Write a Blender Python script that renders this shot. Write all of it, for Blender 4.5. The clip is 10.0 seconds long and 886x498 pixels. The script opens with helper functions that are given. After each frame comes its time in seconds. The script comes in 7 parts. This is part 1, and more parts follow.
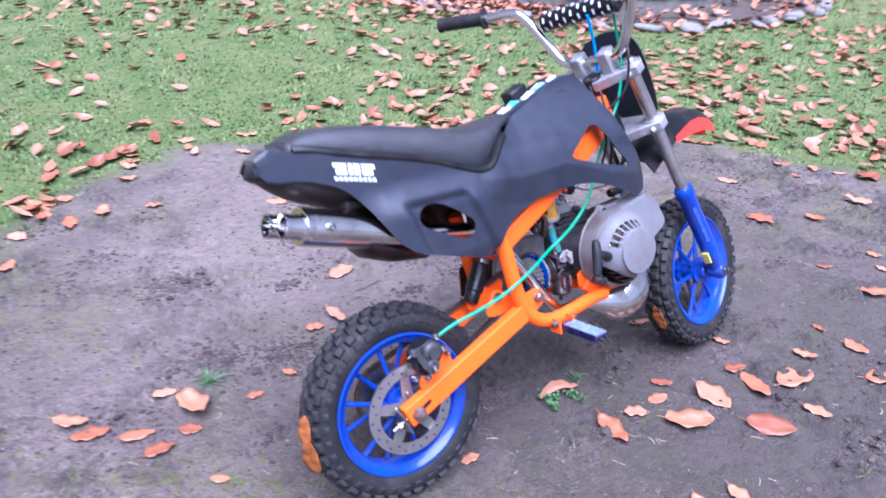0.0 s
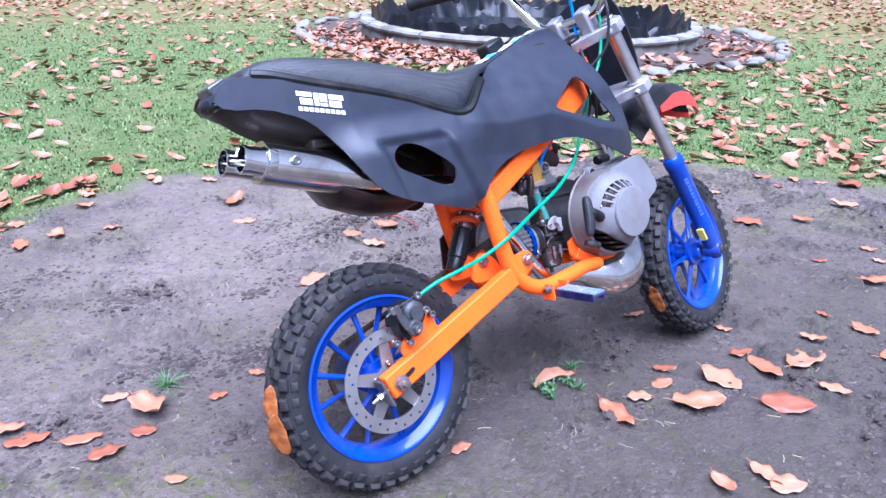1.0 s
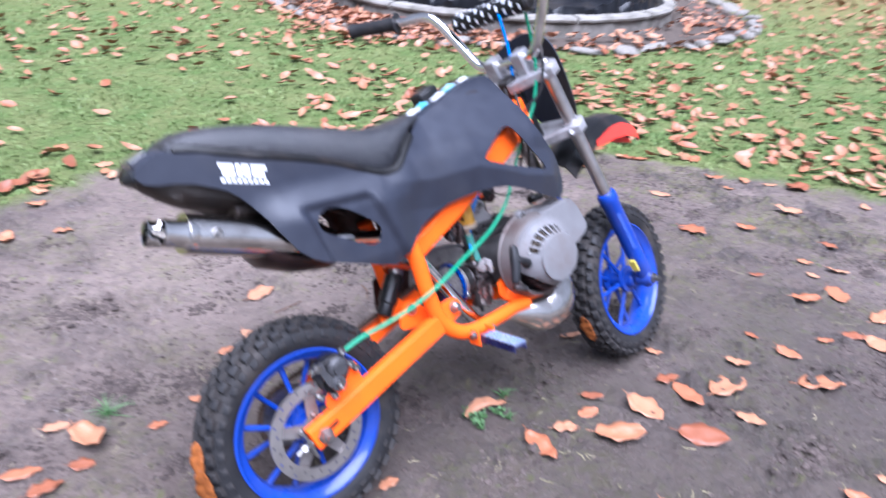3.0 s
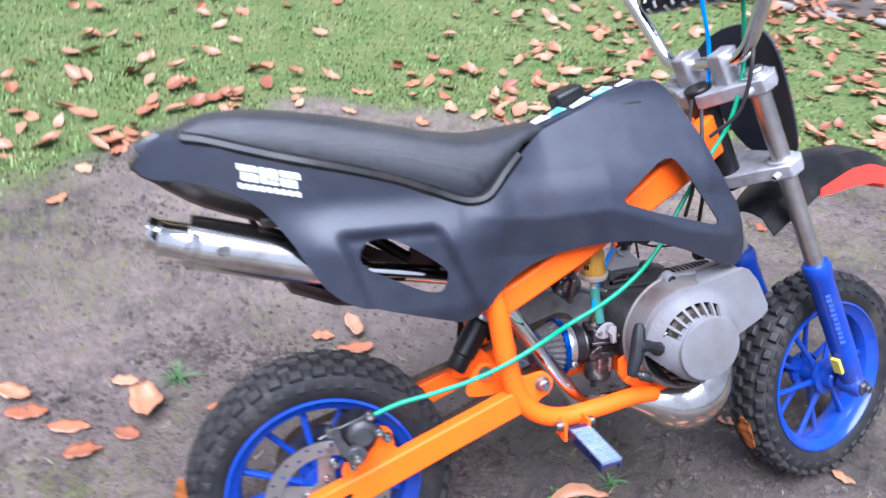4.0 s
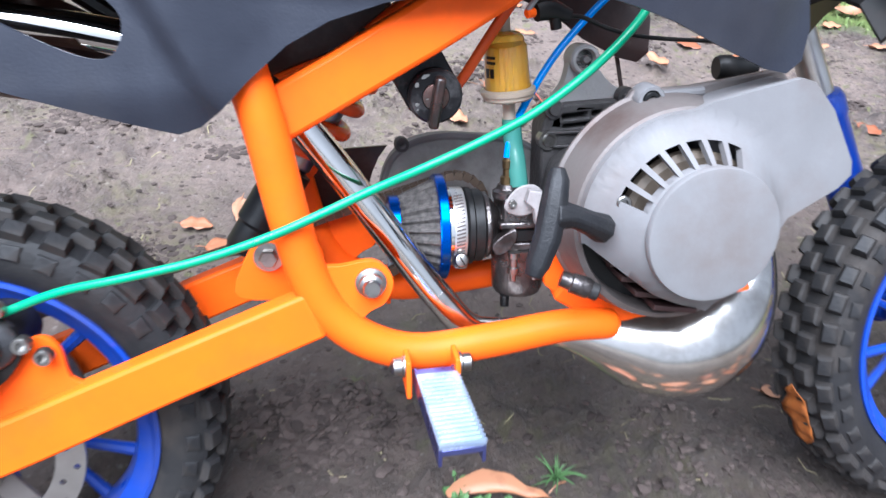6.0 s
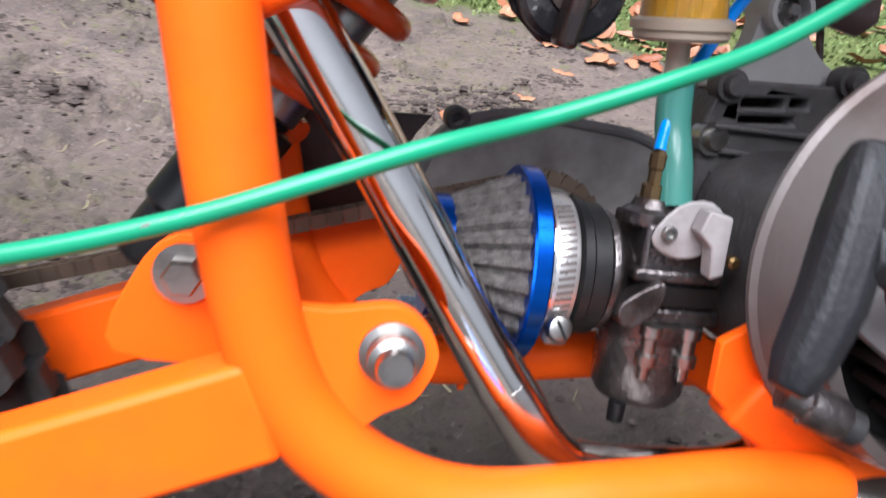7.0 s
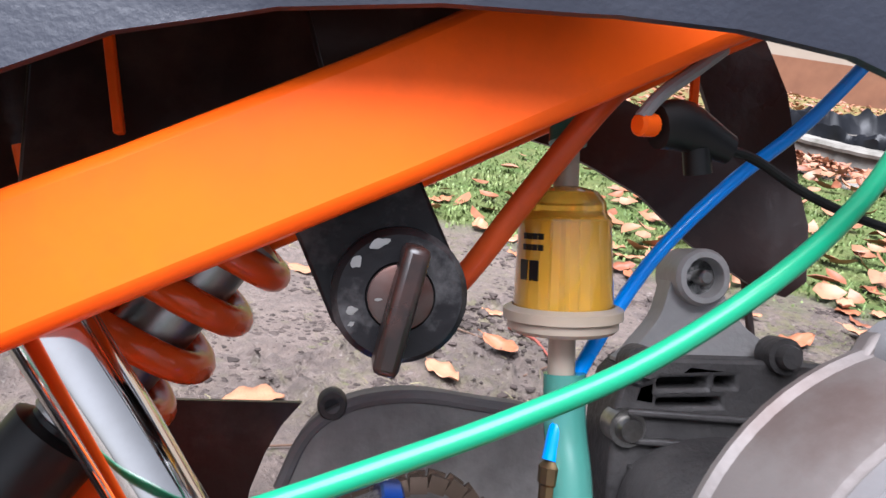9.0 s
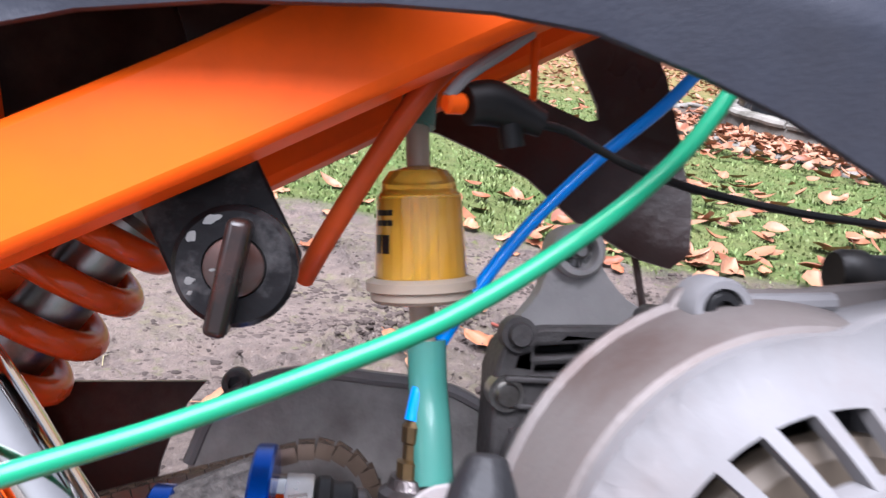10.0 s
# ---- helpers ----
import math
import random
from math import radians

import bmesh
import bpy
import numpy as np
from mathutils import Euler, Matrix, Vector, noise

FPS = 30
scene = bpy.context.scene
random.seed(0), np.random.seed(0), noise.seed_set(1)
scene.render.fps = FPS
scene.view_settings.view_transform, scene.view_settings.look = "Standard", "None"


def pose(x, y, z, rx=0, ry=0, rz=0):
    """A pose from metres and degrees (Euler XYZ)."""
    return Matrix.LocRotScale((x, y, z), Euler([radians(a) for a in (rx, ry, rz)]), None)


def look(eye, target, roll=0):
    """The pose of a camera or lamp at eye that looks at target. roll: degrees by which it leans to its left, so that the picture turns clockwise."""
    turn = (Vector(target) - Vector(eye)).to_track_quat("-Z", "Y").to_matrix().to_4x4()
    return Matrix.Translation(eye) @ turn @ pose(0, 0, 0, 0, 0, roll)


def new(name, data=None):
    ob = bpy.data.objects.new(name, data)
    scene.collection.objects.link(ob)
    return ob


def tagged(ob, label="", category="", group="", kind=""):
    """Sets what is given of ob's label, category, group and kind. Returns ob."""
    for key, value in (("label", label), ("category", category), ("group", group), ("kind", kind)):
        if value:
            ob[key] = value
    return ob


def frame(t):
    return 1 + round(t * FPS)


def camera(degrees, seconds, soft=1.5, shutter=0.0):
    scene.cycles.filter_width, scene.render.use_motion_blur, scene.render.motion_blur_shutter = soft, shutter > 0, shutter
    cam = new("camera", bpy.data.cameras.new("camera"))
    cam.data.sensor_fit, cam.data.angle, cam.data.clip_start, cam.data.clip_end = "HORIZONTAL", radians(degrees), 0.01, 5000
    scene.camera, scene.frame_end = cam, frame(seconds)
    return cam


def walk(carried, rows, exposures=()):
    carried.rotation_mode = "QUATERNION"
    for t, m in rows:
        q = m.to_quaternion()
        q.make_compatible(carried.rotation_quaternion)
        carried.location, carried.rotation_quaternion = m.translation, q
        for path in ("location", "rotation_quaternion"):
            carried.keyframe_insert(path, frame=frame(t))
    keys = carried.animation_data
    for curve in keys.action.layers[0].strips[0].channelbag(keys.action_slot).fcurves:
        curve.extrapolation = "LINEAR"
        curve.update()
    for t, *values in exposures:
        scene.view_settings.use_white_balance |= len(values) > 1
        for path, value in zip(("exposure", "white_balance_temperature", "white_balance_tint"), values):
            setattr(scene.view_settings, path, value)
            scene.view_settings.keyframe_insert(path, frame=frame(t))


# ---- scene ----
cam = camera(61.7, 10.0, soft=1.45, shutter=0.5)
# seconds, eye, target, roll
PATH = [
    (0, (-0.5904, -0.8745, 1.1476), (0.4375, 0.5332, 0.1668), 3.01),
    (0.5, (-0.5815, -0.8631, 0.9064), (0.5608, 0.5619, 0.0912), 3.59),
    (1, (-0.58, -0.8648, 0.885), (0.5506, 0.5892, 0.1056), 1.53),
    (1.5, (-0.5518, -0.8853, 0.8957), (0.6437, 0.5256, 0.134), 2.90),
    (2, (-0.5302, -0.9123, 0.885), (0.7081, 0.4492, 0.1023), 3.41),
    (2.5, (-0.5248, -0.9155, 0.8891), (0.7366, 0.4386, 0.1305), 3.77),
    (3, (-0.4882, -0.8874, 1.0719), (0.6568, 0.4848, 0.1741), 3.20),
    (3.2, (-0.4398, -0.8543, 1.1757), (0.5658, 0.5745, 0.2024), 1.46),
    (4.3, (0.0277, -0.5855, 1.0052), (0.5292, 0.9443, -0.1814), 6.95),
    (4.5, (0.0946, -0.5278, 0.9514), (0.6091, 0.9268, -0.3212), 7.36),
    (5, (0.1753, -0.4742, 0.8287), (0.6669, 0.99, -0.442), 6.85),
    (5.2, (0.198, -0.4671, 0.7933), (0.6193, 1.0225, -0.4731), 5.53),
    (6.3, (0.3082, -0.3279, 0.6333), (0.564, 1.3005, -0.4993), 3.48),
    (6.5, (0.3114, -0.2691, 0.5785), (0.5291, 1.4001, -0.5015), 3.88),
    (7, (0.2851, -0.1642, 0.5071), (0.6344, 1.4939, -0.5555), 11.29),
    (7.5, (0.3061, -0.1177, 0.5233), (0.7622, 1.5563, -0.4716), 10.81),
    (8, (0.3392, -0.1131, 0.5235), (0.7849, 1.6494, -0.3101), 9.98),
    (8.5, (0.3471, -0.1135, 0.5378), (0.6975, 1.7333, -0.1453), 9.45),
    (9, (0.3476, -0.101, 0.533), (0.6515, 1.783, -0.0655), 8.86),
    (9.5, (0.375, -0.0911, 0.525), (0.6619, 1.7998, -0.0599), 8.01),
    (10, (0.4048, -0.1323, 0.5367), (0.6712, 1.76, -0.0534), 6.48),
]
# seconds, stops, kelvin, tint
EXPOSURES = ((0, 1.72, 4800, 29), (0.5, 1.82, 4700, 26), (2.5, 1.80, 4900, 22), (3.2, 1.72, 5200, 20), (4.4, 1.75, 5200, 14), (5, 2.18, 5150, 10), (6.5, 1.68, 5600, 11), (7.5, 1.38, 5900, 15), (8.5, 1.72, 5800, 13), (10, 1.84, 5700, 18))
walk(cam, [(t, look(eye, target, roll)) for t, eye, target, roll in PATH], EXPOSURES)

# ---- light ----
world = bpy.data.worlds.new("world")
scene.world = world
world.use_nodes = True
wn = world.node_tree.nodes
sky = wn.new("ShaderNodeTexSky")
sky.sky_type = "NISHITA"
sky.sun_disc = False
sky.sun_elevation = radians(60)
sky.sun_rotation = radians(200)
sky.air_density = 1.0
sky.dust_density = 4.0
grey = wn.new("ShaderNodeHueSaturation")
grey.inputs["Saturation"].default_value = 0.15
world.node_tree.links.new(sky.outputs[0], grey.inputs["Color"])
world.node_tree.links.new(grey.outputs[0], wn["Background"].inputs["Color"])
wn["Background"].inputs["Strength"].default_value = 0.045
sun = new("sun", bpy.data.lights.new("sun", "SUN"))
sun.data.energy = 3.9
sun.data.angle = radians(60)
sun.data.color = (1.0, 0.97, 0.93)
sun.matrix_world = look((-1.0, -1.6, 5), (0, 0, 0))

# ---- materials ----
def material(name, colour, rough=0.5, metal=0.0, second=None, scale=20.0, contrast=0.5, bump=0.0, bump_scale=200.0,
             grime=None, grime_scale=6.0, grime_amount=0.0, coat=0.0, rough_var=0.1, transmission=0.0, alpha=1.0, island=0.0, weave=False, specular=0.27):
    """A surface with two scales of variation: grain of the second colour, and stains of grime."""
    m = bpy.data.materials.new(name)
    m.use_nodes = True
    nt = m.node_tree
    n, l = nt.nodes, nt.links
    b = n["Principled BSDF"]
    b.inputs["Metallic"].default_value = metal
    b.inputs["Coat Weight"].default_value = coat
    b.inputs["Transmission Weight"].default_value = transmission
    b.inputs["Alpha"].default_value = alpha
    b.inputs["Specular IOR Level"].default_value = specular
    co = n.new("ShaderNodeTexCoord")
    fine = n.new("ShaderNodeTexNoise")
    fine.inputs["Scale"].default_value = scale
    fine.inputs["Detail"].default_value = 5
    l.new(co.outputs["Object"], fine.inputs["Vector"])
    mix = n.new("ShaderNodeMix")
    mix.data_type = "RGBA"
    mix.inputs["A"].default_value = (*colour, 1)
    mix.inputs["B"].default_value = (*(second or colour), 1)
    ramp = n.new("ShaderNodeMapRange")
    ramp.inputs["From Min"].default_value = 0.5 - contrast / 2
    ramp.inputs["From Max"].default_value = 0.5 + contrast / 2
    l.new(fine.outputs["Fac"], ramp.inputs["Value"])
    l.new(ramp.outputs["Result"], mix.inputs["Factor"])
    out = mix.outputs["Result"]
    if grime:
        big = n.new("ShaderNodeTexNoise")
        big.inputs["Scale"].default_value = grime_scale
        big.inputs["Detail"].default_value = 8
        big.inputs["Roughness"].default_value = 0.65
        l.new(co.outputs["Object"], big.inputs["Vector"])
        r2 = n.new("ShaderNodeMapRange")
        r2.inputs["From Min"].default_value = 0.5
        r2.inputs["From Max"].default_value = 0.72
        r2.inputs["To Max"].default_value = grime_amount
        l.new(big.outputs["Fac"], r2.inputs["Value"])
        mix2 = n.new("ShaderNodeMix")
        mix2.data_type = "RGBA"
        l.new(r2.outputs["Result"], mix2.inputs["Factor"])
        l.new(out, mix2.inputs["A"])
        mix2.inputs["B"].default_value = (*grime, 1)
        out = mix2.outputs["Result"]
    if island:
        geo = n.new("ShaderNodeNewGeometry")
        hsv = n.new("ShaderNodeHueSaturation")
        r3 = n.new("ShaderNodeMapRange")
        r3.inputs["To Min"].default_value = 1 - island
        r3.inputs["To Max"].default_value = 1 + island
        l.new(geo.outputs["Random Per Island"], r3.inputs["Value"])
        l.new(r3.outputs["Result"], hsv.inputs["Value"])
        l.new(out, hsv.inputs["Color"])
        out = hsv.outputs["Color"]
    l.new(out, b.inputs["Base Color"])
    r4 = n.new("ShaderNodeMapRange")
    r4.inputs["To Min"].default_value = max(0.0, rough - rough_var)
    r4.inputs["To Max"].default_value = min(1.0, rough + rough_var)
    l.new(fine.outputs["Fac"], r4.inputs["Value"])
    l.new(r4.outputs["Result"], b.inputs["Roughness"])
    if bump:
        bn = n.new("ShaderNodeTexVoronoi" if weave else "ShaderNodeTexNoise")
        bn.inputs["Scale"].default_value = bump_scale
        if weave:
            bn.inputs["Randomness"].default_value = 0.0
        else:
            bn.inputs["Detail"].default_value = 4
        l.new(co.outputs["Object"], bn.inputs["Vector"])
        bp = n.new("ShaderNodeBump")
        bp.inputs["Strength"].default_value = bump
        bp.inputs["Distance"].default_value = 0.002
        l.new(bn.outputs[0], bp.inputs["Height"])
        l.new(bp.outputs["Normal"], b.inputs["Normal"])
    return m


# ---- mesh helpers ----
def finish(bm, name, mat, smooth=35, bevel=0.0):
    bmesh.ops.recalc_face_normals(bm, faces=bm.faces)
    me = bpy.data.meshes.new(name)
    bm.to_mesh(me)
    bm.free()
    if mat:
        me.materials.append(mat)
    me.polygons.foreach_set("use_smooth", [True] * len(me.polygons))
    me.set_sharp_from_angle(angle=radians(smooth))
    ob = new(name, me)
    if bevel:
        mod = ob.modifiers.new("bevel", "BEVEL")
        mod.width = bevel
        mod.segments = 2
        mod.limit_method = "ANGLE"
        mod.angle_limit = radians(40)
    return ob


def part(name, bm, mat, parent, label="", smooth=35, bevel=0.0):
    ob = finish(bm, name, mat, smooth, bevel)
    ob.parent = parent
    if label:
        tagged(ob, label)
    return ob


def thing(name, label, category, m=None, group="", kind=""):
    ob = new(name)
    ob.empty_display_size = 0.1
    if m is not None:
        ob.matrix_basis = m
    return tagged(ob, label, category, group, kind)


def add_box(bm, lo, hi, m=None):
    made = bmesh.ops.create_cube(bm, size=1.0)["verts"]
    c = [(a + b) / 2 for a, b in zip(lo, hi)]
    s = [b - a for a, b in zip(lo, hi)]
    for v in made:
        v.co = Vector([v.co[i] * s[i] + c[i] for i in range(3)])
        if m is not None:
            v.co = m @ v.co
    return made


def aligned(p, q):
    """A matrix whose z runs from p to q, with p at its origin."""
    d = Vector(q) - Vector(p)
    return Matrix.Translation(p) @ d.to_track_quat("Z", "Y").to_matrix().to_4x4()


def add_lathe(bm, profile, p, q, seg=24, closed=False):
    """Turns (radius, distance) pairs about the line from p towards q."""
    m = aligned(p, q)
    rings = []
    for r, d in profile:
        if r < 1e-6:
            rings.append([bm.verts.new(m @ Vector((0, 0, d)))])
        else:
            rings.append([bm.verts.new(m @ Vector((r * math.cos(a), r * math.sin(a), d))) for a in (2 * math.pi * i / seg for i in range(seg))])
    pairs = list(zip(rings, rings[1:])) + ([(rings[-1], rings[0])] if closed else [])
    for a, b in pairs:
        for i in range(seg):
            j = (i + 1) % seg
            if len(a) == 1 and len(b) == 1:
                continue
            if len(a) == 1:
                bm.faces.new((a[0], b[i], b[j]))
            elif len(b) == 1:
                bm.faces.new((a[i], a[j], b[0]))
            else:
                bm.faces.new((a[i], a[j], b[j], b[i]))


def add_rod(bm, p, q, r, r2=None, seg=16, round_end=0.0):
    length = (Vector(q) - Vector(p)).length
    r2 = r if r2 is None else r2
    e = round_end
    prof = [(0, 0), (r - e, 0), (r, e), (r2, length - e), (r2 - e, length), (0, length)] if e else [(0, 0), (r, 0), (r2, length), (0, length)]
    add_lathe(bm, prof, p, q, seg)


def smooth_path(points, per=8):
    """Catmull-Rom through the points."""
    pts = [Vector(p) for p in points]
    ext = [2 * pts[0] - pts[1]] + pts + [2 * pts[-1] - pts[-2]]
    out = []
    for i in range(1, len(ext) - 2):
        a, b, c, d = ext[i - 1:i + 3]
        for k in range(per):
            t = k / per
            out.append(0.5 * ((2 * b) + (c - a) * t + (2 * a - 5 * b + 4 * c - d) * t * t + (3 * b - a - 3 * c + d) * t ** 3))
    out.append(pts[-1])
    return out


def add_tube(bm, points, r, seg=12, per=8, flat=None, radii=None):
    """A bent tube. radii: a radius for each given point; flat: (wide, thin) factors of an oval section."""
    path = smooth_path(points, per) if per > 1 else [Vector(p) for p in points]
    n = len(path)
    rings = []
    up = None
    for i, p in enumerate(path):
        d = (path[min(i + 1, n - 1)] - path[max(i - 1, 0)]).normalized()
        if up is None:
            up = d.orthogonal().normalized() if abs(d.y) > 0.9 else Vector((0, 1, 0))
        side = d.cross(up).normalized()
        up = side.cross(d).normalized()
        if radii:
            f = i / max(1, n - 1) * (len(radii) - 1)
            k = min(int(f), len(radii) - 2)
            g = f - k
            r0, r1, r2, r3 = radii[max(k - 1, 0)], radii[k], radii[k + 1], radii[min(k + 2, len(radii) - 1)]
            rr = 0.5 * (2 * r1 + (r2 - r0) * g + (2 * r0 - 5 * r1 + 4 * r2 - r3) * g * g + (3 * r1 - r0 - 3 * r2 + r3) * g ** 3)
        else:
            rr = r
        fa, fb = flat or (1, 1)
        rings.append([bm.verts.new(p + rr * (fa * math.cos(a) * side + fb * math.sin(a) * up)) for a in (2 * math.pi * j / seg for j in range(seg))])
    for a, b in zip(rings, rings[1:]):
        for j in range(seg):
            k = (j + 1) % seg
            bm.faces.new((a[j], a[k], b[k], b[j]))
    bm.faces.new(rings[0][::-1])
    bm.faces.new(rings[-1])


def add_beam(bm, points, w, h, taper=None):
    """A box-section bar through points in the bike's plane: w across (y), h in the plane."""
    pts = [Vector(p) for p in points]
    rings = []
    for i, p in enumerate(pts):
        d = (pts[min(i + 1, len(pts) - 1)] - pts[max(i - 1, 0)]).normalized()
        side = Vector((0, 1, 0))
        side = (side - d * side.dot(d)).normalized()
        up = d.cross(side).normalized()
        hh = (taper[i] if taper else h) / 2
        rings.append([bm.verts.new(p + s * side * w / 2 + u * up * hh) for s, u in ((-1, -1), (1, -1), (1, 1), (-1, 1))])
    for a, b in zip(rings, rings[1:]):
        for j in range(4):
            k = (j + 1) % 4
            bm.faces.new((a[j], a[k], b[k], b[j]))
    bm.faces.new(rings[0][::-1])
    bm.faces.new(rings[-1])


def add_plate(bm, outline, y0, y1, holes=(), m=None, shape=None, grid=0.0):
    """A sheet cut to an outline of (x, z) pairs, with holes, between y0 and y1. shape(x, z) shifts it in y; grid: cut into cells of that size first."""
    t = bmesh.new()
    loops = []
    for loop in (outline, *holes):
        vs = [t.verts.new((x, 0, z)) for x, z in loop]
        loops.append([t.edges.new((vs[i], vs[(i + 1) % len(vs)])) for i in range(len(vs))])
    bmesh.ops.triangle_fill(t, edges=[e for lp in loops for e in lp], use_beauty=True)
    if grid:
        for axis in (0, 2):
            lo = min(v.co[axis] for v in t.verts)
            hi = max(v.co[axis] for v in t.verts)
            k = lo + grid
            while k < hi:
                co, no = [0, 0, 0], [0, 0, 0]
                co[axis], no[axis] = k, 1
                bmesh.ops.bisect_plane(t, geom=t.verts[:] + t.edges[:] + t.faces[:], plane_co=co, plane_no=no)
                k += grid
    edge_pairs = [(e.verts[0].index, e.verts[1].index) for e in t.edges if len(e.link_faces) == 1] if not t.verts.index_update() else []
    sides = []
    for y in (y0, y1):
        row = []
        for v in t.verts:
            s = shape(v.co.x, v.co.z) if shape else 0.0
            p = Vector((v.co.x, y + s, v.co.z))
            row.append(bm.verts.new(m @ p if m is not None else p))
        sides.append(row)
    for f in t.faces:
        ids = [v.index for v in f.verts]
        bm.faces.new([sides[0][i] for i in ids])
        bm.faces.new([sides[1][i] for i in reversed(ids)])
    for a, b in edge_pairs:
        bm.faces.new((sides[0][a], sides[0][b], sides[1][b], sides[1][a]))
    t.free()


def arc(cx, cz, r, a0, a1, n=16):
    return [(cx + r * math.cos(radians(a0 + (a1 - a0) * i / n)), cz + r * math.sin(radians(a0 + (a1 - a0) * i / n))) for i in range(n + 1)]


def circle(cx, cz, r, n=24):
    return arc(cx, cz, r, 0, 360, n)[:-1]


def rounded(points, per=5):
    """A closed smooth outline through (x, z) pairs."""
    p = [Vector((x, 0, z)) for x, z in points]
    n = len(p)
    out = []
    for i in range(n):
        a, b, c, d = p[i - 1], p[i], p[(i + 1) % n], p[(i + 2) % n]
        for k in range(per):
            t = k / per
            v = 0.5 * ((2 * b) + (c - a) * t + (2 * a - 5 * b + 4 * c - d) * t * t + (3 * b - a - 3 * c + d) * t ** 3)
            out.append((v.x, v.z))
    return out


def add_bolt(bm, p, q, r, h, washer=True):
    """A hexagon head on a washer, standing at p, towards q."""
    d = (Vector(q) - Vector(p)).normalized()
    p = Vector(p)
    if washer:
        add_rod(bm, p, p + d * h * 0.25, r * 1.55, seg=20)
    add_lathe(bm, [(0, 0), (r, 0), (r, h * 0.8), (r * 0.85, h), (0, h)], p + d * h * 0.2, p + d, seg=6)


def add_socket_bolt(bm, p, q, r, h):
    d = (Vector(q) - Vector(p)).normalized()
    add_lathe(bm, [(0, 0), (r, 0), (r, h * 0.85), (r * 0.88, h), (r * 0.55, h), (r * 0.5, h * 0.45), (0, h * 0.45)], p, Vector(p) + d, seg=14)


def ramp(x, *knots):
    """Straight lines between (x, value) knots."""
    if x <= knots[0][0]:
        return knots[0][1]
    for (a, u), (b, v) in zip(knots, knots[1:]):
        if x <= b:
            return u + (v - u) * (x - a) / (b - a)
    return knots[-1][1]


def ease(x):
    x = min(1.0, max(0.0, x))
    return x * x * (3 - 2 * x)

# ---- the setting ----
def lawn_edge(x):
    """Where the bare earth ends and the lawn begins."""
    return ramp(x, (-4, 0.6), (-1.2, 1.2), (-0.42, 1.57), (-0.22, 1.78), (0.1, 1.92), (0.3, 1.95), (0.8, 1.7), (1.33, 1.5),
                (1.66, 1.4), (2.12, 1.0), (2.45, 0.5), (2.75, 0.0), (3.2, -0.7), (5, -2))


POND = Vector((4.5, 4.45))
BED = Vector((4.75, 4.6))


def lawn_at(x, y):
    d = y - lawn_edge(x)
    d += 0.16 * noise.noise((x * 2.2, y * 2.2, 3)) + 0.10 * noise.noise((x * 9, y * 9, 7))
    v = ease(d / 0.22 + 0.5)
    rb = (Vector((x, y)) - BED).length
    return v * ease((rb - 2.12) / 0.12)


def rough_patch(x, y):
    """How broken up the trodden surface is, 0 to 1."""
    return ease(1.7 * noise.noise((x * 2.6, y * 2.6, 11)) + 2.2 * noise.noise((x * 8, y * 8, 31)) + 0.05)


def earth_height(x, y, lawn):
    z = 0.010 * noise.noise((x * 1.3, y * 1.3, 1)) * (0.3 + 0.7 * lawn)
    if abs(x - 1) < 3.5 and abs(y - 1) < 3.5:
        broken = rough_patch(x, y)
        rough = 0.0040 * noise.noise((x * 9, y * 9, 2)) + 0.0026 * noise.noise((x * 24, y * 24, 5)) + 0.0012 * noise.noise((x * 60, y * 60, 6))
        clod = max(0.0, noise.noise((x * 30, y * 30, 9)) - 0.02) * 0.036 + max(0.0, noise.noise((x * 62, y * 62, 19)) - 0.05) * 0.020
        pit = max(0.0, noise.noise((x * 13, y * 13, 15)) - 0.28) * 0.03
        z += (rough + (clod - 0.0015) * broken - pit) * (1 - 0.6 * lawn)
    return z


def stops(fine_lo, fine_hi, step, far):
    mid = list(np.arange(fine_lo, fine_hi, step))
    out, d, v = [], step, mid[-1]
    while v < far:
        d *= 1.22
        v += d
        out.append(v)
    back, d, v = [], step, mid[0]
    while v > -far:
        d *= 1.22
        v -= d
        back.append(v)
    return back[::-1] + mid + out


def build_ground():
    xs, ys = stops(-0.65, 2.5, 0.0078, 600), stops(-0.7, 1.95, 0.0078, 600)
    verts, masks, broken = [], [], []
    for y in ys:
        for x in xs:
            lawn = lawn_at(x, y)
            masks.append(lawn)
            broken.append(rough_patch(x, y) if abs(x - 1) < 3.5 and abs(y - 1) < 3.5 else 0.3)
            verts.append((x, y, earth_height(x, y, lawn)))
    w = len(xs)
    faces = [(j * w + i, j * w + i + 1, (j + 1) * w + i + 1, (j + 1) * w + i) for j in range(len(ys) - 1) for i in range(w - 1)]
    me = bpy.data.meshes.new("ground")
    me.from_pydata(verts, [], faces)
    a = me.attributes.new("lawn", "FLOAT", "POINT")
    a.data.foreach_set("value", masks)
    a = me.attributes.new("broken", "FLOAT", "POINT")
    a.data.foreach_set("value", broken)
    me.polygons.foreach_set("use_smooth", [True] * len(faces))
    me.materials.append(ground_material())
    return tagged(new("ground", me), "bare trodden damp earth with a mown lawn beyond", "ground", kind="structure")


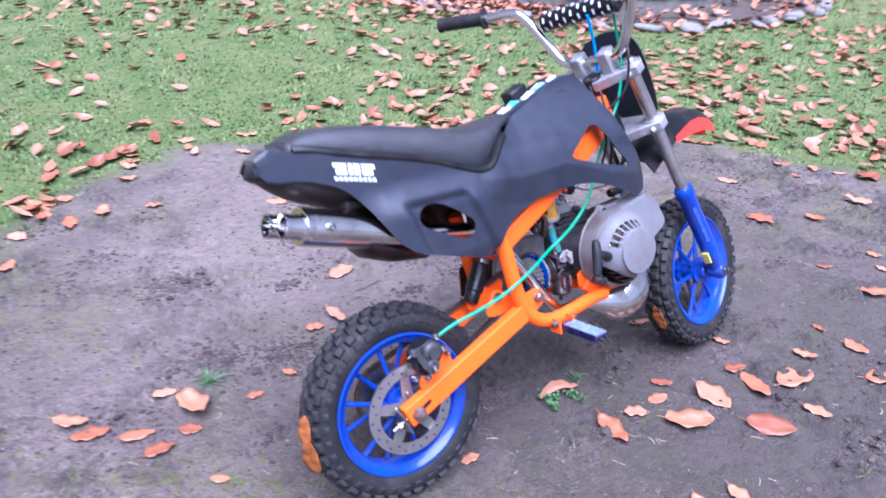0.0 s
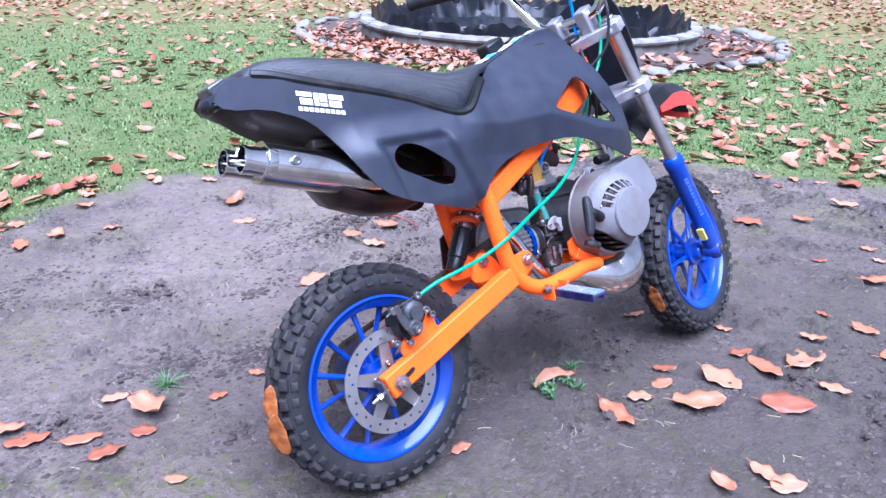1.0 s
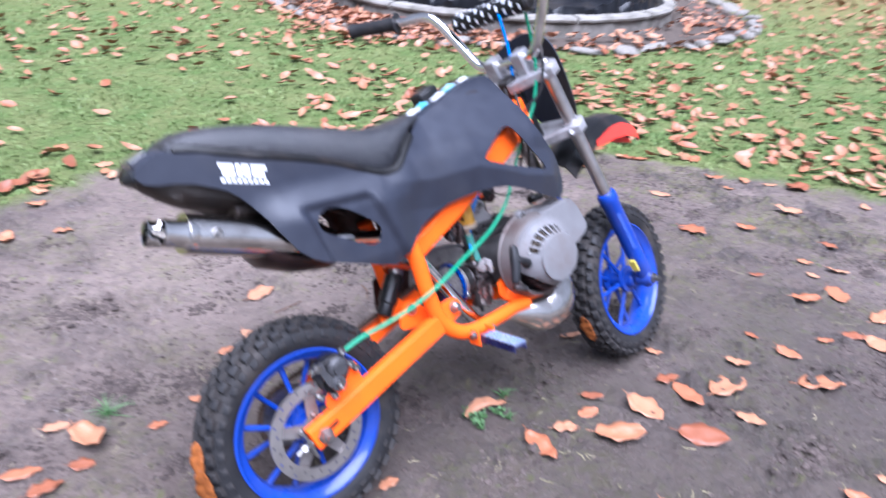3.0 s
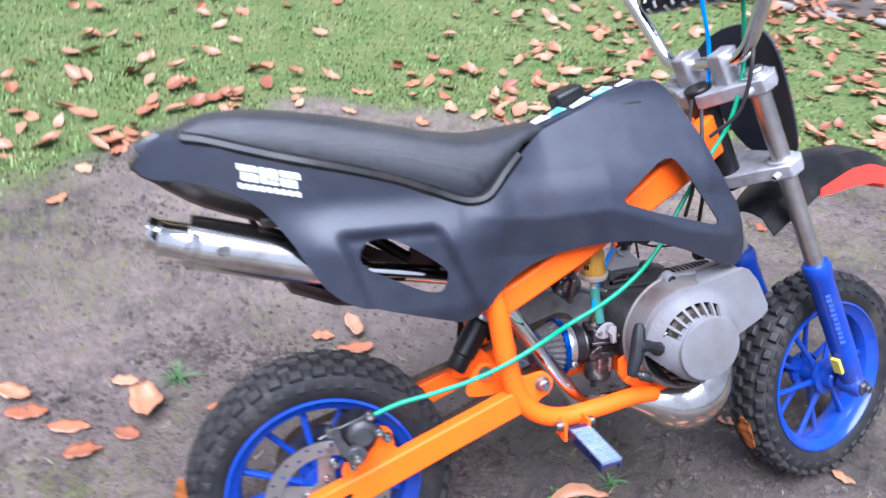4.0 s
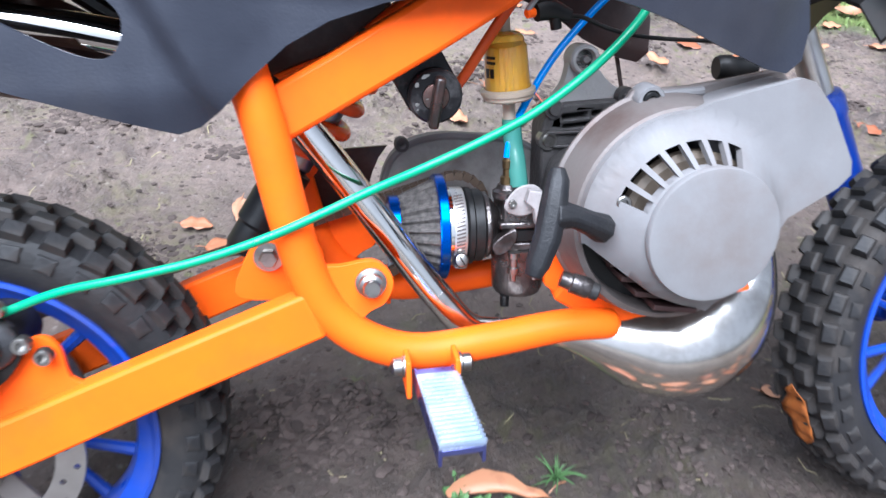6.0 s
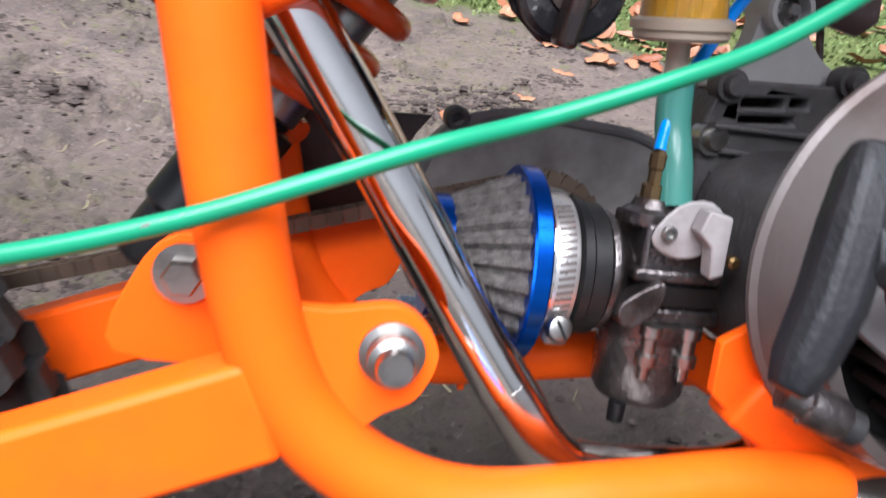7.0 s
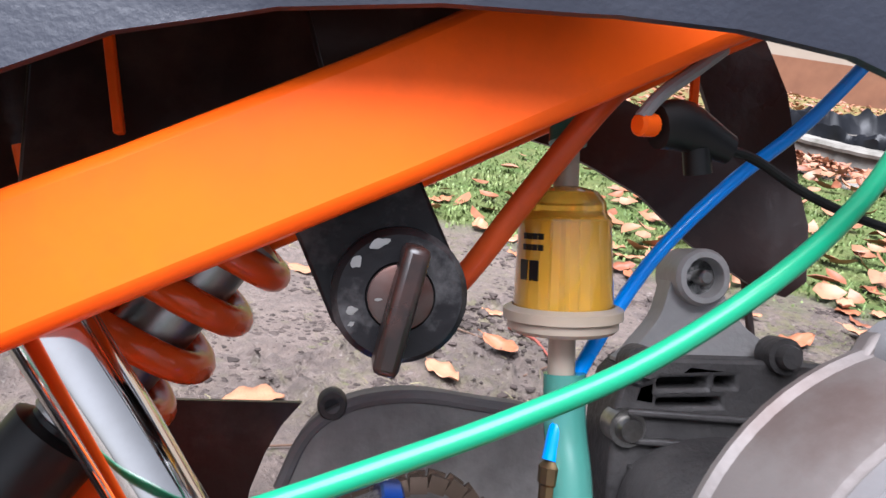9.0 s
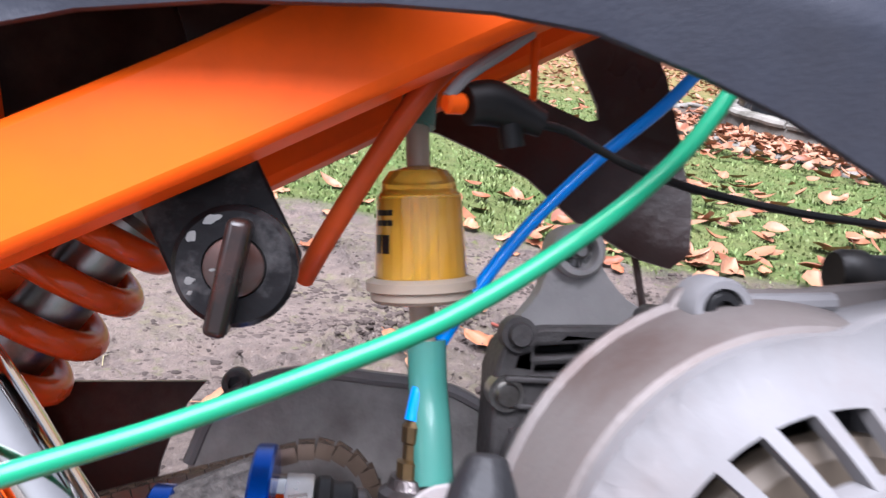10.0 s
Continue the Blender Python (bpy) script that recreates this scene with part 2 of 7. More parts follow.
def ground_material():
    m = bpy.data.materials.new("earth and lawn")
    m.use_nodes = True
    n, l = m.node_tree.nodes, m.node_tree.links
    b = n["Principled BSDF"]
    co = n.new("ShaderNodeTexCoord")

    def tex(scale, detail=6, rough=0.6):
        t = n.new("ShaderNodeTexNoise")
        t.inputs["Scale"].default_value = scale
        t.inputs["Detail"].default_value = detail
        t.inputs["Roughness"].default_value = rough
        l.new(co.outputs["Object"], t.inputs["Vector"])
        return t.outputs["Fac"]

    def span(v, lo, hi, a=0.0, c=1.0):
        r = n.new("ShaderNodeMapRange")
        for k, val in (("From Min", lo), ("From Max", hi), ("To Min", a), ("To Max", c)):
            r.inputs[k].default_value = val
        l.new(v, r.inputs["Value"])
        return r.outputs["Result"]

    def blend(fac, a, c):
        x = n.new("ShaderNodeMix")
        x.data_type = "RGBA"
        l.new(fac, x.inputs["Factor"])
        for side, v in (("A", a), ("B", c)):
            if isinstance(v, tuple):
                x.inputs[side].default_value = (*v, 1)
            else:
                l.new(v, x.inputs[side])
        return x.outputs["Result"]

    def times(a, c):
        x = n.new("ShaderNodeMath")
        x.operation = "MULTIPLY"
        l.new(a, x.inputs[0])
        if isinstance(c, float):
            x.inputs[1].default_value = c
        else:
            l.new(c, x.inputs[1])
        return x.outputs[0]

    earth = blend(span(tex(1.5, 8, 0.62), 0.38, 0.62), EARTH_DARK, EARTH_PALE)
    earth = blend(span(tex(10, 8, 0.75), 0.44, 0.58, 0.0, 0.85), earth, EARTH_GREY)
    earth = blend(span(tex(5.5, 9, 0.78), 0.52, 0.62, 0.0, 0.8), earth, (0.0608, 0.0441, 0.041))
    earth = blend(span(tex(22, 9, 0.8), 0.51, 0.61, 0.0, 0.8), earth, (0.0646, 0.0486, 0.0433))
    brk = n.new("ShaderNodeAttribute")
    brk.attribute_name = "broken"
    earth = blend(times(brk.outputs["Fac"], span(tex(40, 8, 0.75), 0.38, 0.56, 0.0, 0.95)), earth, (0.038, 0.0281, 0.0258))
    earth = blend(span(tex(70, 5, 0.75), 0.52, 0.62, 0.0, 0.75), earth, (0.0304, 0.0228, 0.0213))
    earth = blend(span(tex(110, 3), 0.63, 0.71, 0.0, 0.75), earth, (0.35, 0.319, 0.296))
    tuft = times(span(tex(30, 3, 0.5), 0.60, 0.68), span(tex(3.1, 4), 0.42, 0.58))
    earth = blend(tuft, earth, (0.105, 0.118, 0.026))
    moss = times(span(tex(2.6, 4), 0.46, 0.62, 0.0, 0.75), span(tex(38, 6, 0.7), 0.44, 0.60))
    earth = blend(moss, earth, (0.112, 0.112, 0.030))
    # paler soil towards the lawn
    palish_at = n.new("ShaderNodeVectorMath")
    palish_at.operation = "DISTANCE"
    l.new(co.outputs["Object"], palish_at.inputs[0])
    palish_at.inputs[1].default_value = (0.35, 1.0, 0)
    palish_edge = n.new("ShaderNodeMath")
    palish_edge.operation = "ADD"
    l.new(palish_at.outputs["Value"], palish_edge.inputs[0])
    l.new(span(tex(2.8, 6), 0.3, 0.7, -0.3, 0.3), palish_edge.inputs[1])
    palish = times(span(palish_edge.outputs[0], 0.35, 1.15, 0.62, 0.0), span(tex(34, 7, 0.72), 0.34, 0.56, 1.0, 0.45))
    earth = blend(palish, earth, (0.265, 0.205, 0.172))
    # a darker brown stretch of soil beside the bike, with a wavering edge
    darkish_at = n.new("ShaderNodeVectorMath")
    darkish_at.operation = "DISTANCE"
    l.new(co.outputs["Object"], darkish_at.inputs[0])
    darkish_at.inputs[1].default_value = (0.72, -0.42, 0)
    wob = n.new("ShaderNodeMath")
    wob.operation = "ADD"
    l.new(darkish_at.outputs["Value"], wob.inputs[0])
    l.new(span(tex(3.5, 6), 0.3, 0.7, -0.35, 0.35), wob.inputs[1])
    darkish = span(wob.outputs[0], 0.50, 1.45, 0.72, 0.0)
    earth = blend(darkish, earth, (0.052, 0.040, 0.032))
    grass = blend(span(tex(5), 0.35, 0.65), (0.090, 0.140, 0.040), (0.160, 0.178, 0.066))
    grass = blend(span(tex(60, 3), 0.45, 0.7, 0.0, 0.7), grass, (0.0684, 0.076, 0.0304))
    far = n.new("ShaderNodeVectorMath")
    far.operation = "LENGTH"
    l.new(co.outputs["Object"], far.inputs[0])
    litter = times(span(far.outputs["Value"], 5.5, 11.0), span(tex(14, 5), 0.36, 0.55))
    grass = blend(times(litter, span(tex(2.2, 6), 0.3, 0.6, 0.25, 0.8)), grass, (0.289, 0.16, 0.076))
    at = n.new("ShaderNodeAttribute")
    at.attribute_name = "lawn"
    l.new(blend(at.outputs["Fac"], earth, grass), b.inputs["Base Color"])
    l.new(span(tex(9), 0.35, 0.65, 0.42, 0.75), b.inputs["Roughness"])
    l.new(span(at.outputs["Fac"], 0.2, 0.8, 0.55, 0.08), b.inputs["Specular IOR Level"])
    h = n.new("ShaderNodeMath")
    h.operation = "ADD"
    l.new(tex(120, 6, 0.7), h.inputs[0])
    l.new(times(tex(28, 5), 1.6), h.inputs[1])
    bump = n.new("ShaderNodeBump")
    bump.inputs["Strength"].default_value = 0.9
    bump.inputs["Distance"].default_value = 0.014
    l.new(h.outputs[0], bump.inputs["Height"])
    l.new(bump.outputs["Normal"], b.inputs["Normal"])
    return m


EARTH_DARK, EARTH_PALE, EARTH_GREY = (0.086, 0.059, 0.048), (0.208, 0.155, 0.130), (0.133, 0.099, 0.083)
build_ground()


def blade_material():
    return material("grass blades", (0.098, 0.158, 0.046), 0.5, second=(0.178, 0.208, 0.078), scale=3.0, contrast=0.4, island=0.28)


def build_grass():
    """Short blades over the part of the lawn that is seen."""
    rng = np.random.default_rng(5)
    verts, faces = [], []
    want = 95000
    while want > 0:
        want -= 1
        # closer together near the earth
        t = rng.random() ** 1.6
        a = radians(rng.uniform(2, 104))
        r = 1.6 + 6.6 * t
        x, y = -0.5 + r * math.cos(a), -0.75 + r * math.sin(a)
        lawn = lawn_at(x, y)
        if rng.random() > lawn * 1.1 or ((Vector((x, y)) - POND).length < 1.75):
            continue
        tall = rng.uniform(0.010, 0.030) * (0.5 + 0.5 * lawn) * (0.75 + 0.5 * noise.noise((x * 3, y * 3, 4)))
        wide = rng.uniform(0.0015, 0.0032) * (1 + 0.22 * r)
        turn, lean = rng.uniform(0, 6.283), rng.uniform(0.1, 0.9)
        z = earth_height(x, y, lawn) - 0.003
        c, s = math.cos(turn), math.sin(turn)
        k = len(verts)
        for h, ww, bend in ((0, 1, 0), (0.6, 0.8, 0.35), (1, 0.12, 1)):
            d = tall * lean * bend
            for e in (-1, 1):
                verts.append((x + c * d - s * e * ww * wide, y + s * d + c * e * ww * wide, z + tall * h * (1 - 0.25 * lean * bend)))
        faces += [(k, k + 1, k + 3, k + 2), (k + 2, k + 3, k + 5, k + 4)]
    me = bpy.data.meshes.new("lawn_grass")
    me.from_pydata(verts, [], faces)
    me.materials.append(blade_material())
    tagged(new("lawn_grass", me), "short green lawn grass strewn with fallen leaves", "grass", kind="stuff")


build_grass()


# ---- leaves ----
def leaf_material(name, per_object, shade=1.0):
    m = bpy.data.materials.new(name)
    m.use_nodes = True
    n, l = m.node_tree.nodes, m.node_tree.links
    b = n["Principled BSDF"]
    if per_object:
        src = n.new("ShaderNodeObjectInfo").outputs["Random"]
    else:
        src = n.new("ShaderNodeNewGeometry").outputs["Random Per Island"]
    cr = n.new("ShaderNodeValToRGB")
    tones = [(0.0, (0.20, 0.063, 0.028)), (0.12, (0.29, 0.098, 0.043)), (0.35, (0.34, 0.141, 0.068)), (0.58, (0.36, 0.168, 0.088)), (0.82, (0.375, 0.192, 0.112)), (1.0, (0.32, 0.132, 0.063))]
    cr.color_ramp.elements[0].color = (*tones[0][1], 1)
    cr.color_ramp.elements[1].color = (*tones[-1][1], 1)
    for p, c in tones[1:-1]:
        e = cr.color_ramp.elements.new(p)
        e.color = (*c, 1)
    for e in cr.color_ramp.elements:
        e.color = [c * shade for c in e.color[:3]] + [1]
    l.new(src, cr.inputs["Fac"])
    co = n.new("ShaderNodeTexCoord")
    t = n.new("ShaderNodeTexNoise")
    t.inputs["Scale"].default_value = 45
    t.inputs["Detail"].default_value = 6
    l.new(co.outputs["Object"], t.inputs["Vector"])
    r = n.new("ShaderNodeMapRange")
    r.inputs["From Min"].default_value = 0.52
    r.inputs["From Max"].default_value = 0.74
    r.inputs["To Max"].default_value = 0.65
    l.new(t.outputs["Fac"], r.inputs["Value"])
    x = n.new("ShaderNodeMix")
    x.data_type = "RGBA"
    l.new(r.outputs["Result"], x.inputs["Factor"])
    l.new(cr.outputs["Color"], x.inputs["A"])
    x.inputs["B"].default_value = (0.15, 0.058, 0.03, 1)
    l.new(x.outputs["Result"], b.inputs["Base Color"])
    b.inputs["Roughness"].default_value = 0.5
    bump = n.new("ShaderNodeBump")
    bump.inputs["Strength"].default_value = 0.4
    bump.inputs["Distance"].default_value = 0.001
    l.new(t.outputs["Fac"], bump.inputs["Height"])
    l.new(bump.outputs["Normal"], b.inputs["Normal"])
    return m


def leaf_points(rng, length, wide, rows=8, curl=0.15, fold=0.1, side_roll=0.0):
    """An ovate leaf with a stalk, lying along x: rows of five points."""
    out = []
    for i in range(rows + 1):
        u = i / rows
        half = wide / 2 * (math.sin(math.pi * u ** 0.85) ** 0.6 if 0 < u < 1 else 0.03) * (1 + 0.06 * math.sin(9 * u + curl * 30))
        lift = length * curl * ((u - 0.45) ** 2 * 2.2)
        for k in (-1, -0.5, 0, 0.5, 1):
            out.append(((u - 0.5) * length, k * half + length * 0.05 * math.sin(3 * u),
                        lift + abs(k) * half * fold + side_roll * k * half + 0.003 * length * 10 * curl * math.sin(7 * u + 3 * k)))
    return out


def leaf_faces(rows=8, k=0):
    return [(k + i * 5 + j, k + i * 5 + j + 1, k + (i + 1) * 5 + j + 1, k + (i + 1) * 5 + j) for i in range(rows) for j in range(4)]


LEAF = leaf_material("fallen leaf", True, 1.0)


def leaf_mesh(seed):
    rng = random.Random(seed)
    curl, fold, roll = rng.uniform(0.02, 0.20), rng.uniform(-0.08, 0.26), rng.uniform(-0.12, 0.12)
    if seed % 5 == 4:
        curl, fold = rng.uniform(0.25, 0.4), rng.uniform(0.4, 0.7)
    pts = leaf_points(rng, 1.0, rng.uniform(0.48, 0.66), 14, curl, fold, roll)
    # crumpled: buckles between the veins, a ragged edge and a twist along the blade
    twist = rng.uniform(-0.25, 0.25)
    crumpled = []
    for i, (x, y, z) in enumerate(pts):
        k = (i % 5 - 2) / 2
        rag = 1 + 0.16 * noise.noise((x * 7, k * 3, seed))
        z += 0.055 * noise.noise((x * 4, k * 1.3, seed + 9)) + 0.03 * abs(k) * math.sin(16 * x + 4 * k + seed)
        a = twist * x
        y *= rag
        crumpled.append((x, y * math.cos(a) - z * math.sin(a), y * math.sin(a) + z * math.cos(a)))
    pts = crumpled
    me = bpy.data.meshes.new("leaf")
    bm = bmesh.new()
    vs = [bm.verts.new(p) for p in pts]
    for f in leaf_faces(14):
        bm.faces.new([vs[i] for i in f])
    geom = bmesh.ops.extrude_face_region(bm, geom=bm.faces[:])
    for v in geom["geom"]:
        if isinstance(v, bmesh.types.BMVert):
            v.co.z += 0.008
    stalk = [(-0.5, 0, pts[2][2] + 0.004), (-0.58, 0.01, pts[2][2] + 0.02), (-0.68, 0.03, pts[2][2] + 0.015)]
    add_tube(bm, stalk, 0.009, seg=5, per=3)
    bmesh.ops.recalc_face_normals(bm, faces=bm.faces)
    bm.to_mesh(me)
    bm.free()
    me.polygons.foreach_set("use_smooth", [True] * len(me.polygons))
    me.materials.append(LEAF)
    low = min(v.co.z for v in me.vertices)
    for v in me.vertices:
        v.co.z -= low
    return me


LEAF_MESHES = [leaf_mesh(s) for s in range(16)]
LEAF_LABELS = ("curled rust-brown fallen leaf lying on bare earth", "pale orange-brown fallen leaf lying on damp earth")


def lay_leaf(x, y, turn, length, k):
    ob = new("fallen_leaf", LEAF_MESHES[k % len(LEAF_MESHES)])
    s = min(0.125, max(0.04, length))
    rr = random.Random(k * 7 + 1)
    ob.matrix_basis = Matrix.Translation((x, y, earth_height(x, y, lawn_at(x, y)) + 0.004)) @ Euler((rr.uniform(-0.12, 0.12), rr.uniform(-0.1, 0.1), radians(turn))).to_matrix().to_4x4() @ Matrix.Diagonal((s, s, s, 1))
    tagged(ob, LEAF_LABELS[k % 2], "leaf", "leaves on the earth")


# x, y, turn, length
LEAVES_A = [(0.468, -0.097, -95, 0.095), (0.56, -0.088, -26, 0.064), (0.692, -0.046, -47, 0.053), (0.637, -0.083, -12, 0.054), (0.633, -0.177, -41, 0.109),
            (0.756, -0.146, -88, 0.098), (0.895, -0.11, -17, 0.064), (0.884, -0.175, -102, 0.097), (0.994, -0.216, -6, 0.117), (1.102, -0.17, -63, 0.059),
            (0.923, -0.315, -72, 0.066), (0.782, -0.287, -57, 0.108), (0.548, -0.377, -98, 0.069), (0.552, -0.42, -27, 0.071), (0.458, -0.349, -110, 0.061)]
LEAVES_B = [(1.256, -0.222, -83, 0.065), (0.964, -0.015, -53, 0.045), (0.149, 0.0, -3, 0.045), (0.838, 0.159, -14, 0.061), (-0.324, 0.536, -24, 0.054),
            (-0.285, 0.456, -79, 0.11), (-0.313, 0.389, -29, 0.05), (-0.151, 0.425, -11, 0.035), (-0.413, 0.425, -9, 0.073), (-0.385, 0.361, 2, 0.066),
            (-0.522, 0.534, -36, 0.077), (-0.493, 0.483, -10, 0.079), (-0.309, 0.22, -32, 0.04), (-0.054, 0.453, -61, 0.041), (1.698, 0.377, -87, 0.101)]
LEAVES_C = [(1.88, 0.283, -73, 0.069), (1.594, 0.068, -52, 0.043), (1.809, 0.023, -75, 0.05), (1.996, 0.041, -85, 0.065), (1.84, -0.069, -62, 0.067),
            (1.677, -0.144, -125, 0.1), (1.566, -0.107, -48, 0.081), (1.744, -0.037, -79, 0.035), (1.258, -0.117, -93, 0.039), (1.249, -0.227, -79, 0.064),
            (1.196, -0.344, -42, 0.113), (1.398, -0.251, -50, 0.035), (1.49, -0.286, -60, 0.061), (1.499, -0.346, -106, 0.083), (1.668, -0.289, -13, 0.098)]
LEAVES_D = [(1.786, -0.301, -35, 0.083), (0.881, -0.574, -66, 0.052), (0.983, -0.591, -67, 0.036), (1.165, -0.558, -89, 0.041), (1.37, -0.486, -52, 0.048),
            (2.147, -0.134, -52, 0.079), (2.309, -0.114, -62, 0.054), (2.16, 0.276, -73, 0.096), (2.447, 0.383, 0, 0.125), (2.192, 0.555, -75, 0.053),
            (1.887, 0.656, -58, 0.077), (-0.07, 1.5, -33, 0.064), (0.35, 1.52, 43, 0.1), (0.3, 1.33, -46, 0.084), (0.5, 0.98, -58, 0.066)]
LEAVES_E = [(0.54, 0.92, -58, 0.075), (0.27, 0.8, 8, 0.083), (0.65, 1.02, -47, 0.074), (0.67, 1.19, -25, 0.045), (1.3, 1.17, 25, 0.1),
            (0.08, 0.59, -7, 0.051), (0.15, 0.61, -85, 0.082), (0.14, 0.53, 1, 0.082), (1.05, 1.14, -68, 0.07), (1.39, 0.82, -72, 0.056)]
for k, row in enumerate(LEAVES_A + LEAVES_B + LEAVES_C + LEAVES_D + LEAVES_E):
    lay_leaf(*row, k)
edge_rng = random.Random(21)
for k in range(70):
    ex = edge_rng.uniform(-0.6, 2.5)
    lay_leaf(ex, lawn_edge(ex) + edge_rng.gauss(0.0, 0.12) - 0.02, edge_rng.uniform(0, 360), edge_rng.uniform(0.055, 0.09), 100 + k)


def build_leaf_litter():
    """The leaves strewn over the lawn, more of them in drifts."""
    rng = np.random.default_rng(11)
    r2 = random.Random(4)
    verts, faces = [], []
    count = 0
    while count < 12500:
        t = rng.random() ** 0.8
        a = radians(rng.uniform(0, 112))
        r = 1.7 + 19 * t ** 1.35
        x, y = -0.5 + r * math.cos(a), -0.75 + r * math.sin(a)
        from_pond = (Vector((x, y)) - POND).length
        if y < lawn_edge(x) + 0.03 or from_pond < 1.72:
            continue
        drift = 0.5 + 0.9 * noise.noise((x * 0.9, y * 0.9, 8)) + 0.5 * noise.noise((x * 3, y * 3, 2))
        if from_pond < 2.25:
            drift = 1.0
        elif a > radians(62):
            drift *= 0.5
        if r > 8:
            drift += 0.5
        if rng.random() > drift:
            continue
        count += 1
        length = rng.uniform(0.06, 0.1) * (1 + 0.03 * max(0, r - 6))
        pts = leaf_points(r2, length, length * rng.uniform(0.45, 0.62), 4, rng.uniform(0.05, 0.45), rng.uniform(0, 0.7), rng.uniform(-0.3, 0.3))
        m = Matrix.Translation((x, y, earth_height(x, y, 1) + rng.uniform(0.008, 0.022))) @ Euler((rng.uniform(-0.4, 0.4), rng.uniform(-0.4, 0.4), rng.uniform(0, 6.283))).to_matrix().to_4x4()
        k = len(verts)
        verts += [(m @ Vector(p))[:] for p in pts]
        faces += leaf_faces(4, k)
    # blown against the wall of the pond and over its bed
    for k in range(720):
        a = rng.uniform(2.4, 6.6) if k < 200 else rng.normal(3.5, 0.30)
        r = 1.62 + abs(rng.normal(0, 0.22)) if k % 3 else rng.uniform(1.62, 2.35)
        x, y = POND.x + r * math.cos(a), POND.y + r * math.sin(a)
        length = rng.uniform(0.06, 0.1)
        pts = leaf_points(r2, length, length * rng.uniform(0.45, 0.62), 4, rng.uniform(0.1, 0.5), rng.uniform(0, 0.7), rng.uniform(-0.3, 0.3))
        m = Matrix.Translation((x, y, 0.035 + rng.uniform(0.0, 0.03) + 0.05 * max(0.0, 1.8 - r))) @ Euler((rng.uniform(-0.5, 0.5), rng.uniform(-0.5, 0.5), rng.uniform(0, 6.283))).to_matrix().to_4x4()
        k0 = len(verts)
        verts += [(m @ Vector(p))[:] for p in pts]
        faces += leaf_faces(4, k0)
    me = bpy.data.meshes.new("leaf_litter")
    me.from_pydata(verts, [], faces)
    me.polygons.foreach_set("use_smooth", [True] * len(faces))
    me.materials.append(leaf_material("leaf litter", False, 0.80))
    tagged(new("leaf_litter", me), "orange and brown fallen leaves scattered over the lawn", "leaves", kind="stuff")


build_leaf_litter()


# ---- the old pond and its bed ----
CONCRETE = material("weathered concrete", (0.190, 0.172, 0.150), 0.85, second=(0.0988, 0.0874, 0.076), scale=7, contrast=0.3, bump=0.8, bump_scale=60, grime=(0.045, 0.044, 0.034), grime_scale=6, grime_amount=0.95)
PALE_LIP = material("pale concrete lip", (0.24, 0.225, 0.20), 0.85, second=(0.16, 0.148, 0.128), scale=5, contrast=0.3, bump=0.6, bump_scale=50, grime=(0.060, 0.058, 0.042), grime_scale=5, grime_amount=0.95)
LINER = material("black pond liner", (0.004, 0.0045, 0.006), 0.32, second=(0.008, 0.0085, 0.011), scale=8, bump=0.5, bump_scale=25, grime=(0.035, 0.035, 0.038), grime_scale=4, grime_amount=0.2)
STONE = material("grey stone", (0.30, 0.275, 0.245), 0.85, second=(0.0912, 0.0836, 0.076), scale=14, bump=0.7, bump_scale=70, grime=(0.076, 0.0836, 0.0456), grime_amount=0.5)
SOIL = material("dark bed soil", (0.050, 0.038, 0.032), 0.95, second=(0.085, 0.066, 0.052), scale=30, bump=1.0, bump_scale=60)


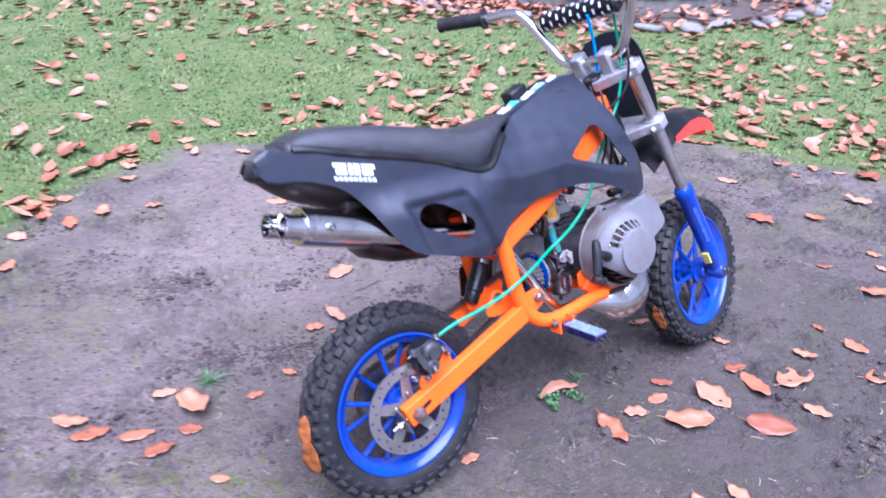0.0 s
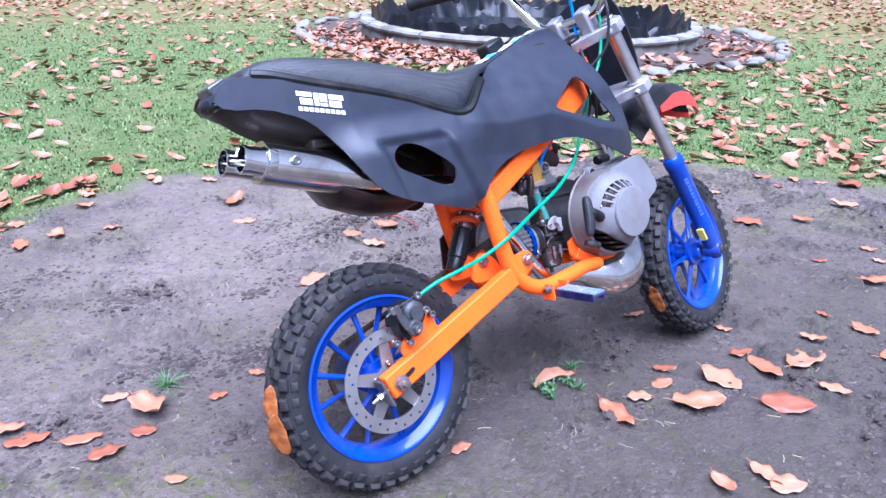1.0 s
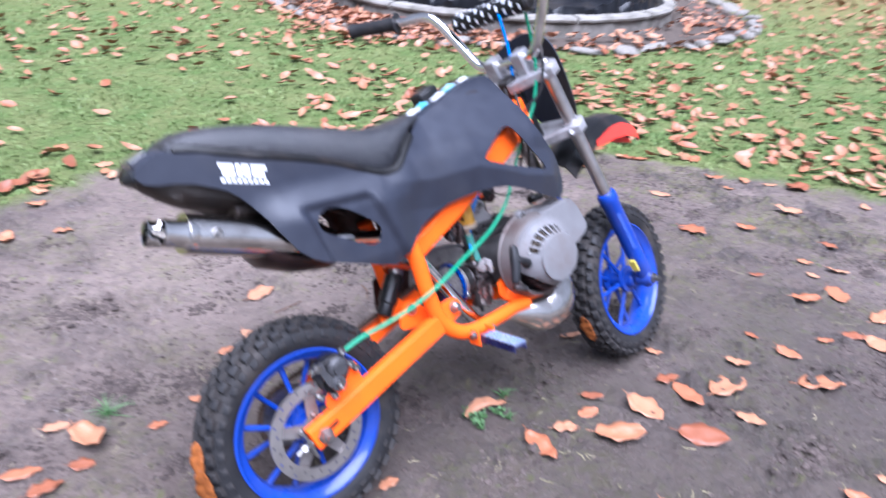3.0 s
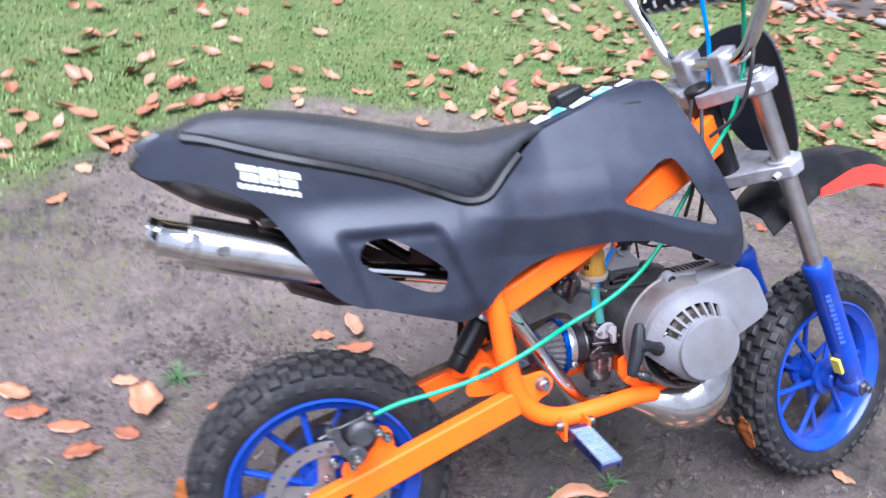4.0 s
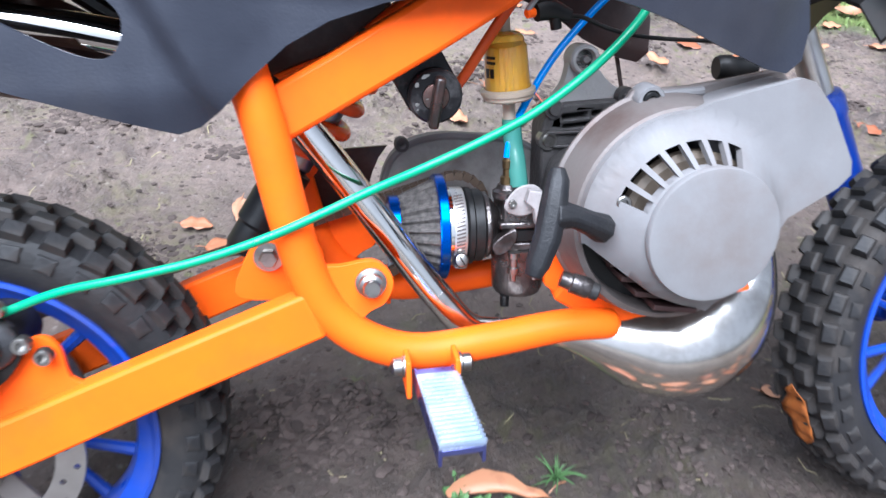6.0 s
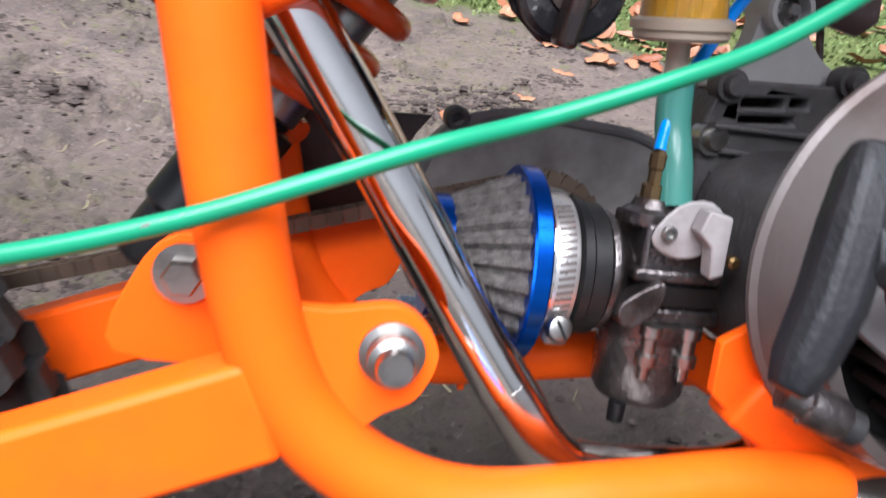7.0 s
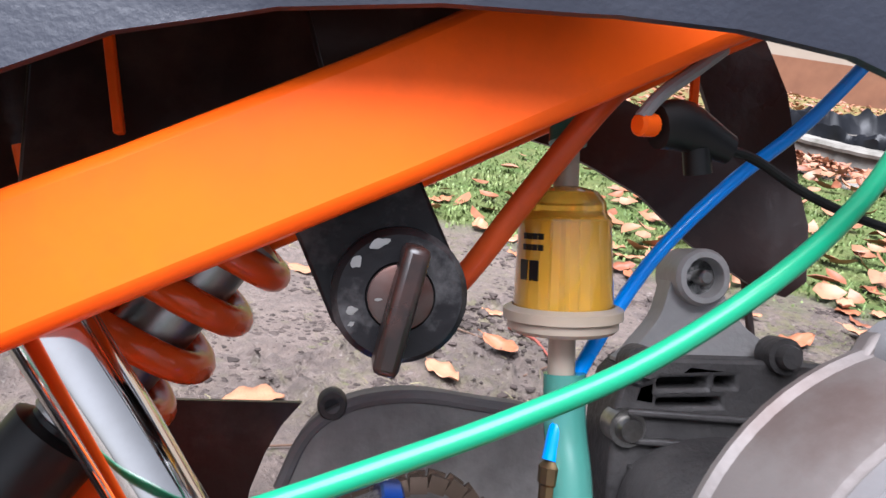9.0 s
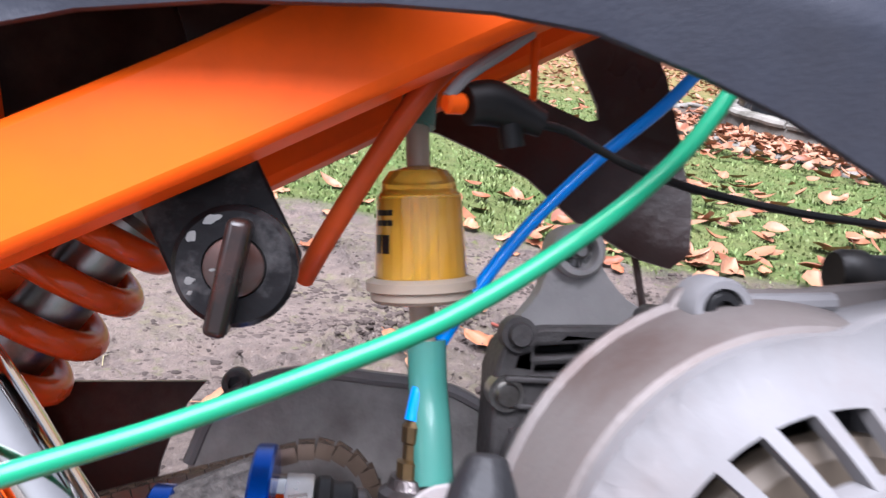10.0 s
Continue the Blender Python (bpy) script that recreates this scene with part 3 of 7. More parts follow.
def build_pond():
    pond = thing("garden_pond", "round raised concrete garden pond lined with black foil", "pond", Matrix.Translation((POND.x, POND.y, 0)))
    bm = bmesh.new()
    seg = 240
    rings = []
    for r, z in ((1.585, -0.03), (1.570, 0.04), (1.562, 0.09), (1.555, 0.138), (1.44, 0.140), (1.42, -0.03)):
        rings.append([bm.verts.new(((r + 0.022 * noise.noise((9 * math.cos(a), 9 * math.sin(a), z * 14)) + 0.012 * noise.noise((27 * math.cos(a), 27 * math.sin(a), z * 40))) * math.cos(a), (r + 0.022 * noise.noise((9 * math.cos(a), 9 * math.sin(a), z * 14)) + 0.012 * noise.noise((27 * math.cos(a), 27 * math.sin(a), z * 40))) * math.sin(a),
                                    z + (0.012 * noise.noise((5 * math.cos(a), 5 * math.sin(a), 2)) if z > 0.05 else 0))) for a in (2 * math.pi * i / seg for i in range(seg))])
    for a, b in zip(rings, rings[1:]):
        for i in range(seg):
            j = (i + 1) % seg
            bm.faces.new((a[i], a[j], b[j], b[i]))
    part("rim_wall", bm, CONCRETE, pond, "dark stained concrete wall")
    for k in range(13):
        bm = bmesh.new()
        rings = []
        a0, a1 = 2 * math.pi * (k + 0.012) / 13, 2 * math.pi * (k + 0.988) / 13
        for i in range(19):
            a = a0 + (a1 - a0) * i / 18
            w = 0.010 * noise.noise((5 * math.cos(a), 5 * math.sin(a), 2)) + 0.005 * noise.noise((24 * math.cos(a), 24 * math.sin(a), 6))
            rings.append([bm.verts.new((r * math.cos(a), r * math.sin(a), z + w)) for r, z in ((1.582 + w, 0.132), (1.588 + w, 0.150), (1.575 + w, 0.170), (1.47, 0.175), (1.43, 0.165), (1.43, 0.132))])
        for ra, rb in zip(rings, rings[1:]):
            for j in range(6):
                bm.faces.new((ra[j], ra[(j + 1) % 6], rb[(j + 1) % 6], rb[j]))
        bm.faces.new(rings[0])
        bm.faces.new(rings[-1])
        part("coping", bm, PALE_LIP, pond)
    bm = bmesh.new()
    rings = []
    for k, (r, z) in enumerate(((0.02, 0.01), (0.7, 0.015), (1.2, 0.02), (1.34, 0.06), (1.40, 0.14), (1.43, 0.20), (1.455, 0.235), (1.47, 0.19), (1.475, 0.165))):
        ring = []
        for i in range(seg * 2):
            a = math.pi * i / seg
            n1 = noise.noise((6 * math.cos(a), 6 * math.sin(a), k * 0.7))
            n2 = noise.noise((17 * math.cos(a), 17 * math.sin(a), k * 0.5))
            back = 0.5 + 0.5 * math.sin(a - radians(-20))
            lift = (0.05 * n1 + 0.05 * n2 + 0.16 * max(0.0, n1) * back) if 3 < k < 8 else 0.01 * n1
            ring.append(bm.verts.new(((r + 0.025 * n2) * math.cos(a), (r + 0.025 * n2) * math.sin(a), z + lift)))
        rings.append(ring)
    for a, b in zip(rings, rings[1:]):
        for i in range(len(a)):
            j = (i + 1) % len(a)
            bm.faces.new((a[i], a[j], b[j], b[i]))
    part("liner", bm, LINER, pond, "crumpled black foil liner standing up above the rim")
    bm = bmesh.new()
    add_box(bm, (-0.012, -0.02, 0), (0.012, 0.02, 0.20), Matrix.Translation((-1.28, -0.62, 0.04)) @ Euler((0.2, 0.35, 0.3)).to_matrix().to_4x4())
    part("slat", bm, material("grey slat", (0.342, 0.35, 0.365), 0.5, second=(0.228, 0.228, 0.243)), pond, "grey plastic slat leaning in the pond", bevel=0.003)
    bm = bmesh.new()
    add_tube(bm, [(-1.55, -0.10, 0.05), (-1.40, -0.35, 0.17), (-1.25, -0.62, 0.215)], 0.012, seg=8)
    part("stick", bm, CONCRETE, pond, "pale stick lying over the rim")


def build_bed():
    bed = thing("flower_bed", "bare soil bed with leaves, edged with rough grey stones", "flower bed", Matrix.Translation((BED.x, BED.y, 0)))
    bm = bmesh.new()
    seg = 72
    inner, outer = [], []
    for ring, r, z in ((inner, 1.40, 0.03), (outer, 2.2, 0.012)):
        for i in range(seg):
            a = 2 * math.pi * i / seg
            ring.append(bm.verts.new((r * math.cos(a), r * math.sin(a), z + 0.012 * noise.noise((4 * math.cos(a), 4 * math.sin(a), r)))))
    for i in range(seg):
        j = (i + 1) % seg
        bm.faces.new((inner[i], inner[j], outer[j], outer[i]))
    part("soil", bm, SOIL, bed, "dark loose soil")
    r3 = random.Random(3)
    meshes = []
    for k in range(5):
        bm = bmesh.new()
        bmesh.ops.create_icosphere(bm, subdivisions=2, radius=1.0)
        for v in bm.verts:
            v.co *= 1 + 0.22 * noise.noise(v.co * 1.4 + Vector((k * 5, 0, 0)))
            v.co.x = max(-0.8, min(0.8, v.co.x)) * 1.1
            v.co.z = max(-0.5, min(0.7, v.co.z))
        me = bpy.data.meshes.new("stone")
        bm.to_mesh(me)
        bm.free()
        me.polygons.foreach_set("use_smooth", [True] * len(me.polygons))
        me.materials.append(STONE)
        meshes.append(me)
    a = 0.0
    while a < 2 * math.pi - 0.05:
        size = r3.uniform(0.045, 0.16)
        a += 0.0 if r3.random() > 0.25 else r3.uniform(0.03, 0.12)
        st = new("stone", meshes[r3.randrange(5)])
        st.parent = bed
        rr = 2.26 + r3.uniform(-0.05, 0.05)
        st.matrix_basis = Matrix.Translation((rr * math.cos(a), rr * math.sin(a), 0.018)) @ Matrix.Rotation(a + math.pi / 2 + r3.uniform(-0.6, 0.6), 4, "Z") @ Euler((r3.uniform(-0.3, 0.3), r3.uniform(-0.3, 0.3), 0)).to_matrix().to_4x4() @ Matrix.Diagonal((size, r3.uniform(0.04, 0.085), r3.uniform(0.025, 0.06), 1))
        a += size * r3.uniform(1.9, 2.4) / 2.25


build_pond()
build_bed()

# ---- the house beyond the lawn ----
def build_house():
    m = Matrix.Translation((10.5, 14.5, 0)) @ Matrix.Rotation(radians(-28), 4, "Z")
    house = thing("house", "pale rendered house with a brown plinth beyond the lawn", "house", m)
    bm = bmesh.new()
    add_box(bm, (-9, 0, 0.75), (9, 6, 4.5))
    part("wall", bm, material("pale render", (0.33, 0.276, 0.223), 0.9, second=(0.293, 0.245, 0.197), scale=2, bump=0.3, grime=(0.228, 0.19, 0.152), grime_scale=0.7, grime_amount=0.4), house)
    bm = bmesh.new()
    add_box(bm, (-9.02, -0.03, -0.1), (9.02, 6.02, 0.75))
    part("plinth", bm, material("brown plinth", (0.228, 0.106, 0.0608), 0.85, second=(0.167, 0.076, 0.0456), scale=3, bump=0.3, grime=(0.076, 0.0532, 0.038), grime_scale=1, grime_amount=0.5), house, "brown painted plinth")


build_house()

# ---- materials of the bike ----
ORANGE = material("orange enamel", (1.0, 0.127, 0.002), 0.42, second=(0.97, 0.108, 0.002), scale=25, specular=0.14, grime=(0.30, 0.07, 0.02), grime_scale=14, grime_amount=0.3, bump=0.06, bump_scale=160)
BLACK_PLASTIC = material("dark grey plastic", (0.0170, 0.0192, 0.0290), 0.39, second=(0.0220, 0.0252, 0.0372), scale=40, rough_var=0.07, specular=0.45, bump=0.10, bump_scale=500, grime=(0.0561, 0.0528, 0.0528), grime_scale=7, grime_amount=0.22)
HANDLE = material("handle plastic", (0.0076, 0.0080, 0.0101), 0.5, second=(0.0113, 0.0113, 0.0126), scale=60, grime=(0.0378, 0.0357, 0.0336), grime_scale=25, grime_amount=0.3, bump=0.2, bump_scale=400)
INNER_PLASTIC = material("dirty black plastic", (0.0098, 0.0084, 0.0084), 0.42, second=(0.0245, 0.0182, 0.0154), scale=14, grime=(0.060, 0.036, 0.024), grime_scale=5, grime_amount=0.35, bump=0.2, bump_scale=120)
# brown from grime and from the orange frame's reflection, put into the base colour
BROWNED = material("black plastic with grime and orange reflection", (0.0382, 0.0145, 0.0102), 0.30, second=(0.0187, 0.0102, 0.00935), scale=10, contrast=0.3, grime=(0.102, 0.0638, 0.051), grime_scale=22, grime_amount=0.5, bump=0.2, bump_scale=120)
BLUE = material("blue enamel", (0.0125, 0.050, 0.330), 0.30, second=(0.0095, 0.036, 0.250), scale=20, coat=0.35, grime=(0.076, 0.076, 0.0912), grime_scale=9, grime_amount=0.4)
RUBBER = material("black tyre rubber", (0.0125, 0.0125, 0.0140), 0.55, second=(0.0225, 0.0215, 0.0215), scale=30, specular=0.22, grime=(0.066, 0.054, 0.045), grime_scale=10, grime_amount=0.7, bump=0.4, bump_scale=150)
BOOT = material("black rubber", (0.0035, 0.0035, 0.0040), 0.42, second=(0.0084, 0.0084, 0.0084), scale=30, grime=(0.042, 0.035, 0.0315), grime_scale=30, grime_amount=0.3)
STEEL = material("zinc-plated steel", (0.418, 0.41, 0.395), 0.34, 1.0, second=(0.274, 0.266, 0.251), scale=60, grime=(0.076, 0.0532, 0.038), grime_scale=30, grime_amount=0.6)
CHROME = material("chrome", (0.80, 0.79, 0.77), 0.07, 1.0, second=(0.72, 0.70, 0.68), scale=12, rough_var=0.04, grime=(0.30, 0.24, 0.18), grime_scale=9, grime_amount=0.35)
POLISHED = material("polished steel", (0.78, 0.76, 0.73), 0.16, 1.0, second=(0.54, 0.51, 0.48), scale=20, rough_var=0.06, grime=(0.20, 0.15, 0.11), grime_scale=10, grime_amount=0.55)
BRUSHED = material("brushed steel", (0.72, 0.70, 0.68), 0.33, 1.0, second=(0.50, 0.48, 0.46), scale=30, rough_var=0.1, grime=(0.22, 0.18, 0.15), grime_scale=8, grime_amount=0.35)
ALLOY = material("cast aluminium", (0.155, 0.139, 0.132), 0.5, 0.35, second=(0.125, 0.108, 0.102), scale=25, grime=(0.078, 0.052, 0.045), grime_scale=11, grime_amount=0.8, bump=0.14, bump_scale=260)
CASE = material("dark cast case", (0.048, 0.045, 0.045), 0.5, 0.2, specular=0.22, second=(0.092, 0.086, 0.084), scale=30, contrast=0.4, grime=(0.028, 0.0208, 0.0176), grime_scale=16, grime_amount=0.75, bump=0.5, bump_scale=220)
CARB = material("dirty carburettor alloy", (0.19, 0.172, 0.168), 0.3, 0.85, second=(0.060, 0.050, 0.048), scale=45, contrast=0.3, grime=(0.0213, 0.0167, 0.0152), grime_scale=24, grime_amount=0.8, bump=0.4, bump_scale=240)
PALE_ALLOY = material("grey painted alloy", (0.166, 0.163, 0.167), 0.58, 0.0, second=(0.142, 0.138, 0.140), scale=30, grime=(0.114, 0.0874, 0.076), grime_scale=9, grime_amount=0.6, bump=0.07, bump_scale=300, specular=0.12)
MOUNT = material("pale cast alloy", (0.42, 0.41, 0.40), 0.5, 0.2, second=(0.33, 0.32, 0.31), scale=30, grime=(0.14, 0.11, 0.09), grime_scale=12, grime_amount=0.5, bump=0.3, bump_scale=260)
SILVER = material("silver cast alloy", (0.43, 0.42, 0.43), 0.38, 0.5, second=(0.31, 0.30, 0.30), scale=40, grime=(0.10, 0.08, 0.07), grime_scale=20, grime_amount=0.5, bump=0.2, bump_scale=260)
SEAT = material("black seat vinyl", (0.0144, 0.0151, 0.0187), 0.36, specular=0.5, second=(0.0274, 0.0281, 0.0317), scale=90, bump=0.55, bump_scale=420, weave=True, grime=(0.072, 0.0648, 0.0612), grime_scale=8, grime_amount=0.25)
BLACK = material("black paint", (0.0056, 0.0056, 0.0063), 0.32, second=(0.0098, 0.0098, 0.0098), scale=40, grime=(0.056, 0.042, 0.035), grime_scale=15, grime_amount=0.3)
GREEN = material("green cable sleeve", (0.0114, 0.258, 0.129), 0.32, second=(0.0152, 0.213, 0.106), scale=40, coat=0.2)
WHITE = material("white print", (0.75, 0.76, 0.78), 0.45, second=(0.6, 0.61, 0.64), scale=60)

PALE_PRINT = material("pale blue print", (0.076, 0.129, 0.35), 0.4, second=(0.038, 0.076, 0.319), scale=60)
LEAN = 18.2
bike = thing("dirt_bike", "small orange and blue dirt bike with black fairings, leaning over", "motorbike", pose(0, 0, 0.0055, -LEAN, 0, 0))
WHEEL_R = 0.192


# ---- wheels ----
def tread_block(seed, ly, lt, h):
    """A worn rubber block, its foot at the tyre, standing along x."""
    rr = random.Random(seed)
    out = bmesh.new()
    rings = []
    for x, fy, fz in ((-0.004, 1.06, 1.08), (h * 0.72, 0.92, 0.90), (h, 0.74, 0.70)):
        rings.append([out.verts.new((x + rr.uniform(-0.0005, 0.0005), sy * ly / 2 * fy + rr.uniform(-0.0005, 0.0005), sz * lt / 2 * fz + rr.uniform(-0.0005, 0.0005))) for sy, sz in ((-1, -1), (1, -1), (1, 1), (-1, 1))])
    for ra, rb in zip(rings, rings[1:]):
        for j in range(4):
            out.faces.new((ra[j], ra[(j + 1) % 4], rb[(j + 1) % 4], rb[j]))
    out.faces.new(rings[-1])
    bmesh.ops.recalc_face_normals(out, faces=out.faces)
    me = bpy.data.meshes.new("tread_block")
    out.to_mesh(me)
    out.free()
    me.materials.append(RUBBER)
    me.polygons.foreach_set("use_smooth", [True] * len(me.polygons))
    me.set_sharp_from_angle(angle=radians(28))
    return me


BLOCKS = [[tread_block(k + 10 * j, ly, lt, h) for k in range(3)] for j, (ly, lt, h) in enumerate(((0.0175, 0.0205, 0.0078), (0.0145, 0.0205, 0.0080), (0.0125, 0.0150, 0.0028)))]


def build_wheel(m, name, disc_side, label):
    """A wheel about its own y axis, its centre at m."""
    bm = bmesh.new()
    add_lathe(bm, [(0, -0.048), (0.016, -0.048), (0.02, -0.044), (0.022, -0.03), (0.033, -0.028), (0.033, -0.02), (0.02, -0.016), (0.02, 0.016),
                   (0.033, 0.02), (0.033, 0.028), (0.022, 0.03), (0.02, 0.044), (0.016, 0.048), (0, 0.048)], (0, 0, 0), (0, 1, 0), 28)
    wheel = part(name, bm, BLUE, bike, label)
    wheel.matrix_basis = m
    bm = bmesh.new()
    add_lathe(bm, [(0.1405, -0.030), (0.1405, -0.0335), (0.137, -0.0345), (0.1345, -0.031), (0.128, -0.026), (0.121, -0.022), (0.117, -0.012), (0.116, 0.0), (0.117, 0.012), (0.121, 0.022),
                   (0.128, 0.026), (0.1345, 0.031), (0.137, 0.0345), (0.1405, 0.0335), (0.1405, 0.030), (0.130, 0.020), (0.130, -0.020)], (0, 0, 0), (0, 1, 0), 72, closed=True)
    part("rim", bm, BLUE, wheel, "glossy blue rim")
    bm = bmesh.new()
    add_lathe(bm, [(0.136, -0.028), (0.146, -0.0345), (0.157, -0.0375), (0.168, -0.0375), (0.178, -0.0325), (0.1838, -0.020), (0.1858, 0.0), (0.1838, 0.020), (0.178, 0.0325), (0.168, 0.0375),
                   (0.157, 0.0375), (0.146, 0.0345), (0.136, 0.028), (0.131, 0.018), (0.131, -0.018)], (0, 0, 0), (0, 1, 0), 96, closed=True)
    part("tyre", bm, RUBBER, wheel, "muddy black knobbly tyre", smooth=30)
    count = 38
    rr = random.Random(len(name))
    for k in range(count):
        for row, (y, r, tilt, shift) in enumerate(((-0.0105, 0.1850, 4, 0.0), (0.0105, 0.1850, -4, 0.5), (-0.0282, 0.1800, 38, 0.5), (0.0282, 0.1800, -38, 0.0), (-0.0365, 0.1660, 78, 0.5), (0.0365, 0.1660, -78, 0.0))):
            aa = (k + shift + rr.uniform(-0.06, 0.06)) * 2 * math.pi / count
            ob = new("tread_block", BLOCKS[row // 2][rr.randrange(3)])
            ob.parent = wheel
            ob.matrix_basis = Matrix.Rotation(-aa, 4, "Y") @ Matrix.Translation((r + rr.uniform(-0.0008, 0.0006), y, 0)) @ Matrix.Rotation(radians(-tilt + rr.uniform(-3, 3)), 4, "Z") @ Matrix.Rotation(radians(rr.uniform(-5, 5)), 4, "X")
    for k in range(12):
        a = radians(30 * k + 12)
        bm = bmesh.new()
        p0 = Vector((0.028 * math.cos(a + 0.12), (-0.016 if k % 2 else 0.016), 0.028 * math.sin(a + 0.12)))
        p1 = Vector((0.122 * math.cos(a), (-0.006 if k % 2 else 0.006), 0.122 * math.sin(a)))
        add_tube(bm, [p0, (p0 + p1) / 2, p1], 0.0048, seg=8, per=2, radii=(0.006, 0.0045, 0.006))
        part("spoke", bm, BLUE, wheel)
    return wheel


REAR_M = Matrix.Translation((0, 0, WHEEL_R))
rear = build_wheel(REAR_M, "rear_wheel", -1, "blue rear wheel with a drilled brake disc")
bm = bmesh.new()
holes = []
for k in range(30):
    a = radians(12 * k)
    holes.append(circle(*( (0.082 if k % 2 else 0.074) * f for f in (math.cos(a), math.sin(a))), 0.0026, 8))
add_plate(bm, circle(0, 0, 0.0885, 72), -0.0545, -0.0515, holes=[circle(0, 0, 0.066, 48)] + holes)
part("brake_disc", bm, BRUSHED, rear, "drilled steel brake disc")
bm = bmesh.new()
star = []
for k in range(5):
    b = 72 * k + 20
    star += [(0.067 * math.cos(radians(b + o)), 0.067 * math.sin(radians(b + o))) for o in (-8, -3, 3, 8)]
    star += [(0.027 * math.cos(radians(b + o)), 0.027 * math.sin(radians(b + o))) for o in (26, 36, 46)]
add_plate(bm, star, -0.0515, -0.048, holes=[circle(0, 0, 0.012, 20)])
part("disc_carrier", bm, material("dull steel", (0.24, 0.22, 0.21), 0.5, 0.6, second=(0.16, 0.14, 0.13), scale=30, grime=(0.1, 0.07, 0.05), grime_scale=20, grime_amount=0.6), rear, "star-shaped disc carrier")
for k in range(5):
    bm = bmesh.new()
    a = radians(72 * k + 20)
    add_socket_bolt(bm, (0.030 * math.cos(a), -0.0515, 0.030 * math.sin(a)), (0.030 * math.cos(a), -1, 0.030 * math.sin(a)), 0.005, 0.005)
    part("disc_bolt", bm, STEEL, rear)

# ---- fork frame: z along the fork, y along the front axle to the bike's left ----
RAKE, STEER = 26.4, 12.0
up = Vector((-math.sin(radians(RAKE)), 0, math.cos(radians(RAKE))))
left = Matrix.Rotation(radians(STEER), 3, up) @ Vector((0, 1, 0))
ahead = left.cross(up)
FORK = Matrix((( ahead.x, left.x, up.x, 0.917), (ahead.y, left.y, up.y, 0.037), (ahead.z, left.z, up.z, 0.199), (0, 0, 0, 1)))
front = build_wheel(FORK.copy(), "front_wheel", 1, "blue front wheel with a muddy knobbly tyre")


def fork_part(name, bm, mat, label="", parent=None, smooth=35, bevel=0.0):
    bmesh.ops.transform(bm, matrix=FORK, verts=bm.verts)
    return part(name, bm, mat, parent or bike, label, smooth, bevel)


for side in (-1, 1):
    y = 0.075 * side
    bm = bmesh.new()
    add_lathe(bm, [(0, -0.022), (0.013, -0.022), (0.017, -0.012), (0.019, 0.03), (0.0205, 0.08), (0.021, 0.235), (0.023, 0.240), (0.023, 0.256), (0.0205, 0.262), (0.0155, 0.264), (0, 0.264)], (0.004, y, 0), (0.004, y, 1), 28)
    add_lathe(bm, [(0, -0.02), (0.016, -0.02), (0.018, -0.016), (0.018, 0.016), (0.016, 0.02), (0, 0.02)], (0, y, 0), (0, y + 1, 0), 20)
    leg = fork_part("fork_slider", bm, BLUE, "blue fork slider")
    bm = bmesh.new()
    add_rod(bm, (0.004, y, 0.25), (0.004, y, 0.615), 0.0145, seg=24, round_end=0.002)
    fork_part("fork_tube", bm, BRUSHED, "worn bare steel fork tube")
    bm = bmesh.new()
    add_lathe(bm, [(0, 0), (0.013, 0), (0.013, 0.004), (0.0085, 0.0045), (0.0085, 0.012), (0.005, 0.013), (0.005, 0.018), (0, 0.018)], (0, y + 0.02 * side, 0), (0, y + side, 0), 6)
    fork_part("axle_nut", bm, STEEL)
    if side < 0:
        for k in range(11):
            bm = bmesh.new()
            zz = 0.105 + 0.0098 * k
            add_box(bm, (0.0203, -0.0045 + 0.0006 * (k % 3), zz), (0.0212, 0.0045 - 0.0008 * (k % 2), zz + 0.0055 + 0.0012 * (k % 2)), Matrix.Translation((0.004, y, 0)) @ Matrix.Rotation(radians(-128), 4, "Z"))
            fork_part("print_bar", bm, PALE_PRINT, parent=leg)
        bm = bmesh.new()
        add_box(bm, (-0.0245, y - 0.009, 0.045), (-0.018, y + 0.006, 0.075))
        fork_part("sticker", bm, material("yellow sticker", (0.57, 0.471, 0.0608), 0.4, second=(0.38, 0.319, 0.076), scale=80), "small torn yellow sticker")
for z, name in ((0.448, "lower_clamp"), (0.592, "upper_clamp")):
    bm = bmesh.new()
    outline = [(0.030, -0.09), (0.030, 0.09), (0.012, 0.102), (-0.012, 0.10), (-0.03, 0.06), (-0.055, 0.02), (-0.055, -0.02), (-0.03, -0.06), (-0.012, -0.10), (0.012, -0.102)]
    swap = Matrix(((1, 0, 0, 0), (0, 0, 1, 0), (0, 1, 0, z), (0, 0, 0, 1)))
    add_plate(bm, outline, -0.011, 0.011, m=swap)
    clamp_plate = fork_part(name, bm, SILVER, "silver cast fork clamp", bevel=0.002)
    for side in (-1, 1):
        bm = bmesh.new()
        add_lathe(bm, [(0.0145, -0.015), (0.021, -0.015), (0.022, -0.012), (0.022, 0.012), (0.021, 0.015), (0.0145, 0.015)], (0.004, 0.075 * side, z), (0.004, 0.075 * side, z + 1), 24)
        add_socket_bolt(bm, (-0.022, 0.085 * side, z), (-1, 0.085 * side, z), 0.006, 0.012)
        fork_part("clamp_socket", bm, SILVER, "silver clamp socket", parent=clamp_plate)
bm = bmesh.new()
add_rod(bm, (-0.036, 0, 0.43), (-0.036, 0, 0.61), 0.021, seg=24, round_end=0.002)
fork_part("head_tube", bm, BLACK, "black steering head")
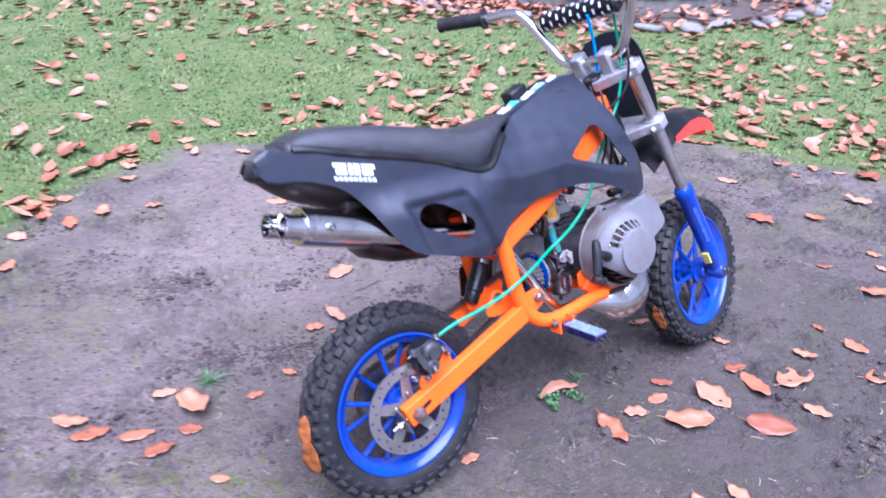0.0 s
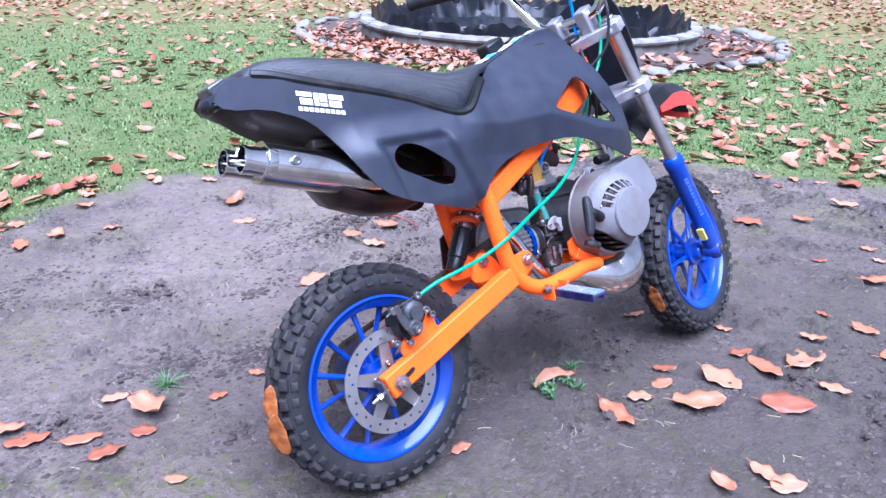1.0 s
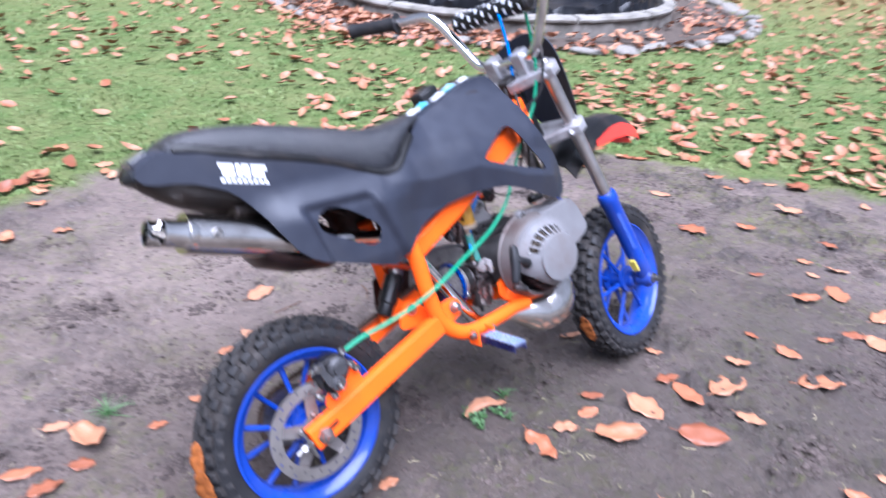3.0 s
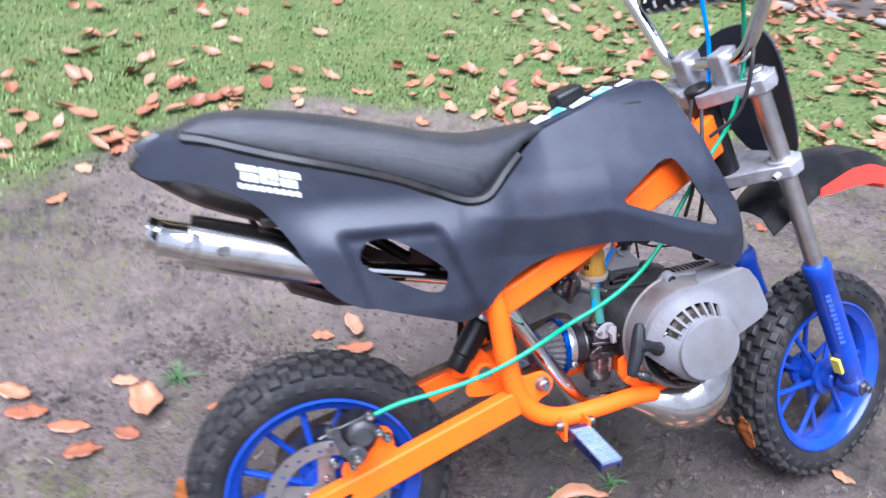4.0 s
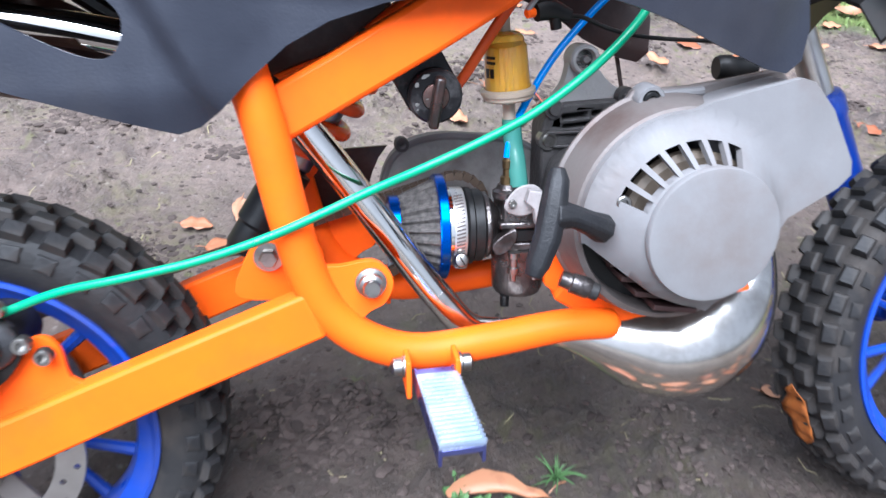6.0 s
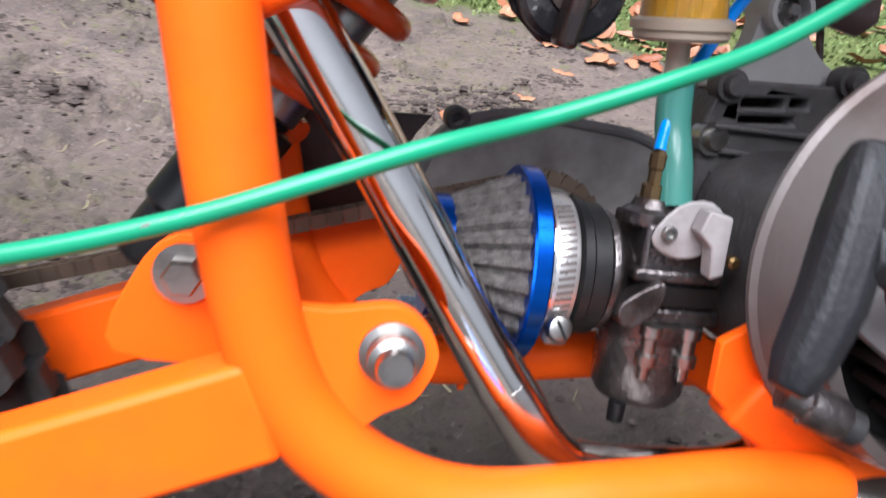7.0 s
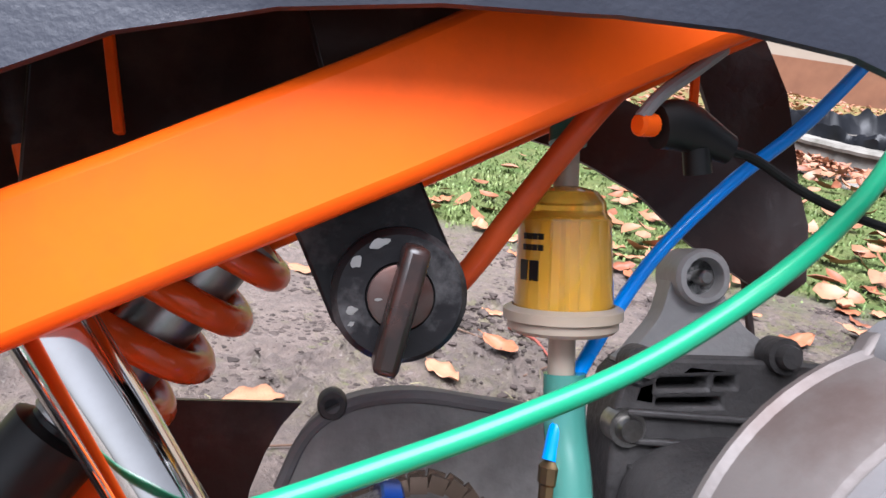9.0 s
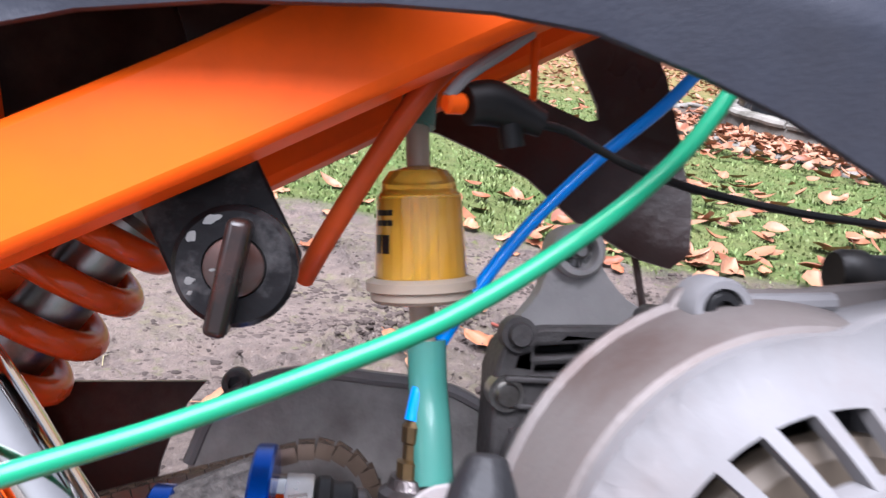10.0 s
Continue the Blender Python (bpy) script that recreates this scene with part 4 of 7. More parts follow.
# handlebar
for side in (-1, 1):
    bm = bmesh.new()
    add_box(bm, (-0.024, 0.036 * side - 0.014, 0.60), (0.014, 0.036 * side + 0.014, 0.652))
    fork_part("bar_clamp", bm, SILVER, "cast alloy bar clamp", bevel=0.004)
bm = bmesh.new()
half_bar = [(-0.018, 0.35, 0.817), (0.012, 0.235, 0.790), (0.026, 0.175, 0.778), (0.024, 0.145, 0.755), (0.012, 0.110, 0.695), (-0.003, 0.070, 0.640)]
add_tube(bm, [(x, -y, z) for x, y, z in half_bar] + [(-0.005, 0, 0.632)] + half_bar[::-1], 0.011, seg=16, per=6)
fork_part("handlebar", bm, CHROME, "chromed handlebar")
for side in (-1, 1):
    bm = bmesh.new()
    p, q = Vector((0.010, 0.240 * side, 0.7915)), Vector((-0.018, 0.352 * side, 0.8175))
    prof = [(0.011, 0), (0.024, 0.001), (0.024, 0.005), (0.016, 0.008)] + [(0.0155 + 0.0008 * (k % 2), 0.012 + 0.006 * k) for k in range(17)] + [(0.018, 0.116), (0.018, 0.121), (0, 0.122)]
    add_lathe(bm, prof, p, q, 20)
    fork_part("grip", bm, RUBBER, "black rubber grip")
bm = bmesh.new()
add_tube(bm, [(0.022, -0.13, 0.738), (0.022, 0.0, 0.738), (0.022, 0.13, 0.738)], 0.005, seg=10, per=2)
fork_part("cross_bar", bm, CHROME)
bm = bmesh.new()
add_rod(bm, (0.022, -0.10, 0.738), (0.022, 0.10, 0.738), 0.021, seg=24, round_end=0.005)
pad = fork_part("bar_pad", bm, BLACK, "black foam bar pad with white checks")
for k in range(10):
    bm = bmesh.new()
    y = -0.085 + 0.0188 * k
    for a0 in range(0, 360, 60):
        a = radians(a0 + (30 if k % 2 else 0))
        add_box(bm, (0.0205, -0.0028, -0.0055), (0.0214, 0.0028, 0.0055), Matrix.Translation((0.022, y, 0.738)) @ Matrix.Rotation(a, 4, "Y"))
    fork_part("white_check", bm, WHITE, parent=pad)
# number plate in front of the clamps
bm = bmesh.new()
swap = Matrix(((0, 1, 0, 0.082), (1, 0, 0, 0), (0, 0, 1, 0), (0, 0, 0, 1)))
add_plate(bm, rounded([(-0.072, 0.63), (0, 0.655), (0.072, 0.63), (0.078, 0.55), (0.05, 0.44), (0, 0.415), (-0.05, 0.44), (-0.078, 0.55)], 4), -0.002, 0.002, m=swap, shape=lambda x, z: -4.0 * x * x, grid=0.02)
fork_part("number_board", bm, BLACK_PLASTIC, "dark plastic front number board")
# front fender
bm = bmesh.new()
rows = []
for i in range(17):
    u = i / 16
    x = -0.03 + 0.355 * u
    zc = ramp(x, (-0.13, 0.335), (-0.06, 0.372), (0.0, 0.388), (0.08, 0.394), (0.16, 0.384), (0.22, 0.358), (0.28, 0.308), (0.33, 0.252))
    half = ramp(u, (0, 0.045), (0.15, 0.058), (0.5, 0.060), (0.8, 0.050), (0.94, 0.030), (1, 0.008))
    rows.append([(x, half * k, zc - 0.020 * k * k - (0.024 if abs(k) > 0.9 else 0)) for k in (-1, -0.75, -0.4, 0, 0.4, 0.75, 1)])
top = [[bm.verts.new(p) for p in r] for r in rows]
low = [[bm.verts.new((p[0], p[1] * 0.97, p[2] - 0.004)) for p in r] for r in rows]
for grid_rows in (top, low):
    for a, b in zip(grid_rows, grid_rows[1:]):
        for i in range(6):
            bm.faces.new((a[i], a[i + 1], b[i + 1], b[i]))
for i in range(16):
    for s in (0, 6):
        bm.faces.new((top[i][s], top[i + 1][s], low[i + 1][s], low[i][s]))
for r in (0, 16):
    for i in range(6):
        bm.faces.new((top[r][i], top[r][i + 1], low[r][i + 1], low[r][i]))
fender = fork_part("front_fender", bm, BLACK, "glossy black front mudguard with a red flash")
RED = material("red print", (0.75, 0.05, 0.03), 0.35, second=(0.6, 0.04, 0.03), scale=30)
for e in (0, 6):
    bm = bmesh.new()
    hi, lo = [], []
    for i in range(5, 17):
        q = rows[i][e]
        sgn = -1 if e == 0 else 1
        drop = 0.004 + 0.026 * math.sin(math.pi * (i - 4.5) / 13)
        hi.append([bm.verts.new((q[0], q[1] + sgn * k, q[2] + 0.006)) for k in (0.0008, 0.0022)])
        lo.append([bm.verts.new((q[0] - 0.004, q[1] * 0.98 + sgn * k, q[2] - drop)) for k in (0.0008, 0.0022)])
    for i in range(len(hi) - 1):
        for k in (0, 1):
            bm.faces.new((hi[i][k], hi[i + 1][k], lo[i + 1][k], lo[i][k]))
        bm.faces.new((lo[i][0], lo[i + 1][0], lo[i + 1][1], lo[i][1]))
        bm.faces.new((hi[i][0], hi[i + 1][0], hi[i + 1][1], hi[i][1]))
    fork_part("red_flash", bm, RED, "red side flash", parent=fender)

# ---- frame ----
HEAD = FORK @ Vector((-0.036, 0, 0.53))
for side in (-1, 1):
    bm = bmesh.new()
    pts = [(0.245, 0.052 * side, 0.4425), (0.30, 0.052 * side, 0.472), (0.36, 0.050 * side, 0.5055), (0.46, 0.044 * side, 0.565), (0.53, 0.038 * side, 0.610), (HEAD.x - 0.012, HEAD.y + 0.014 * side, HEAD.z)]
    add_beam(bm, pts, 0.026, 0.05, taper=[0.038, 0.037, 0.038, 0.041, 0.05, 0.066])
    part("main_beam", bm, ORANGE, bike, "orange box-section frame beam", bevel=0.004)
    bm = bmesh.new()
    add_tube(bm, [(0.232, 0.064 * side, 0.500), (0.240, 0.068 * side, 0.470), (0.2485, 0.07 * side, 0.435), (0.260, 0.07 * side, 0.373), (0.2725, 0.07 * side, 0.325), (0.289, 0.07 * side, 0.295), (0.317, 0.07 * side, 0.273),
                  (0.355, 0.07 * side, 0.263), (0.412, 0.069 * side, 0.268), (0.47, 0.066 * side, 0.2745), (0.510, 0.062 * side, 0.272), (0.519, 0.0615 * side, 0.2715)], 0.0145, seg=24, per=8,
             radii=(0.0150, 0.0152, 0.0154, 0.0152, 0.0150, 0.0148, 0.0145, 0.0142, 0.0138, 0.0132, 0.0125, 0.005))
    part("frame_tube", bm, ORANGE, bike, "bent orange frame tube")
    # lug plates that carry the swing arm
    bm = bmesh.new()
    add_plate(bm, rounded([(0.262, 0.336), (0.294, 0.338), (0.316, 0.341), (0.328, 0.334), (0.333, 0.322), (0.327, 0.307), (0.315, 0.300), (0.298, 0.288), (0.272, 0.300)], 4), 0.068 * side - 0.0035, 0.068 * side + 0.0035)
    part("pivot_plate", bm, ORANGE, bike, bevel=0.001)
    bm = bmesh.new()
    add_lathe(bm, [(0, 0), (0.0118, 0), (0.0118, 0.002), (0.0092, 0.003), (0.0092, 0.010), (0.0068, 0.0115), (0.0068, 0.014), (0.006, 0.016), (0, 0.016)], (0.316, 0.0715 * side, 0.324), (0.316, 1 * side, 0.324), 24)
    part("pivot_bolt", bm, STEEL, bike, "worn zinc-plated pivot bolt")
    # engine cradle rails
    bm = bmesh.new()
    add_beam(bm, [(0.475, 0.034 * side, 0.300), (0.505, 0.040 * side, 0.281), (0.56, 0.040 * side, 0.278), (0.64, 0.036 * side, 0.292)], 0.028, 0.026)
    part("cradle_rail", bm, ORANGE, bike, bevel=0.003)
bm = bmesh.new()
add_beam(bm, [(0.505, -0.066, 0.281), (0.505, 0.066, 0.281)], 0.028, 0.02)
part("cross_tube", bm, ORANGE, bike, bevel=0.003)
bm = bmesh.new()
add_beam(bm, [(0.272, 0.012, 0.500), (0.262, 0.014, 0.545), (0.250, 0.016, 0.590)], 0.005, 0.0035)
part("seat_strut", bm, ORANGE, bike, "flat orange strut under the seat", bevel=0.001)
bm = bmesh.new()
add_plate(bm, [(0.236, 0.462), (0.232, 0.600), (0.300, 0.600), (0.330, 0.560), (0.345, 0.520), (0.300, 0.486)], 0.024, 0.030)
part("inner_panel", bm, BROWNED, bike, "dark brown plastic panel inside the frame", bevel=0.002)
bm = bmesh.new()
add_plate(bm, rounded([(0.295, 0.580), (0.300, 0.640), (0.345, 0.680), (0.430, 0.712), (0.492, 0.716), (0.512, 0.680), (0.500, 0.625), (0.440, 0.592), (0.360, 0.572)], 4), -0.030, 0.030)
part("fuel_tank", bm, INNER_PLASTIC, bike, "black plastic fuel tank", bevel=0.008)
bm = bmesh.new()
add_beam(bm, [(0.4765, 0.0, 0.530), (0.4755, 0.0, 0.560)], 0.003, 0.003)
part("tank_bracket", bm, ORANGE, bike, "thin orange tank bracket", bevel=0.0006)
bm = bmesh.new()
add_tube(bm, [(0.15, 0.045, 0.50), (0.0, 0.05, 0.60), (-0.12, 0.04, 0.645)], 0.009, seg=10)
part("seat_rail", bm, BLACK, bike)
bm = bmesh.new()
add_tube(bm, [(0.15, -0.012, 0.545), (0.0, -0.012, 0.62), (-0.12, -0.02, 0.65)], 0.006, seg=10)
part("seat_rail", bm, BLACK, bike)

# ---- swing arm ----
for side in (-1, 1):
    bm = bmesh.new()
    y = 0.072 * side
    add_beam(bm, [(-0.022, y, 0.188), (0.06, y, 0.219), (0.17, y, 0.263), (0.275, y, 0.304)], 0.022, 0.042, taper=[0.042, 0.041, 0.039, 0.038])
    arm = part("swing_arm", bm, ORANGE, bike, "straight orange box-section swing arm", bevel=0.003)
    # slotted end with the axle nut and the chain adjuster
    bm = bmesh.new()
    slot = [(0.008, 0.203), (0.010, 0.195), (0.026, 0.2025), (0.030, 0.208), (0.026, 0.2115)]
    add_plate(bm, slot, y + side * 0.0112, y + side * 0.0122)
    part("axle_slot", bm, BLACK, arm)
    bm = bmesh.new()
    add_lathe(bm, [(0, 0), (0.015, 0), (0.015, 0.002), (0.0115, 0.0025), (0.0115, 0.010), (0.0065, 0.011), (0.0065, 0.020), (0, 0.021)], (0.0, y + side * 0.012, 0.1925), (0.0, side, 0.1925), 6)
    part("axle_nut", bm, STEEL, arm)
    bm = bmesh.new()
    add_box(bm, (-0.030, y - 0.014, 0.158), (-0.026, y + 0.014, 0.206), Matrix.Translation((0, 0, 0)))
    bmesh.ops.rotate(bm, verts=bm.verts, cent=(-0.028, y, 0.182), matrix=Matrix.Rotation(radians(-21), 3, "Y"))
    add_rod(bm, (0.0, y, 0.1925), (-0.052, y, 0.172), 0.0035, seg=10)
    add_lathe(bm, [(0, 0), (0.007, 0), (0.007, 0.007), (0, 0.007)], (-0.034, y, 0.179), (-0.06, y, 0.169), 6)
    part("chain_adjuster", bm, STEEL, arm)
# bridge of the swing arm, with the lugs of the shock
bm = bmesh.new()
add_beam(bm, [(0.245, -0.062, 0.312), (0.245, 0.062, 0.312)], 0.05, 0.034)
part("swing_arm_bridge", bm, ORANGE, bike, bevel=0.003)
for y in (-0.034, 0.034):
    bm = bmesh.new()
    add_plate(bm, rounded([(0.215, 0.303), (0.222, 0.336), (0.236, 0.351), (0.253, 0.348), (0.272, 0.330), (0.278, 0.304)], 4), y - 0.003, y + 0.003)
    part("shock_lug", bm, ORANGE, bike, bevel=0.001)
bm = bmesh.new()
add_bolt(bm, (0.240, -0.038, 0.337), (0.240, -1, 0.337), 0.0075, 0.008)
part("shock_bolt", bm, STEEL, bike)

# ---- shock absorber ----
S0, S1 = Vector((0.219, 0.022, 0.332)), Vector((0.322, 0.044, 0.486))
sd = (S1 - S0).normalized()
bm = bmesh.new()
add_lathe(bm, [(0, -0.012), (0.014, -0.012), (0.016, -0.008), (0.016, 0.012), (0.0185, 0.015), (0.0185, 0.070), (0.013, 0.072), (0.013, 0.078), (0.0075, 0.078), (0.0075, 0.11)], S0, S1, 24)
part("shock_body", bm, BLACK, bike, "black shock absorber body")
bm = bmesh.new()
add_lathe(bm, [(0.0075, 0.07), (0.0145, 0.075), (0.0145, 0.155), (0.0235, 0.158), (0.0235, 0.168), (0.012, 0.172), (0.012, 0.2), (0, 0.2)], S0, S1, 24)
part("shock_rod", bm, STEEL, bike)
bm = bmesh.new()
side_v = sd.orthogonal().normalized()
side_w = sd.cross(side_v)
coil = []
for k in range(0, 4 * 24 + 6):
    a = 2 * math.pi * k / 24
    coil.append(S0 + sd * (0.076 + 0.0225 * k / 24) + 0.0225 * (math.cos(a) * side_v + math.sin(a) * side_w))
add_tube(bm, coil, 0.0062, seg=12, per=1)
part("spring", bm, material("orange spring paint", (0.80, 0.095, 0.008), 0.28, second=(0.62, 0.07, 0.006), scale=30, coat=0.4, grime=(0.2, 0.05, 0.02), grime_scale=20, grime_amount=0.4), bike, "thick orange coil spring")

# ---- fairings, seat, tail ----
def fairing_width(x):
    return ramp(x, (-0.235, 0.020), (-0.215, 0.038), (-0.18, 0.052), (-0.1, 0.068), (0, 0.079), (0.2, 0.083), (0.32, 0.083), (0.45, 0.088), (0.56, 0.090), (0.65, 0.075))


def shorten(x):
    """Draws the tail in behind the seat."""
    return x if x > -0.1 else -0.1 + (x + 0.1) * 0.84


def seat_line(x):
    return ramp(x, (-0.217, 0.672), (-0.199, 0.693), (-0.175, 0.703), (-0.136, 0.700), (-0.113, 0.696), (-0.047, 0.677), (0.035, 0.657), (0.105, 0.638), (0.162, 0.616), (0.187, 0.606), (0.21, 0.602), (0.234, 0.612), (0.255, 0.635), (0.288, 0.664), (0.326, 0.688), (0.441, 0.732), (0.51, 0.745))


def fairing_shape(x, z):
    w = fairing_width(x)
    w -= 0.066 * ease((x - 0.2) / 0.12) * ease((z - 0.60) / 0.14) ** 1.1
    # a crease runs forward from the seat's corner, the panel under it turned down
    crest = ramp(x, (0.20, 0.590), (0.243, 0.583), (0.306, 0.577), (0.403, 0.582), (0.449, 0.568), (0.519, 0.543), (0.60, 0.526))
    w += 0.013 * max(0.0, 1 - abs(z - crest) / 0.055) * ease((x - 0.19) / 0.06) * ease((0.64 - x) / 0.05)
    # the lower rear panel flares out, with a shallow facet round its long opening
    w += 0.024 * ease((0.625 - z) / 0.07) * ease((x + 0.08) / 0.12) * ease((0.27 - x) / 0.09)
    w -= 0.010 * ease((0.475 - z) / 0.05) * ease((0.3 - x) / 0.1)
    w -= 0.011 * ease((x - 0.022 - 0.35 * (0.578 - z)) / 0.020) * ease((0.166 + 0.5 * (0.578 - z) - x) / 0.020) * ease((0.586 - z) / 0.018)
    return w


FAIRING = [(-0.217, 0.672), (-0.211, 0.683), (-0.199, 0.693), (-0.187, 0.699), (-0.175, 0.703), (-0.136, 0.700), (-0.113, 0.696), (-0.047, 0.677), (0.035, 0.657), (0.105, 0.638), (0.162, 0.616), (0.187, 0.606), (0.210, 0.602),
           (0.234, 0.612), (0.255, 0.635), (0.274, 0.653), (0.288, 0.664), (0.326, 0.688), (0.388, 0.711), (0.441, 0.732), (0.480, 0.744), (0.505, 0.746), (0.522, 0.736), (0.536, 0.718), (0.552, 0.690), (0.566, 0.658),
           (0.574, 0.632), (0.592, 0.602), (0.616, 0.571), (0.632, 0.535), (0.639, 0.505), (0.636, 0.482), (0.624, 0.473), (0.604, 0.477), (0.562, 0.494), (0.528, 0.510), (0.500, 0.520), (0.470, 0.529), (0.441, 0.532), (0.411, 0.532), (0.368, 0.529),
           (0.330, 0.523), (0.294, 0.512), (0.266, 0.497), (0.240, 0.475), (0.222, 0.457), (0.208, 0.446), (0.194, 0.442), (0.162, 0.451), (0.126, 0.462), (0.088, 0.474), (0.052, 0.486), (0.030, 0.497), (0.010, 0.514), (-0.003, 0.534),
           (-0.014, 0.552), (-0.023, 0.569), (-0.032, 0.582), (-0.045, 0.600), (-0.059, 0.616), (-0.075, 0.629), (-0.091, 0.637), (-0.122, 0.648), (-0.153, 0.654), (-0.185, 0.656), (-0.205, 0.661)]
FAIRING = [(shorten(x), z) for x, z in FAIRING]
OVAL = rounded([(0.055, 0.552), (0.064, 0.566), (0.084, 0.570), (0.112, 0.561), (0.162, 0.526), (0.169, 0.508), (0.159, 0.492), (0.136, 0.495), (0.092, 0.517), (0.062, 0.534)], 4)
TRIANGLE = [(0.421, 0.592), (0.428, 0.600), (0.482, 0.637), (0.494, 0.642), (0.505, 0.642), (0.512, 0.637), (0.574, 0.553), (0.576, 0.546), (0.569, 0.5445), (0.475, 0.570), (0.428, 0.586)]


def shorter(pts):
    """The far side fairing ends a little further back."""
    return [(x if x < 0.34 else 0.34 + (x - 0.34) * 0.84, z if z > 0.5 or x < 0.4 else z - 0.006) for x, z in pts]


for side in (-1, 1):
    bm = bmesh.new()
    cut = (lambda pts: pts) if side < 0 else shorter
    add_plate(bm, cut(FAIRING), -0.0016, 0.0016, holes=(cut(OVAL), cut(TRIANGLE)), shape=lambda x, z: side * fairing_shape(x, z), grid=0.0042 if side < 0 else 0.0095)
    fairing = part("side_fairing", bm, BLACK_PLASTIC if side < 0 else BROWNED, bike, "matt dark grey plastic side fairing with cut-outs" if side < 0 else "dirty dark plastic side fairing with cut-outs", smooth=45)
    if side < 0:
        decal = fairing
# print on the side fairing: plain shapes
def add_flat_print(x0, z0, x1, z1, slope, lift=0.0012):
    n = 4
    out = bmesh.new()
    rows = []
    for i in range(n + 1):
        x = x0 + (x1 - x0) * i / n
        dz = slope * (x - x0)
        rows.append([(x, -fairing_shape(x, z + dz) - 0.0016 - lift, z + dz) for z in (z0, (z0 + z1) / 2, z1)])
    for k in (0, 0.0008):
        vs = [[out.verts.new((p[0], p[1] + k, p[2])) for p in r] for r in rows]
        for a, b in zip(vs, vs[1:]):
            for j in range(2):
                out.faces.new((a[j], a[j + 1], b[j + 1], b[j]))
    return out


for x0, x1, z0, z1 in ((-0.082, -0.059, 0.6655, 0.6725), (-0.078, -0.059, 0.6535, 0.6630), (-0.056, -0.049, 0.6535, 0.6725), (-0.047, -0.036, 0.6600, 0.6725), (-0.047, -0.036, 0.6535, 0.6580), (-0.033, -0.010, 0.6650, 0.6725), (-0.033, -0.014, 0.6535, 0.6630)):
    part("print", add_flat_print(x0, z0 - 0.22 * (x0 + 0.08), x1, z1 - 0.22 * (x0 + 0.08), -0.22), WHITE, decal)
for k in range(9):
    x0 = -0.082 + 0.0082 * k
    part("print", add_flat_print(x0, 0.6435 - 0.22 * (x0 + 0.08), x0 + 0.006, 0.6495 - 0.22 * (x0 + 0.08), -0.22), WHITE, decal)


def loft(stations, across=(-1, -0.85, -0.55, 0, 0.55, 0.85, 1), thick=0.004):
    """A curved cover over stations (x, z at the middle, half width, drop at the edges)."""
    out = bmesh.new()
    skins = []
    for t in (0, thick):
        skins.append([[out.verts.new((x, k * half, z - drop * abs(k) ** 2.4 - t)) for k in across] for x, z, half, drop in stations])
    for s in skins:
        for a, b in zip(s, s[1:]):
            for i in range(len(across) - 1):
                out.faces.new((a[i], a[i + 1], b[i + 1], b[i]))
    a, b = skins
    for i in range(len(stations) - 1):
        for e in (0, -1):
            out.faces.new((a[i][e], a[i + 1][e], b[i + 1][e], b[i][e]))
    for r in (0, -1):
        for i in range(len(across) - 1):
            out.faces.new((a[r][i], a[r][i + 1], b[r][i + 1], b[r][i]))
    return out


# seat: side skirt to the seat line, crowned top
tops = [(-0.150, 0.708), (-0.140, 0.716), (-0.115, 0.7255), (-0.078, 0.7285), (-0.04, 0.7265), (0.0, 0.7215), (0.04, 0.7155), (0.081, 0.7075), (0.125, 0.698), (0.169, 0.6885), (0.20, 0.6835), (0.229, 0.681), (0.26, 0.683), (0.296, 0.688), (0.322, 0.6935), (0.336, 0.691), (0.343, 0.682)]
bm = bmesh.new()
rows = []
for x, z in tops:
    half = ramp(x, (-0.15, 0.046), (-0.1, 0.060), (0.1, 0.074), (0.22, 0.074), (0.27, 0.060), (0.30, 0.040), (0.345, 0.022))
    base = min(z - 0.012, seat_line(min(x, 0.213)) - 0.002) if x < 0.213 else min(z - 0.01, seat_line(x) - 0.004 if x < 0.28 else z - 0.018)
    rows.append([bm.verts.new((x, k * half, base + (z - base) * h)) for k, h in ((-1.0, 0), (-1.05, 0.22), (-1.03, 0.5), (-0.93, 0.80), (-0.72, 0.95), (-0.35, 1.0), (0, 1.0), (0.35, 1.0), (0.72, 0.95), (0.93, 0.80), (1.03, 0.5), (1.05, 0.22), (1.0, 0))])
for a, b in zip(rows, rows[1:]):
    for i in range(12):
        bm.faces.new((a[i], a[i + 1], b[i + 1], b[i]))
bm.faces.new(rows[0])
bm.faces.new(rows[-1])
seat = part("seat", bm, SEAT, bike, "long black grained vinyl seat", smooth=60)
# piping made thick and black to stand in for the gap's shadow
for side in (-1, 1):
    bm = bmesh.new()
    add_tube(bm, [(x, side * (fairing_shape(x, seat_line(x) - 0.002) - 0.005), seat_line(x) + 0.003) for x in (-0.14, -0.118, -0.08, -0.04, 0.0, 0.04, 0.08, 0.12, 0.16, 0.19, 0.213, 0.232, 0.256, 0.278)], 0.0085, seg=8, per=4)
    part("seat_piping_shade", bm, BLACK, seat, "black edge piping, thickened as the shade of the seat gap")
